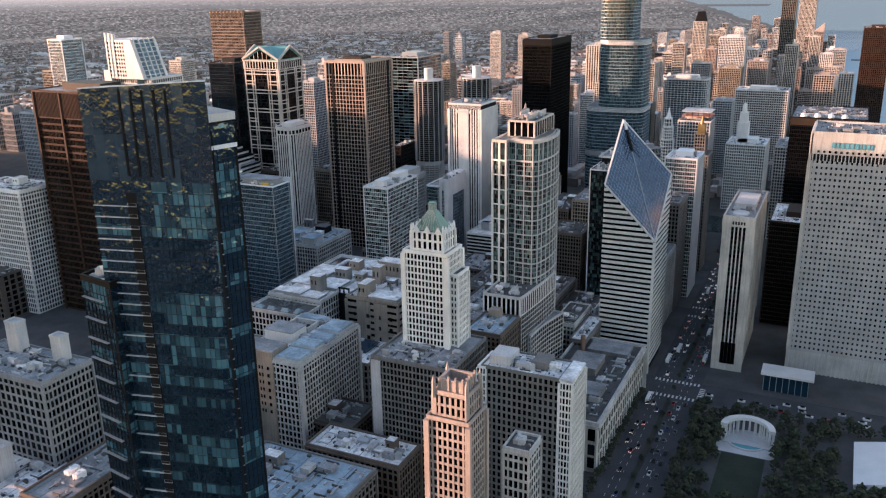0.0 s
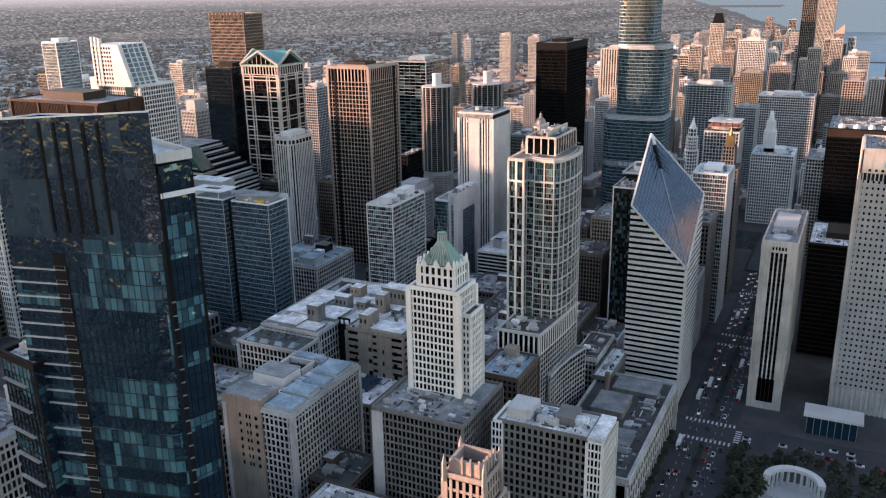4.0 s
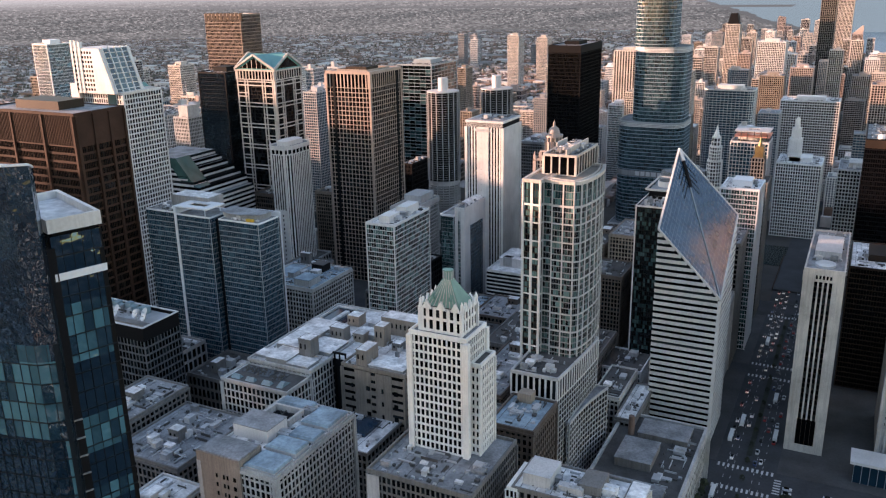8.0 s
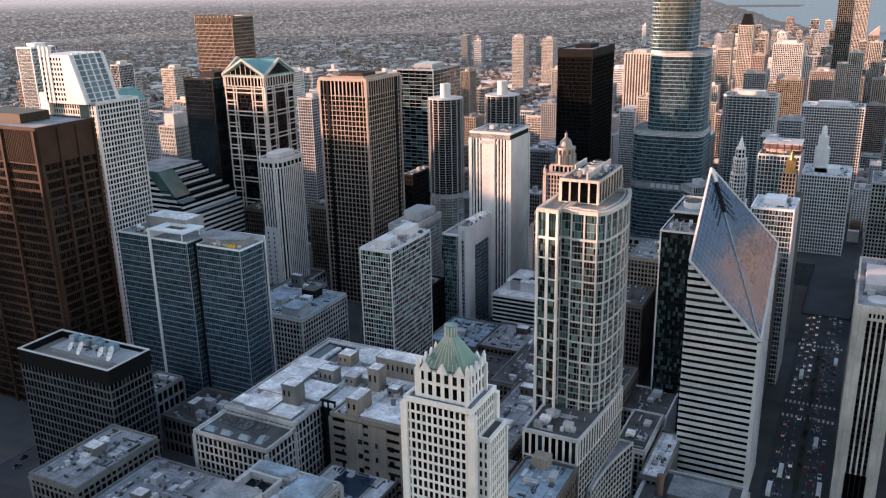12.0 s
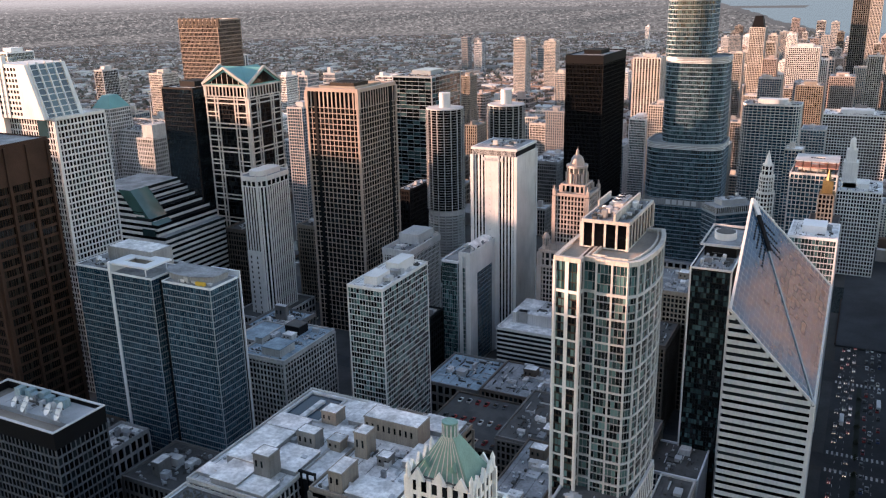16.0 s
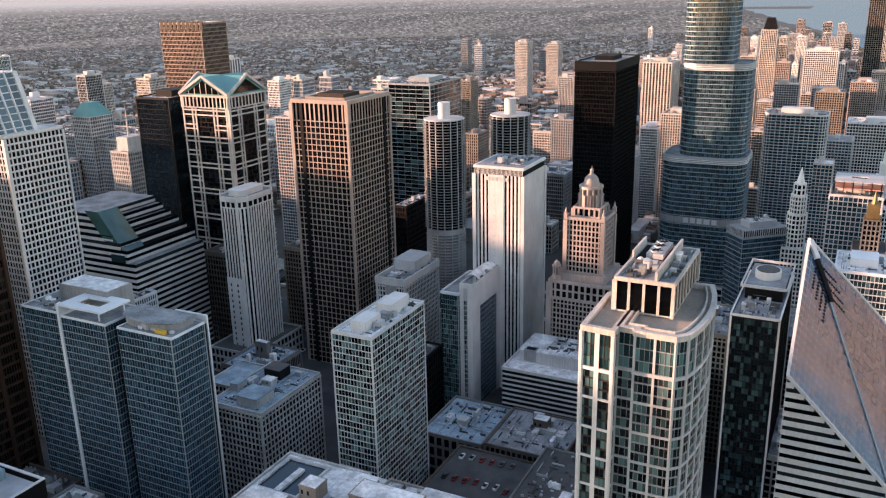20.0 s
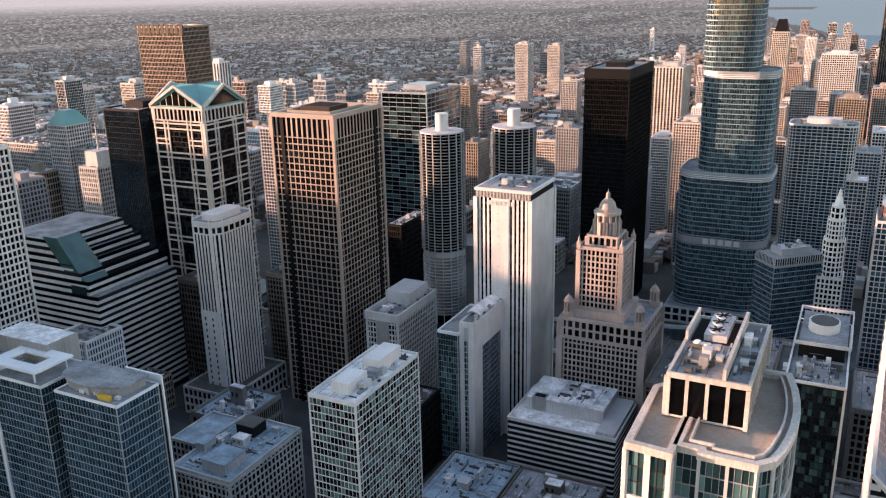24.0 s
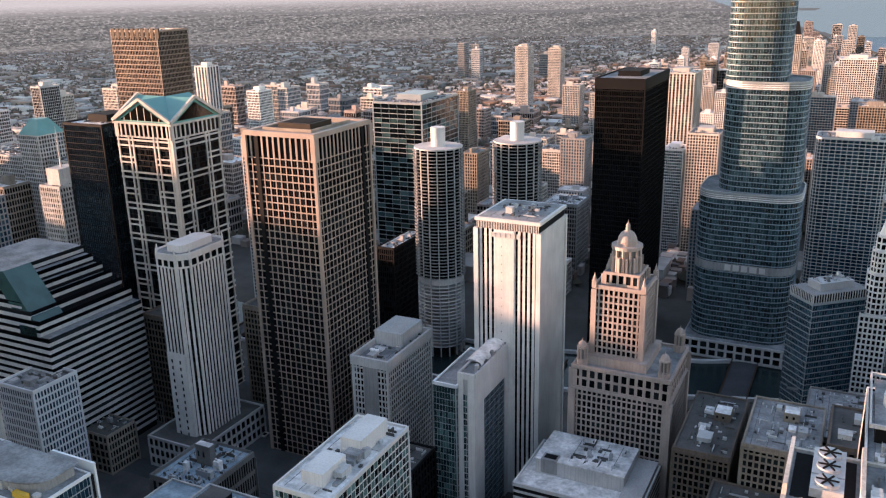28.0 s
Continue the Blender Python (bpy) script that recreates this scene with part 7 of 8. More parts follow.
for i, (nm, lab, x0, x1, y0, y1, z, wall, glass, fl_, bay, pw, bw) in enumerate(FAR):
    plan = rounded(x0, x1, y0, y1, 7, 4) if nm == "gridded_white_tower" else rect(x0, x1, y0, y1)
    b_ = tower(nm, lab, plan, 0, z, fl_, bay, wall, glass, pier=(pw, 0.35), band=(bw, 0.25), corner=max(pw, 1.0), units=3, seed=400 + i, roof=ROOF_PALE if i % 2 else ROOF_GREY, joined=True, category="tower")
    w, d = x1 - x0, y1 - y0
    box_part("roof_house", (x0 + w * 0.25, x1 - w * 0.25, y0 + d * 0.3, y1 - d * 0.25, z + 0.1, z + 5), wall, b_)
    if nm == "frame_tower":
        for s in range(2):
            part("steel_deck", Shape().ring(rect(x0 + 2, x1, y0 + 2, y1), 0, 10, z + 4.5 + s * 4.5, z + 5.2 + s * 4.5), surface("primed_steel", (0.5, 0.25, 0.2), 0.7) if s == 0 else PALE_CONC, b_)
            for k in range(6):
                box_part("steel_post", (x0 + 2 + k * 5.6, x0 + 2.6 + k * 5.6, y0 + 2, y0 + 2.6, z, z + 9.7), PALE_CONC, b_)
    if nm == "tapering_dark_tower":
        for sx in (x0 + 6, x1 - 6):
            part("antenna", Shape().tube(sx, (y0 + y1) / 2, z, z + 60, 1.5, 0.4, 8), DISH_WHITE, b_)
    if nm == "slant_top_lake_tower":
        part("slant_top", Shape().prism(plan, z, z + 20, rect(x1 - 3, x1, y0, y1)), TERRACOTTA_WARM, b_)
    if nm == "capped_tower":
        part("dark_cap", Shape().prism(offset(plan, -2), z, z + 22, offset(plan, -7)), BLACK_STEEL, b_)
    if nm == "ornate_stone_tower":
        box_part("upper_stage", (x0 + 4, x1 - 4, y0 + 4, y1 - 4, z, z + 12), LIMESTONE, b_)
        part("spire", Shape().tube(x0 + 11, y0 + 12, z + 12, z + 40, 0.8, 0.1, 6), UNIT_MAT, b_)
    if nm == "stone_wing_building":
        box_part("clock_tower", (114, 128, 1000, 1014, 86, 112), WHITE_TERRA, b_)
        box_part("clock_stage", (116, 126, 1002, 1012, 112, 124), WHITE_TERRA, b_)
        part("clock_cupola", Shape().tube(121, 1007, 124, 132, 3.2, 2.6, 10).dome(121, 1007, 132, 2.6, 4), WHITE_TERRA, b_)
    if nm == "stone_avenue_tower":
        part("dome", Shape().tube(236, 1270, z, z + 10, 9, n=16).dome(236, 1270, z + 10, 8, 9), LIMESTONE, b_)


def mart_block():
    ob = tower("merchandise_warehouse", "vast grey stone warehouse block with a teal hipped corner tower", rect(-985, -790, 880, 960), 0, 74, 3.9, 3.4, LIMESTONE, GLASS_DARK, pier=(1.6, 0.4), band=(1.6, 0.2), units=12, seed=470, joined=True, category="warehouse")
    facade(ob, rect(-870, -836, 872, 906), 0, 96, 3.9, 3.4, LIMESTONE, GLASS_DARK, pier=(1.6, 0.4), band=(1.6, 0.2), joined=True)
    part("tower_core", Shape().prism(rect(-869.6, -836.4, 872.4, 905.6), 0, 97), LIMESTONE, ob)
    part("teal_roof", Shape().prism(rect(-870, -836, 872, 906), 97, 110, rect(-860, -846, 882, 896)), TEAL_ROOF, ob, "teal hipped roof")


mart_block()


def slim_white_spire():
    ob = thing("octagonal_spire_tower", "slender white terracotta tower with an octagonal tapering top", "office tower")
    cx, cy = 48, 831
    sq = rect(40, 56, 823, 839)
    core(ob, sq, 0, 92, WHITE_TERRA, ROOF_GREY, 1)
    facade(ob, sq, 0, 91, 3.6, 2.6, WHITE_TERRA, GLASS_DARK, pier=(1.2, 0.4), band=(1.5, 0.2), joined=True)
    z = 92
    for r, h in ((7.2, 26), (5.8, 14), (4.2, 9)):
        oc = [(cx + r * math.cos(a * math.pi / 4 + 0.39), cy + r * math.sin(a * math.pi / 4 + 0.39)) for a in range(8)]
        core(ob, oc, z, z + h, WHITE_TERRA, ROOF_GREY, 0.6, 0.4, 0.3)
        facade(ob, oc, z, z + h - 1, 3.6, 2.4, WHITE_TERRA, GLASS_DARK, pier=(1.0, 0.3), band=(1.4, 0.2), joined=True)
        z += h
    part("spire", Shape().tube(cx, cy, z, z + 12, 3.2, 0.2, 8), WHITE_TERRA, ob)


slim_white_spire()


def gilded_tower():
    ob = thing("gold_topped_tower", "dark green-black stone tower with a gilded pinnacle", "office tower")
    p = rect(81, 101, 744, 770)
    core(ob, p, 0, 122, GREY_BRICK, ROOF_DARK, 1)
    facade(ob, p, 0, 121, 3.6, 2.4, GREY_BRICK, GLASS_DARK, pier=(1.2, 0.4), band=(1.3, 0.2), joined=True)
    p2 = rect(86, 96, 750, 762)
    core(ob, p2, 122, 143, GREY_BRICK, GOLD, 0)
    facade(ob, p2, 122, 142, 3.6, 2.4, GREY_BRICK, GLASS_DARK, pier=(1.0, 0.4), band=(1.3, 0.2), joined=True)
    part("gilded_top", Shape().prism(rect(87.5, 94.5, 752, 760), 143, 152).tube(91, 756, 152, 160, 2, 0.3, 8), GOLD, ob, "gilded stone pinnacle")


gilded_tower()

# ---------------------------------------------------------------- unseen skyline to the south-west, added and sized so its shade falls over the city
sd = Vector((math.sin(radians(SUN_AZ)), math.cos(radians(SUN_AZ))))           # towards the sun
sn = Vector((sd.y, -sd.x))
for i, (n0, n1, hgt) in enumerate(((60, 148, 300), (150, 222, 390), (224, 274, 100), (276, 364, 230), (366, 398, 290), (400, 468, 262), (470, 502, 276), (504, 545, 300), (547, 601, 234), (603, 638, 212), (640, 688, 230), (690, 728, 250), (730, 775, 240), (777, 797, 215), (797.5, 803, 231), (804, 834, 242), (836, 868, 235), (870, 902, 248), (904, 934, 230), (936, 998, 181), (1000, 1090, 150))):
    base = sd * 700 + sn * ((n0 + n1) / 2)
    w = (n1 - n0) / 2
    q = [base - sn * w - sd * 18, base + sn * w - sd * 18, base + sn * w + sd * 18, base - sn * w + sd * 18]
    area = sum(q[k].x * q[(k + 1) % 4].y - q[(k + 1) % 4].x * q[k].y for k in range(4))
    q = q if area > 0 else q[::-1]
    wt = tower("western_office_tower", "plain grey tower added outside the view to cast shade over the city", [tuple(p) for p in q], 0, hgt, 7.8, 6, GREY_CONC, GLASS_DARK, pier=(1.5, 0.4), band=(2.5, 0.3), units=2, seed=600 + i, joined=True)
    tagged(wt, group="western skyline")
    SETTLED.add(wt)

# white tower east of the park, outside the view: it shows only as a mirror image in the diamond roof
et = tower("white_ribbed_skyscraper", "very tall white office tower with narrow vertical ribs, outside the view", rect(552, 611, 724, 788), 0, 346, 7.6, 3.0, WHITE_STONE, GLASS_DARK, pier=(1.7, 0.5), band=(1.0, 0.1), units=2, seed=640, joined=True)
SETTLED.add(et)

# ---------------------------------------------------------------- ground, water, streets
ground = tagged(new("ground", Shape().poly([(-14000, -2500, -0.5), (9000, -2500, -0.5), (9000, 14000, -0.5), (-14000, 14000, -0.5)]).mesh("ground", CITY_GROUND)), "dark built-up city ground reaching the horizon", "ground", kind="structure")


def water_material():
    m, n, l, b = node_mat("water")
    pos = n.new("ShaderNodeNewGeometry").outputs["Position"]
    c = ramp(n, l, noise_at(n, l, 0.004, 4, pos), (0.008, 0.018, 0.02), (0.014, 0.028, 0.03))
    l.new(c, b.inputs["Base Color"])
    b.inputs["Roughness"].default_value, b.inputs["IOR"].default_value = 0.2, 1.33
    b.inputs["Specular IOR Level"].default_value = 0.3
    bp = n.new("ShaderNodeBump")
    bp.inputs["Strength"].default_value, bp.inputs["Distance"].default_value = 0.35, 0.3
    l.new(noise_at(n, l, 0.25, 4, pos), bp.inputs["Height"])
    l.new(bp.outputs[0], b.inputs["Normal"])
    return m


WATER = water_material()
# mirrored low sky and haze are put into the lake's pale base colour
LAKE_WATER = surface("lake_water", (0.22, 0.36, 0.42), 0.4, 0.15, grain=0.02, large=0.001, bump=0.05)
SHORE = ((430, 1400), (402, 2300), (374, 2960), (374, 3245), (338, 3560), (290, 3760), (180, 4300), (40, 4820), (-20, 5300), (-140, 5900))
lake = tagged(new("lake_water", Shape().poly([(9000, 1400, 0.05), (9000, 5900, 0.05)] + [(x, y, 0.05) for x, y in reversed(SHORE)]).mesh("water", LAKE_WATER)), "pale blue-grey lake beyond the shore towers", "lake", kind="structure")


def shore_x(y):
    """How far east the land reaches at y."""
    last = SHORE[0]
    if y <= last[1]:
        return last[0]
    for p in SHORE:
        if p[1] > y:
            return last[0] + (p[0] - last[0]) * (y - last[1]) / (p[1] - last[1])
        last = p if p[1] > last[1] else last
    return last[0]


tagged(new("breakwater", Shape().box(400, 640, 3300, 3325, -1, 2).box(470, 900, 3500, 3525, -1, 2).mesh("breakwater", ROOF_DARK)), "dark stone breakwater in the lake", "breakwater", kind="structure")
river = tagged(new("water", Shape().poly([(-900, 745, 0.06), (-420, 752, 0.06), (-200, 772, 0.06), (-60, 818, 0.06), (60, 862, 0.06), (300, 880, 0.06), (300, 940, 0.06), (60, 930, 0.06), (-45, 880, 0.06), (-200, 836, 0.06), (-420, 815, 0.06), (-900, 805, 0.06)]).mesh("water", WATER)), "dark green city river between stone embankments", "river", kind="structure")
for i, (a, b) in enumerate((((-900, 745), (-420, 752)), ((-420, 752), (-200, 772)), ((-200, 772), (-60, 818)), ((-60, 818), (60, 862)), ((-45, 881), (60, 931)), ((-200, 837), (-45, 881)), ((-420, 816), (-200, 837)))):
    s = bar_between(Shape(), (*a, 1.2), (*b, 1.2), 1.3)
    tagged(new("embankment", s.mesh("embankment", PALE_CONC)), "pale stone river embankment wall", "embankment", kind="structure")


def flat(name, x0, x1, y0, y1, z, material, label, category):
    return tagged(new(name, Shape().box(x0, x1, y0, y1, z - 0.3, z).mesh(name, material)), label, category, kind="structure")


# blocks of pavement between the streets: kerbs are real steps
BLOCKS_X = ((-640, -480), (-462, -352), (-334, -234), (-216, -109), (-91, 17), (47, 157), (174, 307))
BLOCKS_Y = ((60, 212), (228, 366), (382, 495), (512, 638), (658, 788), (804, 908))
for bx0, bx1 in BLOCKS_X:
    for by0, by1 in BLOCKS_Y:
        flat("pavement", bx0, bx1, by0, by1, 0.16, PAVING, "grey concrete pavement of a city block", "pavement")
for by0, by1 in ((658, 788), (804, 930)):
    flat("pavement", 341, 520, by0, by1, 0.16, PAVING, "grey concrete pavement of a city block", "pavement")
flat("road", -640, 900, -200, 945, -0.05, ASPHALT, "dark asphalt streets between the blocks", "road")
flat("road", 306, 342, 945, 3400, 0.1, ASPHALT, "avenue of dark asphalt running north", "road")
flat("pavement", 342, 520, 470, 630, 0.16, PAVING, "park paving beside the avenue", "pavement")
MEDIAN_EARTH = surface("planting_bed", (0.035, 0.04, 0.03), 0.95, 0.3)
for y0, y1 in ((500, 622), (672, 786), (808, 905)):
    flat("pavement", 322.6, 325.6, y0, y1, 0.3, MEDIAN_EARTH, "planted median of the avenue", "median")


def paint(name, boxes, label):
    s = Shape()
    for b in boxes:
        s.box(*b, -0.04, -0.03)
    tagged(new(name, s.mesh(name, PAINT_WHITE)), label, "road marking", kind="stuff")


for y in (632, 656, 786, 807, 910):
    for k in range(12):
        x = 308.5 + k * 2.7
        tagged(new("crosswalk_stripe", Shape().box(x, x + 1.2, y - 2.0, y + 2.0, -0.045, -0.03).mesh("crosswalk_stripe", PAINT_WHITE)), "white painted crosswalk stripe on the avenue", "road marking", "crosswalk stripes")
for k in range(6):
    tagged(new("crosswalk_stripe", Shape().box(340.5, 344.3, 636 + k * 2.8, 637.3 + k * 2.8, -0.045, -0.03).mesh("crosswalk_stripe", PAINT_WHITE)), "white painted crosswalk stripe on the cross street", "road marking", "crosswalk stripes")
for y in (946, 962):
    for k in range(7):
        tagged(new("crosswalk_stripe", Shape().box(150 + k * 2.6, 151.3 + k * 2.6, y - 1.8, y + 1.8, -0.045, -0.03).mesh("crosswalk_stripe", PAINT_WHITE)), "white painted crosswalk stripe by the river plaza", "road marking", "crosswalk stripes")
paint("lane_marking", [(x - 0.1, x + 0.1, y, y + 3) for x in (313.4, 317.4, 329.2, 333.2) for y in range(480, 945, 9)], "dashed white lane lines on the avenue")

# bridges over the river
for x0, x1, y0, y1 in ((305, 343, 975, 1080), (156, 174, 945, 1090), (18, 44, 925, 1040), (-108, -92, 925, 1020), (-232, -216, 925, 1010)):
    bd = thing("road_bridge", "steel bascule road bridge over the river", "bridge")
    box_part("deck", (x0, x1, y0, y1, 0.3, 1.6), ASPHALT, bd)
    for x in (x0, x1):
        box_part("parapet_rail", (x - 0.4, x + 0.4, y0, y1, 1.6, 3.0), RUST_STEEL, bd)

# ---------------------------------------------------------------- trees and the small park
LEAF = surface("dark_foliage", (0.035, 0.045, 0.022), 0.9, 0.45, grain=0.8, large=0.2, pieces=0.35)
# paler, browner copy of the leaf colour, the lightening of distance put into it
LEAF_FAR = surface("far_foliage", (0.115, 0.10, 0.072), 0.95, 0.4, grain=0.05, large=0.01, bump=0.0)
BARK = surface("bark", (0.08, 0.06, 0.045), 0.95, 0.3)
GRASS = surface("lawn", (0.02, 0.032, 0.018), 0.95, 0.3, grain=0.7)
CAR_COLOURS = [plain("car_paint_" + k, c, 0.3) for k, c in (("white", (0.75, 0.75, 0.75)), ("black", (0.015, 0.015, 0.017)), ("silver", (0.4, 0.41, 0.42)), ("red", (0.35, 0.02, 0.02)), ("blue", (0.03, 0.06, 0.16)), ("grey", (0.12, 0.12, 0.13)))]
LAMP = plain("headlamp", (1.0, 0.93, 0.8), 0.3, glow=0.5)
TYRE = plain("tyre", (0.01, 0.01, 0.01), 0.9)


def crown_mesh(seed, r, h):
    rnd = random.Random(seed)
    s = Shape()
    for k in range(70):
        a, u = rnd.uniform(0, 6.283), rnd.random() ** 0.5
        z = rnd.uniform(0.12, 1.0)
        rr = r * u * math.sin(math.pi * min(1, 0.18 + z * 0.8)) ** 0.7
        c = Vector((rr * math.cos(a), rr * math.sin(a), h * z))
        w = rnd.uniform(0.5, 1.25) * r * 0.27
        o = len(s.v)
        for d in ((1, 0, 0), (-1, 0, 0), (0, 1, 0), (0, -1, 0), (0, 0, 0.8), (0, 0, -0.7)):
            s.v.append(tuple(c + Vector(d) * w * rnd.uniform(0.6, 1.3) + Vector([rnd.uniform(-0.3, 0.3) * w for _ in range(3)])))
        s.f += [tuple(o + i for i in f) for f in ((0, 2, 4), (2, 1, 4), (1, 3, 4), (3, 0, 4), (2, 0, 5), (1, 2, 5), (3, 1, 5), (0, 3, 5))]
    return s.mesh("crown", LEAF)


CROWNS = [crown_mesh(k, 4.2 + 0.5 * (k % 3), 8 + (k % 4)) for k in range(6)]
trunk = Shape().tube(0, 0, 0, 4.5, 0.32, 0.2, 8)
for a in (0.3, 2.2, 4.4):
    bar_between(trunk, (0, 0, 3.2), (1.8 * math.cos(a), 1.8 * math.sin(a), 6), 0.1)
TRUNK = trunk.mesh("trunk", BARK)


def tree(x, y, k, scale=1.0, label="broad park tree with dark summer leaves"):
    ob = thing("tree", label, "tree", at=(x, y, 0.1), group="park and street trees")
    ob.scale = (scale, scale, scale)
    ob.rotation_euler[2] = k * 1.3
    part("trunk", TRUNK, None, ob)
    part("crown", CROWNS[k % 6], None, ob, at=(0, 0, 2.2))


rnd = random.Random(77)
n_tree = 0
for gx in range(17):
    for gy in range(21):
        x, y = 347 + gx * 7.2 + rnd.uniform(-2, 2), 478 + gy * 7.3 + rnd.uniform(-2, 2)
        if 362 < x < 396 and 515 < y < 612:
            continue
        if x > 432 and 555 < y < 622:
            continue
        if rnd.random() < 0.25 or y < 505 and x > 400:
            continue
        n_tree += 1
        tree(x, y, n_tree, rnd.uniform(0.7, 1.05))
for k in range(18):
    tree(305.4 + rnd.uniform(-0.6, 0.6), 488 + k * 8 + rnd.uniform(-1.5, 1.5), k, 0.55, "small street tree in the avenue's pavement")
for k in range(20):
    tree(324.1, 502 + k * 20, k, 0.35, "small tree in the planted median")
for k in range(14):
    tree(28 + k * 13 + rnd.uniform(-2, 2), 948 + k * 4.6, k, 0.6, "small riverside tree on the lower walk")

flat("lawn", 366, 391, 505, 572, 0.22, GRASS, "dark mown park lawn", "lawn")


def peristyle():
    ob = thing("peristyle_monument", "semicircle of paired white stone columns round a pool", "monument", at=(378.6, 587, 0.16))
    part("plinth", Shape().prism([(16 * math.cos(radians(a)), 16 * math.sin(radians(a))) for a in range(0, 181, 10)] + [(-16, -3), (16, -3)], 0, 0.8), PALE_CONC, ob)
    for ring in (15.2, 13.0):
        for k in range(13):
            a = radians(2 + 176 * k / 12)
            part("column", Shape().tube(ring * math.cos(a), ring * math.sin(a), 0.8, 9.2, 0.6, 0.5, 12).box(ring * math.cos(a) - 0.7, ring * math.cos(a) + 0.7, ring * math.sin(a) - 0.7, ring * math.sin(a) + 0.7, 9.2, 9.6), WHITE_STONE, ob)
    for k in range(12):
        a0, a1 = radians(180 * k / 12), radians(180 * (k + 1) / 12)
        arc = Shape().prism([(12.2 * math.cos(a0), 12.2 * math.sin(a0)), (16 * math.cos(a0), 16 * math.sin(a0)), (16 * math.cos(a1), 16 * math.sin(a1)), (12.2 * math.cos(a1), 12.2 * math.sin(a1))], 9.6, 11.6)
        part("entablature", arc, WHITE_STONE, ob)
    part("pool_rim", Shape().ring([(9.4 * math.cos(radians(a)), -2 + 6.2 * math.sin(radians(a))) for a in range(0, 360, 12)], 0.6, 0.5, 0, 0.9), PALE_CONC, ob)
    part("pool_water", Shape().prism([(9.2 * math.cos(radians(a)), -2 + 6.0 * math.sin(radians(a))) for a in range(0, 360, 12)], 0.3, 0.62), surface("pool_water", (0.07, 0.32, 0.36), 0.15, 0.1, bump=0.1), ob, "bright turquoise fountain water")
    part("fountain_jet", Shape().tube(0, -2, 0.5, 2.2, 0.25, 0.1, 8), WHITE_STONE, ob)
    part("forecourt", Shape().box(-17, 17, -14, -3, -0.05, 0.1), PALE_CONC, ob)


peristyle()
tent = thing("white_event_tent", "long white fabric event tent in the park", "tent", at=(452, 585, 0))
part("canopy", gable(Shape(), -14, 30, -26, 24, 4, 9, "y"), DISH_WHITE, tent)
part("side_wall", Shape().ring(rect(-13.5, 29.5, -25.5, 23.5), 0, 0.1, 0, 4), DISH_WHITE, tent)
pav = thing("glass_plaza_pavilion", "low glass pavilion with a flat white roof at the slab's foot", "pavilion")
box_part("glass_wall", (380, 409, 667, 680, 0, 12), GLASS_BLUE, pav)
box_part("roof", (378, 412, 665.5, 682, 12, 13.6), WHITE_STONE, pav)
for k in range(8):
    box_part("post", (380 + k * 4.1, 380.3 + k * 4.1, 666.6, 667, 0, 12), STEEL_TRIM, pav)

# ---------------------------------------------------------------- traffic
body = Shape()
prof = [(-2.25, 0.02), (2.2, 0.02), (2.25, 0.75), (2.0, 0.92), (1.0, 1.0), (-1.9, 1.0), (-2.2, 0.85)]
for sgn, yy in ((1, -0.88), (-1, 0.88)):
    body.poly([(x, yy, z) for x, z in (prof if sgn > 0 else prof[::-1])])
for k in range(len(prof)):
    (xa, za), (xb, zb) = prof[k], prof[(k + 1) % len(prof)]
    body.poly([(xb, -0.88, zb), (xa, -0.88, za), (xa, 0.88, za), (xb, 0.88, zb)])
CAR_BODY = [body.mesh("car", c) for c in CAR_COLOURS]
cab = Shape()
cab.v += [(-1.75, -0.8, 0.98), (0.95, -0.8, 0.98), (0.95, 0.8, 0.98), (-1.75, 0.8, 0.98), (-1.2, -0.65, 1.45), (0.2, -0.65, 1.45), (0.2, 0.65, 1.45), (-1.2, 0.65, 1.45)]
cab.f += [(3, 2, 1, 0), (4, 5, 6, 7), (0, 1, 5, 4), (1, 2, 6, 5), (2, 3, 7, 6), (3, 0, 4, 7)]
CAB = cab.mesh("cabin", GLASS_BLACK)
wh = Shape().tube(0, 0, -0.1, 0.1, 0.33, n=10)
WHEEL = wh.mesh("wheel", TYRE)
HEAD = Shape().box(2.16, 2.3, -0.18, 0.18, 0.6, 0.78).mesh("headlamp", LAMP)
CARS = []
COLOUR_NAMES = ("white", "black", "silver", "red", "blue", "grey")


def car(x, y, z, turn, k, where, lights=True):
    c = k % 6
    ob = new("car", CAR_BODY[c])
    ob.location, ob.rotation_euler[2] = (x, y, z), turn
    ob.scale = (1.12, 1.12, 1.12)
    CARS.append(ob)
    tagged(ob, COLOUR_NAMES[c] + " car " + where, "car", "cars on the streets")
    part("cabin", CAB, None, ob)
    if lights:
        part("headlamp", HEAD, None, ob, at=(0, 0.6, 0))
        part("headlamp", HEAD, None, ob, at=(0, -0.6, 0))


rnd = random.Random(5)
for lane, way in ((311.4, -1), (315.4, -1), (319.4, -1), (328, 1), (331.6, 1), (335.8, 1)):
    y = 484 + rnd.uniform(0, 8)
    while y < 1000:
        dense = 0.85 if (lane > 324 and 545 < y < 628) or y > 820 else 0.45
        if rnd.random() < dense and not 632 < y < 656:
            car(lane + rnd.uniform(-0.5, 0.5), y, -0.04, math.pi / 2 * way, rnd.choice((0, 0, 1, 1, 2, 3, 5, 5, 4)), "driving on the wide avenue", way < 0)
        y += rnd.uniform(9, 17)
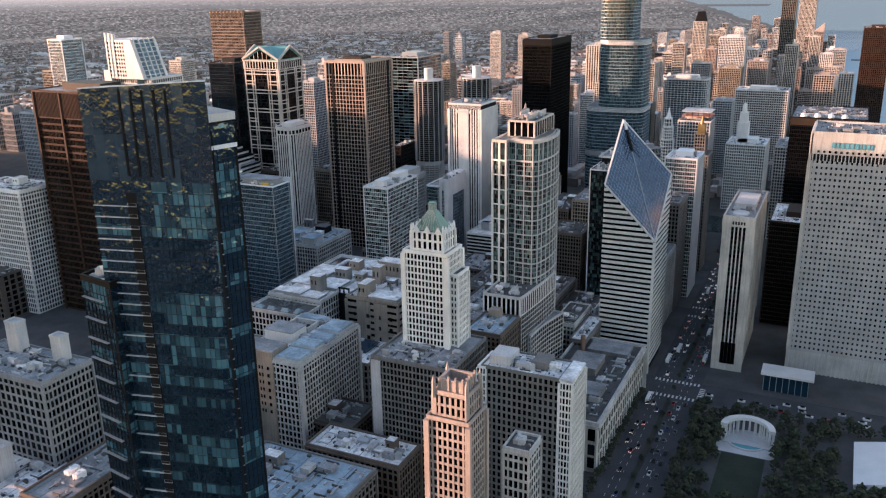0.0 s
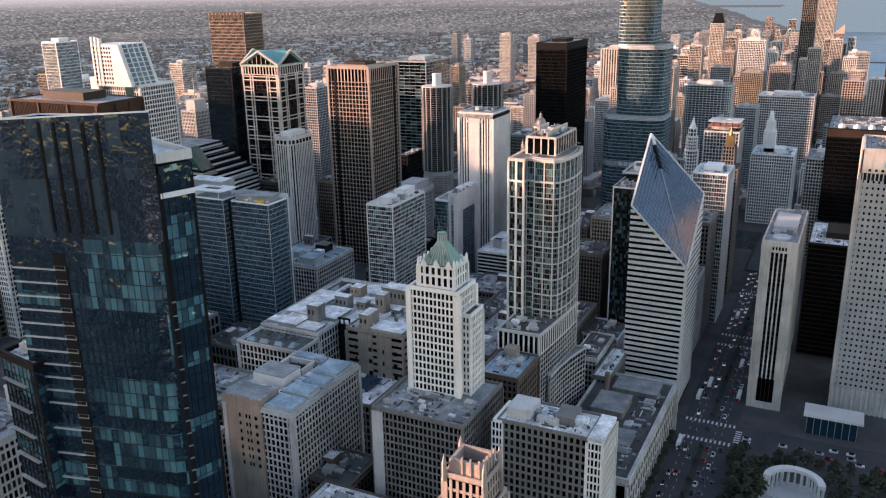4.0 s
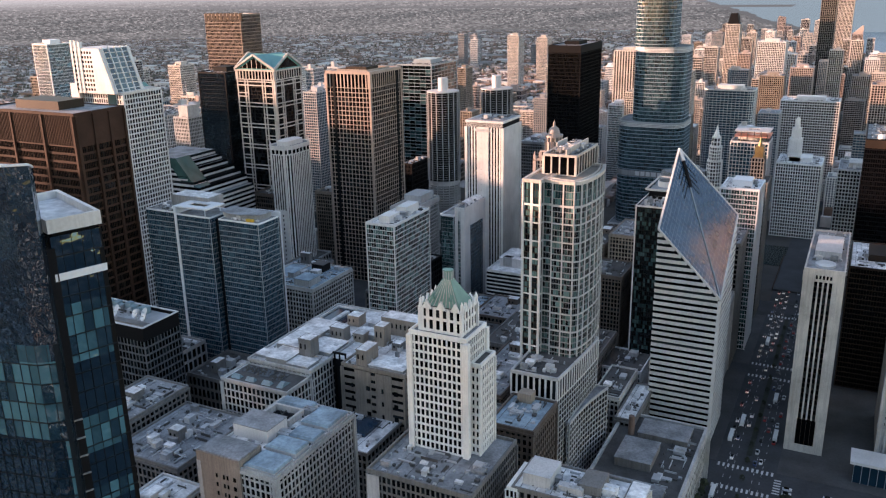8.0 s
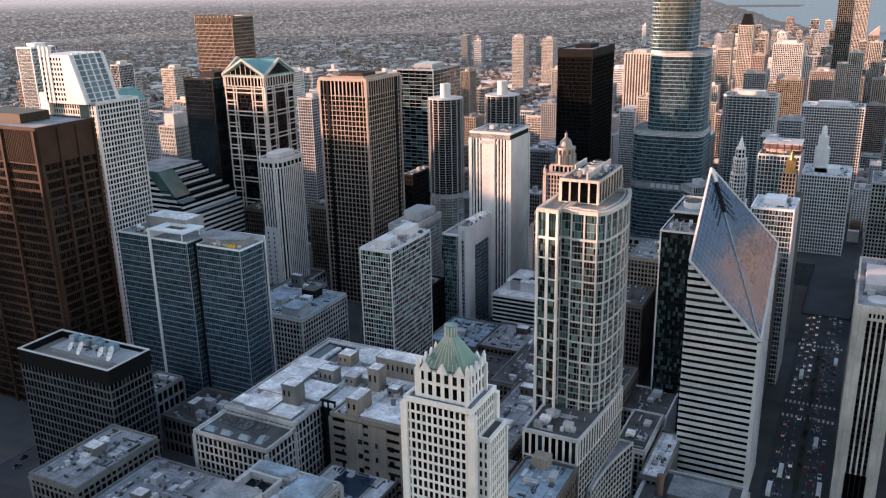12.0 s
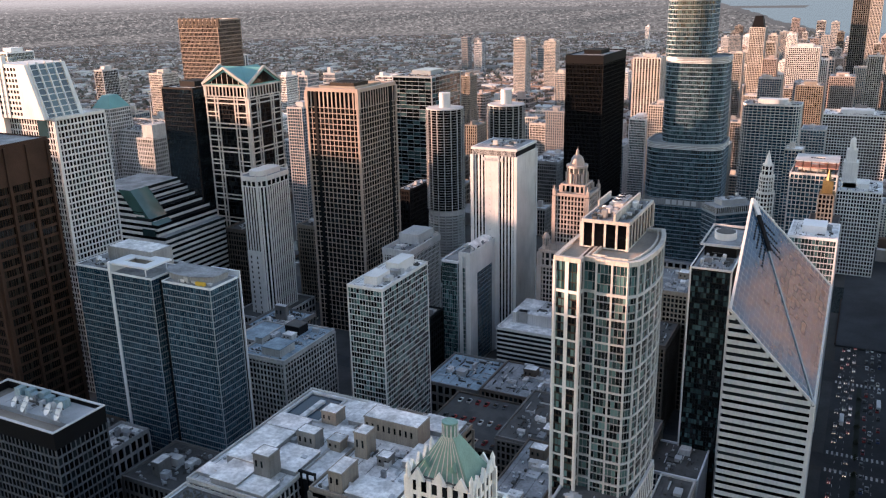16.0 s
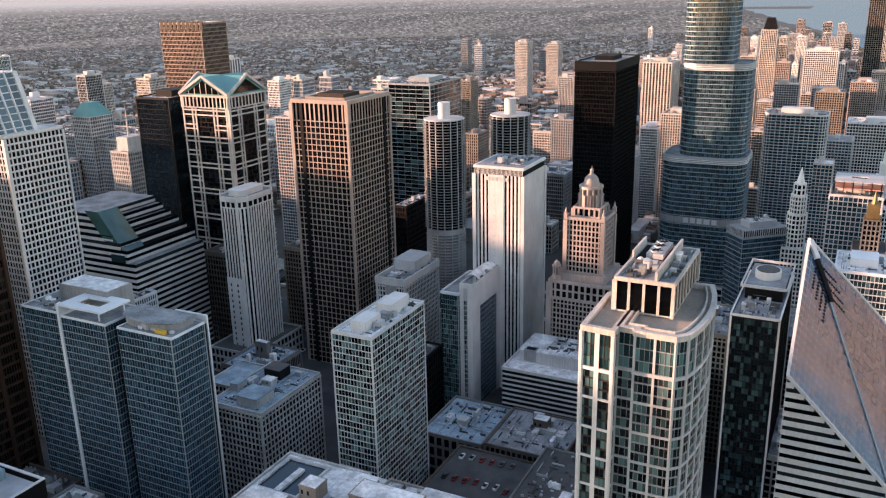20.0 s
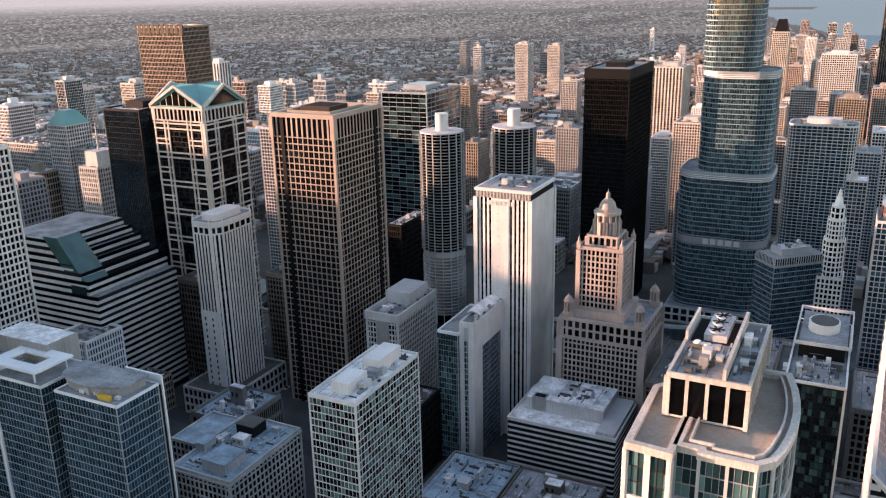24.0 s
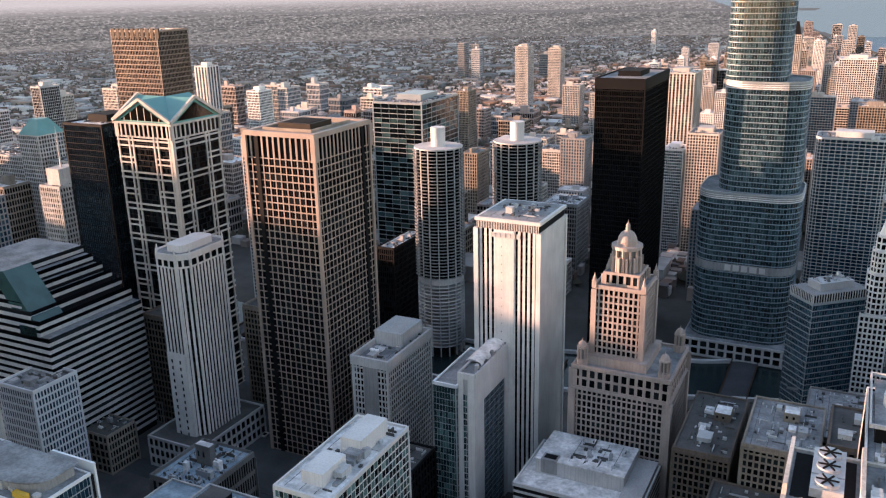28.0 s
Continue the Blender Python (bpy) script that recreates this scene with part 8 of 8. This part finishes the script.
for lane, way in ((638, 1), (643, 1), (649, -1)):
    x = 348
    while x < 480:
        if rnd.random() < 0.5:
            car(x, lane, -0.04, 0 if way > 0 else math.pi, rnd.choice((0, 0, 1, 2, 3, 5)), "driving on the cross street", False)
        x += rnd.uniform(8, 15)
for i in range(22):
    car(-108 + (i % 8) * 6, 508 + (i // 8) * 20 + rnd.uniform(-1, 1), 25.14, math.pi / 2 + rnd.uniform(-0.05, 0.05), rnd.choice((0, 1, 2, 3, 5)), "parked on the garage roof", False)
    RIDERS.append((CARS[-1], bpy.data.objects["rooftop_parking_garage"]))
for i in range(14):
    car(100 + rnd.uniform(-60, 60), 919 + rnd.choice((-6, -2, 2, 6)), -0.04, rnd.choice((0, math.pi)), rnd.choice((0, 1, 2, 5)), "driving on the river road", True)
for sx, way in ((162, 1), (168, -1), (28, 1), (37, -1), (-98, 1), (-103, -1)):
    y = 400 + rnd.uniform(0, 20)
    while y < 900:
        car(sx, y, -0.04, math.pi / 2 * way, rnd.choice((0, 1, 1, 2, 5, 3)), "in a shaded downtown street", False)
        y += rnd.uniform(14, 46)


def bus(x, y, turn):
    ob = thing("city_bus", "white city bus with dark windows on the avenue", "bus", at=(x, y, -0.04), group="buses")
    ob.rotation_euler[2] = turn
    part("body", Shape().box(-6, 6, -1.25, 1.25, 0.4, 3.0).box(-5, -1, -0.8, 0.8, 3.0, 3.25), DISH_WHITE, ob)
    for s in (-1, 1):
        part("window_strip", Shape().box(-5.6, 5.4, s * 1.27 - 0.02, s * 1.27 + 0.02, 1.5, 2.5), GLASS_BLACK, ob)
    for wx in (-4, 4):
        for wy in (-1.15, 1.15):
            w = part("wheel", WHEEL, None, ob, at=(wx, wy, 0.45))
            w.rotation_euler[0], w.scale = math.pi / 2, (1.4, 1.4, 1.4)


for x, y in ((311, 690), (315, 712), (336, 700), (331, 752), (311, 622), (315, 850), (336, 880)):
    bus(x, y, math.pi / 2)


# ---------------------------------------------------------------- the far city
def field(name, label, category, items, material):
    """Many far boxes in one mesh: x, y, half width, half depth, height, turn."""
    it = np.array(items)
    n = len(it)
    cx = np.array([-1, 1, 1, -1, -1, 1, 1, -1])
    cy = np.array([-1, -1, 1, 1, -1, -1, 1, 1])
    cz = np.array([0, 0, 0, 0, 1, 1, 1, 1])
    c, s = np.cos(it[:, 5])[:, None], np.sin(it[:, 5])[:, None]
    lx, ly = it[:, 2:3] * cx, it[:, 3:4] * cy
    v = np.stack([it[:, 0:1] + lx * c - ly * s, it[:, 1:2] + lx * s + ly * c, it[:, 4:5] * cz - 0.4 * (1 - cz)], -1).reshape(-1, 3)
    f = (np.array([(4, 5, 6, 7), (0, 1, 5, 4), (1, 2, 6, 5), (2, 3, 7, 6), (3, 0, 4, 7)])[None] + (np.arange(n) * 8)[:, None, None]).reshape(-1, 4)
    me = bpy.data.meshes.new(name)
    me.from_pydata(v.tolist(), [], f.tolist())
    me.materials.append(material)
    tagged(new(name, me), label, category, kind="stuff")


def island_material(name, colours, rough=0.9):
    m, n, l, b = node_mat(name)
    geo = n.new("ShaderNodeNewGeometry")
    r = n.new("ShaderNodeValToRGB")
    r.color_ramp.interpolation = "CONSTANT"
    e = r.color_ramp.elements
    while len(e) < len(colours):
        e.new(0.5)
    for i, c in enumerate(colours):
        e[i].position, e[i].color = i / len(colours), (*c, 1)
    l.new(geo.outputs["Random Per Island"], r.inputs[0])
    g = ramp(n, l, noise_at(n, l, 0.12, 3, geo.outputs["Position"]), (0.7,) * 3, (1, 1, 1))
    l.new(mix(n, l, r.outputs[0], g, 0.8), b.inputs["Base Color"])
    b.inputs["Roughness"].default_value = rough
    return m


HOUSES = island_material("house_roofs_and_walls", ((0.36, 0.28, 0.245), (0.24, 0.16, 0.13), (0.48, 0.385, 0.34), (0.17, 0.14, 0.13), (0.62, 0.54, 0.50), (0.32, 0.23, 0.19), (0.40, 0.345, 0.325), (0.78, 0.70, 0.66), (0.24, 0.14, 0.105)))
SHEDS = island_material("warehouse_roofs", ((0.62, 0.60, 0.57), (0.26, 0.25, 0.24), (0.38, 0.32, 0.28), (0.62, 0.60, 0.57), (0.23, 0.15, 0.115), (0.32, 0.31, 0.30)))


def on_land(x, y):
    p = true_place((x, y, 0))
    return p.x < shore_x(p.y) - 14


rnd = random.Random(31)
houses, sheds = [], []
taken = [(x0, x1, y0, y1) for (_, _, x0, x1, y0, y1, *_r) in FAR] + [(-985, -790, 872, 960), (-665, -606, 865, 910), (-159, -115, 900, 982), (-67, 12, 888, 968), (-310, -266, 1232, 1264)]


def free(x, y, m=14):
    return not any(x0 - m < x < x1 + m and y0 - m < y < y1 + m for x0, x1, y0, y1 in taken)


for i in range(64000):
    d = 900 + 4300 * rnd.random() ** 0.75
    b = radians(rnd.uniform(-62, 9))
    x, y = 300 + d * math.sin(b), 300 + d * math.cos(b)
    if y < 1190 or x > shore_x(y) - 30:
        continue
    x = round(x / 46) * 46 + rnd.choice((-15, 15)) + rnd.uniform(-3, 3)
    if x % 420 < 22 or y % 230 < 16:
        continue
    if rnd.random() < 0.05:
        sheds.append((x, y, rnd.uniform(8, 30), rnd.uniform(8, 22), rnd.uniform(6, 16), 0))
    else:
        houses.append((x, y, rnd.uniform(3, 6.5), rnd.uniform(3, 7), rnd.uniform(6, 13), 0))
field("house_field", "low houses and flats of the northern neighbourhoods", "houses", houses, HOUSES)
field("warehouse_field", "wide flat warehouse roofs among the houses", "warehouses", sheds, SHEDS)


def crowns(name, label, category, spots):
    """Far tree tops, each a small uneven clump."""
    tv, tf = [], []
    for x, y, r, h in spots:
        k = len(tv)
        tv += [(x + r, y, h * 0.4), (x, y + r, h * 0.45), (x - r, y, h * 0.35), (x, y - r, h * 0.4), (x + rnd.uniform(-1, 1), y, h), (x, y, 0)]
        tf += [(k, k + 1, k + 4), (k + 1, k + 2, k + 4), (k + 2, k + 3, k + 4), (k + 3, k, k + 4), (k + 1, k, k + 5), (k + 2, k + 1, k + 5), (k + 3, k + 2, k + 5), (k, k + 3, k + 5)]
    me = bpy.data.meshes.new(name)
    me.from_pydata(tv, [], tf)
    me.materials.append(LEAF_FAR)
    tagged(new(name, me), label, category, kind="stuff")


spots = []
for i in range(64000):
    d = 950 + 4250 * rnd.random() ** 0.8
    b = radians(rnd.uniform(-62, 9))
    x, y = 300 + d * math.sin(b), 300 + d * math.cos(b)
    if y < 1200 or x > shore_x(y) - 10 or x > -60 and y < 2150 and rnd.random() < 0.8:
        continue
    spots.append((x, y, rnd.uniform(3.5, 8.5), rnd.uniform(7, 15)))
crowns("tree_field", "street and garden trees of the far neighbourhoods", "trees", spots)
spots = []
for i in range(5200):
    y = rnd.uniform(2700, 5300)
    spots.append((shore_x(y) - 8 - rnd.random() ** 2 * 240, y, rnd.uniform(4, 9), rnd.uniform(7, 15)))
crowns("shore_woods", "dark wooded park along the lake shore", "woods", spots)

# towers of the near north side: many alike, each with its storeys
STYLES = ((CREAM, GLASS_DARK), (TERRACOTTA_WARM, GLASS_DARK), (WHITE_TERRA, GLASS_BLUE), (TAN_BRICK, GLASS_DARK), (PALE_CONC, GLASS_BLUE), (CREAM, GLASS_BLUE), (GREY_CONC, GLASS_BLUE), (WHITE_STONE, GLASS_DARK))
LABELS = ("cream", "buff terracotta", "white", "tan brick", "pale concrete", "cream stone", "grey concrete", "white stone")
rnd = random.Random(12)
made = 0
tries = 0
while made < 185 and tries < 9000:
    tries += 1
    y = 960 + 1900 * rnd.random() ** 1.5
    x = rnd.uniform(-420, 290)
    if rnd.random() > (0.25 + 0.75 * (x + 420) / 710) or not on_land(x + 30, y) or not free(x, y, 24):
        continue
    near = min(1.0, (y - 900) / 500)
    if 96 < x < 160:
        continue
    h = rnd.choice((25, 35, 45, 60, 75, 95, 115, 135)) * rnd.uniform(0.8, 1.15) * (0.5 + 0.7 * max(0, (x + 420) / 710))
    w, d = rnd.uniform(16, 34), rnd.uniform(16, 34)
    k = rnd.randrange(8)
    taken.append((x - w / 2, x + w / 2, y - d / 2, y + d / 2))
    far_block("apartment_tower" if h > 50 else "apartment_block", LABELS[k] + " apartment building with rows of windows and a flat roof", x - w / 2, x + w / 2, y - d / 2, y + d / 2, h, *STYLES[k], pier=rnd.choice((0.6, 1.2, 1.7)), band=rnd.choice((0.9, 1.3, 1.6)), roof=rnd.choice((ROOF_GREY, ROOF_PALE)), seed=made)
    made += 1
rnd = random.Random(131)
made = tries = 0
while made < 44 and tries < 5000:
    tries += 1
    x, y = rnd.uniform(-90, 285), rnd.uniform(1060, 2350)
    if not on_land(x + 30, y) or not free(x, y, 20) or 96 < x < 160:
        continue
    w, d, k = rnd.uniform(16, 30), rnd.uniform(16, 30), rnd.choice((0, 1, 2, 7, 5))
    taken.append((x - w / 2, x + w / 2, y - d / 2, y + d / 2))
    far_block("apartment_tower", LABELS[k] + " high apartment tower near the lake shore", x - w / 2, x + w / 2, y - d / 2, y + d / 2, rnd.uniform(75, 165), *STYLES[k], pier=rnd.choice((0.6, 1.2, 1.6)), band=rnd.choice((0.8, 1.2)), roof=rnd.choice((ROOF_GREY, ROOF_PALE)), seed=2100 + made)
    made += 1
rnd = random.Random(44)
made = 0
while made < 46:
    x, y = rnd.uniform(-1500, -560), rnd.uniform(400, 860)
    if 725 < y < 825 or not free(x, y, 26) or (x > -620 and y < 520):
        continue
    h = rnd.choice((22, 30, 40, 55, 70, 85)) * rnd.uniform(0.8, 1.2)
    w, dd = rnd.uniform(24, 50), rnd.uniform(24, 44)
    k = rnd.randrange(8)
    taken.append((x - w / 2, x + w / 2, y - dd / 2, y + dd / 2))
    far_block("office_block", LABELS[k] + " office block west of the tall towers", x - w / 2, x + w / 2, y - dd / 2, y + dd / 2, h, *STYLES[k], floor=3.8, roof=rnd.choice((ROOF_GREY, ROOF_PALE)), seed=700 + made, category="office block")
    made += 1
for i, (x, y, w, d, h, k) in enumerate(((-1010, 2480, 22, 30, 62, 6), (-985, 2540, 26, 34, 55, 6), (-950, 2460, 26, 22, 50, 4), (-830, 2560, 14, 16, 52, 5), (-760, 2600, 40, 20, 34, 6), (-580, 3500, 16, 16, 55, 2), (-720, 1750, 60, 40, 24, 4), (-860, 1700, 46, 46, 40, 7), (-700, 1500, 40, 30, 30, 5), (-560, 1600, 30, 26, 36, 1), (-790, 1560, 30, 30, 44, 0), (-640, 1330, 30, 34, 38, 3), (-1160, 1000, 36, 40, 70, 7), (-1120, 900, 30, 26, 95, 3), (-420, 1180, 34, 30, 40, 2), (-560, 1150, 30, 36, 44, 3), (-480, 1020, 40, 34, 34, 5), (-700, 1050, 40, 40, 40, 1), (-780, 1180, 36, 36, 36, 2), (-600, 1010, 30, 40, 50, 4))):
    far_block("apartment_block", LABELS[k] + " block standing above the low neighbourhoods", x - w / 2, x + w / 2, y - d / 2, y + d / 2, h, *STYLES[k], roof=ROOF_PALE, seed=900 + i)

rnd = random.Random(90)
made = tries = 0
while made < 70 and tries < 6000:
    tries += 1
    x, y = rnd.uniform(-1150, -300), 880 + 900 * rnd.random() ** 1.3
    if not free(x, y, 24) or (815 < y < 835):
        continue
    w, dd, k = rnd.uniform(22, 52), rnd.uniform(20, 44), rnd.choice((0, 1, 3, 5, 3, 6, 4))
    taken.append((x - w / 2, x + w / 2, y - dd / 2, y + dd / 2))
    far_block("loft_building", LABELS[k] + " loft building of a few storeys", x - w / 2, x + w / 2, y - dd / 2, y + dd / 2, rnd.choice((14, 18, 22, 27, 34, 42)) * rnd.uniform(0.85, 1.15), *STYLES[k], floor=4, bay=4, roof=rnd.choice((ROOF_GREY, ROOF_PALE, ROOF_DARK)), seed=1500 + made, category="loft building")
    made += 1

# the streets behind the flight: seen only as reflections in the glass
rnd = random.Random(55)
made = 0
while made < 22:
    x, y = rnd.uniform(-420, 95), rnd.uniform(-420, 95)
    w, dd, h, k = rnd.uniform(30, 52), rnd.uniform(30, 52), rnd.choice((30, 45, 60, 80, 110, 150)) * rnd.uniform(0.85, 1.15), rnd.randrange(8)
    if not free(x, y, 32):
        continue
    taken.append((x - w / 2, x + w / 2, y - dd / 2, y + dd / 2))
    far_block("southern_office_block", LABELS[k] + " office block behind the flight, outside the view", x - w / 2, x + w / 2, y - dd / 2, y + dd / 2, h, *STYLES[k], floor=4, bay=4, seed=1800 + made, category="office block")
    made += 1

# high apartment towers along the lake shore, far off
rnd = random.Random(77)
for i in range(46):
    y = 2150 + 2300 * (i / 46) + rnd.uniform(-30, 30)
    x = shore_x(y) - 60 - 420 * rnd.random() ** 1.6
    w, d, k = rnd.uniform(18, 34), rnd.uniform(18, 34), rnd.choice((0, 1, 2, 3, 5, 7))
    SETTLED.add(far_block("lakeside_tower", LABELS[k] + " apartment tower near the far lake shore", x - w / 2, x + w / 2, y - d / 2, y + d / 2, rnd.uniform(38, 105), *STYLES[k], floor=6, bay=5, pier=rnd.choice((0.8, 1.8)), band=rnd.choice((1.2, 2.2)), roof=rnd.choice((ROOF_GREY, ROOF_PALE)), seed=3100 + i))

# the roofs south of the flight, mirrored in the tall glass tower
rnd = random.Random(12)
south = []
for i in range(420):
    x, y = 18 + 60 * rnd.randrange(-6, 12), 100 - 55 * rnd.randrange(0, 20)
    if 330 < x < 400:
        continue
    south.append((x + rnd.uniform(-14, 14), y + rnd.uniform(-14, 14), rnd.uniform(7, 20), rnd.uniform(7, 18), rnd.choice((18, 30, 45, 60, 80, 110)) * rnd.uniform(0.8, 1.2), 0))
field("southern_roof_field", "city blocks south of the flight, seen mirrored in glass", "city blocks", south, SHEDS)

# highway across the flat land
hw = Shape()
for a, b in (((-3300, 3100), (-2200, 2500)), ((-2200, 2500), (-1250, 1700)), ((-1250, 1700), (-1050, 1250)), ((-1700, 4600), (-1250, 1700)), ((-1000, 4700), (-900, 2500)), ((-900, 2500), (-914, 1723))):
    p, q = Vector(a), Vector(b)
    nrm = Vector((-(q - p).y, (q - p).x)).normalized() * 14
    hw.poly([(*(p - nrm), 0.3), (*(q - nrm), 0.3), (*(q + nrm), 0.3), (*(p + nrm), 0.3)])
tagged(new("highway", hw.mesh("highway", PALE_CONC)), "pale concrete highway crossing the flat city", "road", kind="structure")


# ---------------------------------------------------------------- the painted, glowing distance: flat land, lake and evening haze to the horizon
def distance_material():
    """The flat land and the lake beyond five kilometres, painted in perspective on a far upright glowing wall, fading
    into painted haze.
    """
    m, n, l, b = node_mat("painted_distance")
    eye = (300.0, 300.0, 274.0)

    def math_node(op, a, c=None):
        q = n.new("ShaderNodeMath")
        q.operation = op
        for i, v in enumerate((a, c)):
            if v is None:
                continue
            if isinstance(v, (int, float)):
                q.inputs[i].default_value = v
            else:
                l.new(v, q.inputs[i])
        return q.outputs[0]

    sep = n.new("ShaderNodeSeparateXYZ")
    l.new(n.new("ShaderNodeNewGeometry").outputs["Position"], sep.inputs[0])
    drop = math_node("MAXIMUM", math_node("SUBTRACT", eye[2], sep.outputs[2]), 12.0)
    far = math_node("DIVIDE", eye[2], drop)
    gx = math_node("ADD", math_node("MULTIPLY", math_node("SUBTRACT", sep.outputs[0], eye[0]), far), eye[0])
    gy = math_node("ADD", math_node("MULTIPLY", math_node("SUBTRACT", sep.outputs[1], eye[1]), far), eye[1])
    land = n.new("ShaderNodeCombineXYZ")
    l.new(gx, land.inputs[0])
    l.new(math_node("MULTIPLY", gy, 0.10), land.inputs[1])
    vec = land.outputs[0]
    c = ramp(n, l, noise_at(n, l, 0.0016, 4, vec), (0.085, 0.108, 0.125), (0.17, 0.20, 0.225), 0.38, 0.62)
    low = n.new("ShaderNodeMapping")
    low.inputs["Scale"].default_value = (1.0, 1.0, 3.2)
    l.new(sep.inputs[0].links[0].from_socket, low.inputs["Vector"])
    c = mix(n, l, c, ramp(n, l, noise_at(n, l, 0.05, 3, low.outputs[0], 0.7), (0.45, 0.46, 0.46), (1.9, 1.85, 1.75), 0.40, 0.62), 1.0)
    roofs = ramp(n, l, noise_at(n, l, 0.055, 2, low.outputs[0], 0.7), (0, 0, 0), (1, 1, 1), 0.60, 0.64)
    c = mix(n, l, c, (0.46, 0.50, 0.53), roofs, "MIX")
    # the lake east of the shore line, and the low spit in it
    wave = math_node("MULTIPLY", math_node("SUBTRACT", noise_at(n, l, 0.004, 3, vec), 0.5), 240.0)
    shore = math_node("ADD", math_node("ADD", gx, math_node("MULTIPLY", math_node("SUBTRACT", gy, 5290.0), 0.245)), wave)
    wet = math_node("GREATER_THAN", shore, 10.0)
    woods = math_node("GREATER_THAN", shore, -90.0)
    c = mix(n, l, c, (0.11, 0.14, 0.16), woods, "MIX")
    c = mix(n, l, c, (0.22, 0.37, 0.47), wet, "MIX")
    spit = math_node("MULTIPLY", math_node("MULTIPLY", math_node("GREATER_THAN", gy, 9000.0), math_node("LESS_THAN", gy, 9700.0)), math_node("LESS_THAN", gx, -330.0))
    c = mix(n, l, c, (0.13, 0.16, 0.18), spit, "MIX")
    # haze painted into the wall's colour, thicker with the distance
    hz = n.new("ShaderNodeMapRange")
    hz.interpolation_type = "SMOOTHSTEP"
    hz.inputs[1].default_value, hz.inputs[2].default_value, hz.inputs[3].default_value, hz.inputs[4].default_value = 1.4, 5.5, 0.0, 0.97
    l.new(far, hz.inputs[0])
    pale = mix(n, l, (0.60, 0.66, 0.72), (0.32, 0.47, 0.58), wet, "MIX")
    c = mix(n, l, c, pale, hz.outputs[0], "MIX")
    # the wall gives off its own colour
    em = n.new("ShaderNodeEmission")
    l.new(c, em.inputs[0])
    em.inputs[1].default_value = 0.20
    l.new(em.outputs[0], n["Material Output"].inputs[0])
    return m


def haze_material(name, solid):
    """Glowing see-through sheet that stands in for thin evening haze between the far neighbourhoods."""
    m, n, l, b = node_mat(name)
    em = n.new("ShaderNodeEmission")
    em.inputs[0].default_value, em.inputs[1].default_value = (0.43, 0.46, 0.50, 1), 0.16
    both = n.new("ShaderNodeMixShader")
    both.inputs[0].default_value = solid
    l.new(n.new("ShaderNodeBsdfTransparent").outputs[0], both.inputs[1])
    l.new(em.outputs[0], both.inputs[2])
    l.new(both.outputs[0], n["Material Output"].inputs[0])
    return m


# three glowing haze sheets in front of the painted wall
for dist, high, material in ((2700, 260, haze_material("haze_glow_sheet", 0.03)), (3400, 260, haze_material("haze_glow_sheet", 0.05)), (4100, 260, haze_material("haze_glow_sheet", 0.09)), (4780, 420, distance_material())):
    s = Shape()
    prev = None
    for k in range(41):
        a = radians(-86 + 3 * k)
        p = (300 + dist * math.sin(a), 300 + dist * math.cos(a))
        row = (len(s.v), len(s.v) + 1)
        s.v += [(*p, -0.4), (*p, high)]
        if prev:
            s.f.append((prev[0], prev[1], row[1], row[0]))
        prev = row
    tagged(new("backdrop", s.mesh("backdrop", material)), "glowing far sheet with evening haze, land and lake painted on the last", "backdrop", kind="structure")


# ---------------------------------------------------------------- from the plan sheet to true metres
# the remaining buildings above are drawn on a plan sheet; each is set by its near roof corner and stands upright there
TRUE_KINDS = ("backdrop", "ground", "lake_water", "breakwater", "house_field", "warehouse_field", "southern_roof_field", "tree_field", "shore_woods", "pavement", "lawn", "peristyle_monument", "white_event_tent", "glass_plaza_pavilion", "crosswalk_stripe", "car", "city_bus", "tree", "lane_marking", "road_bridge", "satellite_dish")
WIDE = ("water", "embankment", "highway")
for ob in [o for o in scene.objects if o.parent is None and o.type in ("MESH", "EMPTY")]:
    kind_name = ob.name.split(".")[0]
    if kind_name in TRUE_KINDS or kind_name == "road" or ob in SETTLED:
        continue
    if kind_name in WIDE:
        flat_to = np.array(((EAST.x, EAST.y, 0), (NORTH.x, NORTH.y, 0), (0, 0, 1)))
        co = np.empty(len(ob.data.vertices) * 3, dtype=np.float32)
        ob.data.vertices.foreach_get("co", co)
        ob.data.vertices.foreach_set("co", (co.reshape(-1, 3) @ flat_to + np.array((ORIGIN.x, ORIGIN.y, 0))).astype(np.float32).ravel())
        continue
    lo, hi = Vector((1e9, 1e9, 1e9)), Vector((-1e9, -1e9, -1e9))
    for part_ob in [ob, *ob.children]:
        if part_ob.type == "MESH" and len(part_ob.data.vertices):
            base = ob.location + part_ob.location if part_ob is not ob else ob.location
            for c in part_ob.bound_box:
                for i in range(3):
                    lo[i], hi[i] = min(lo[i], base[i] + c[i]), max(hi[i], base[i] + c[i])
    corner = Vector((hi.x if (lo.x + hi.x) / 2 < 60 else lo.x, lo.y, hi.z))
    put = true_place(corner)
    size = Vector((EAST.x, NORTH.y, put.z / corner.z))
    ob.location = Vector((size.x * (ob.location.x - corner.x) + put.x, size.y * (ob.location.y - corner.y) + put.y, size.z * ob.location.z))
    ob.scale = Vector([ob.scale[i] * size[i] for i in range(3)])
for ob, host in RIDERS:
    ob.location = host.matrix_basis @ ob.location
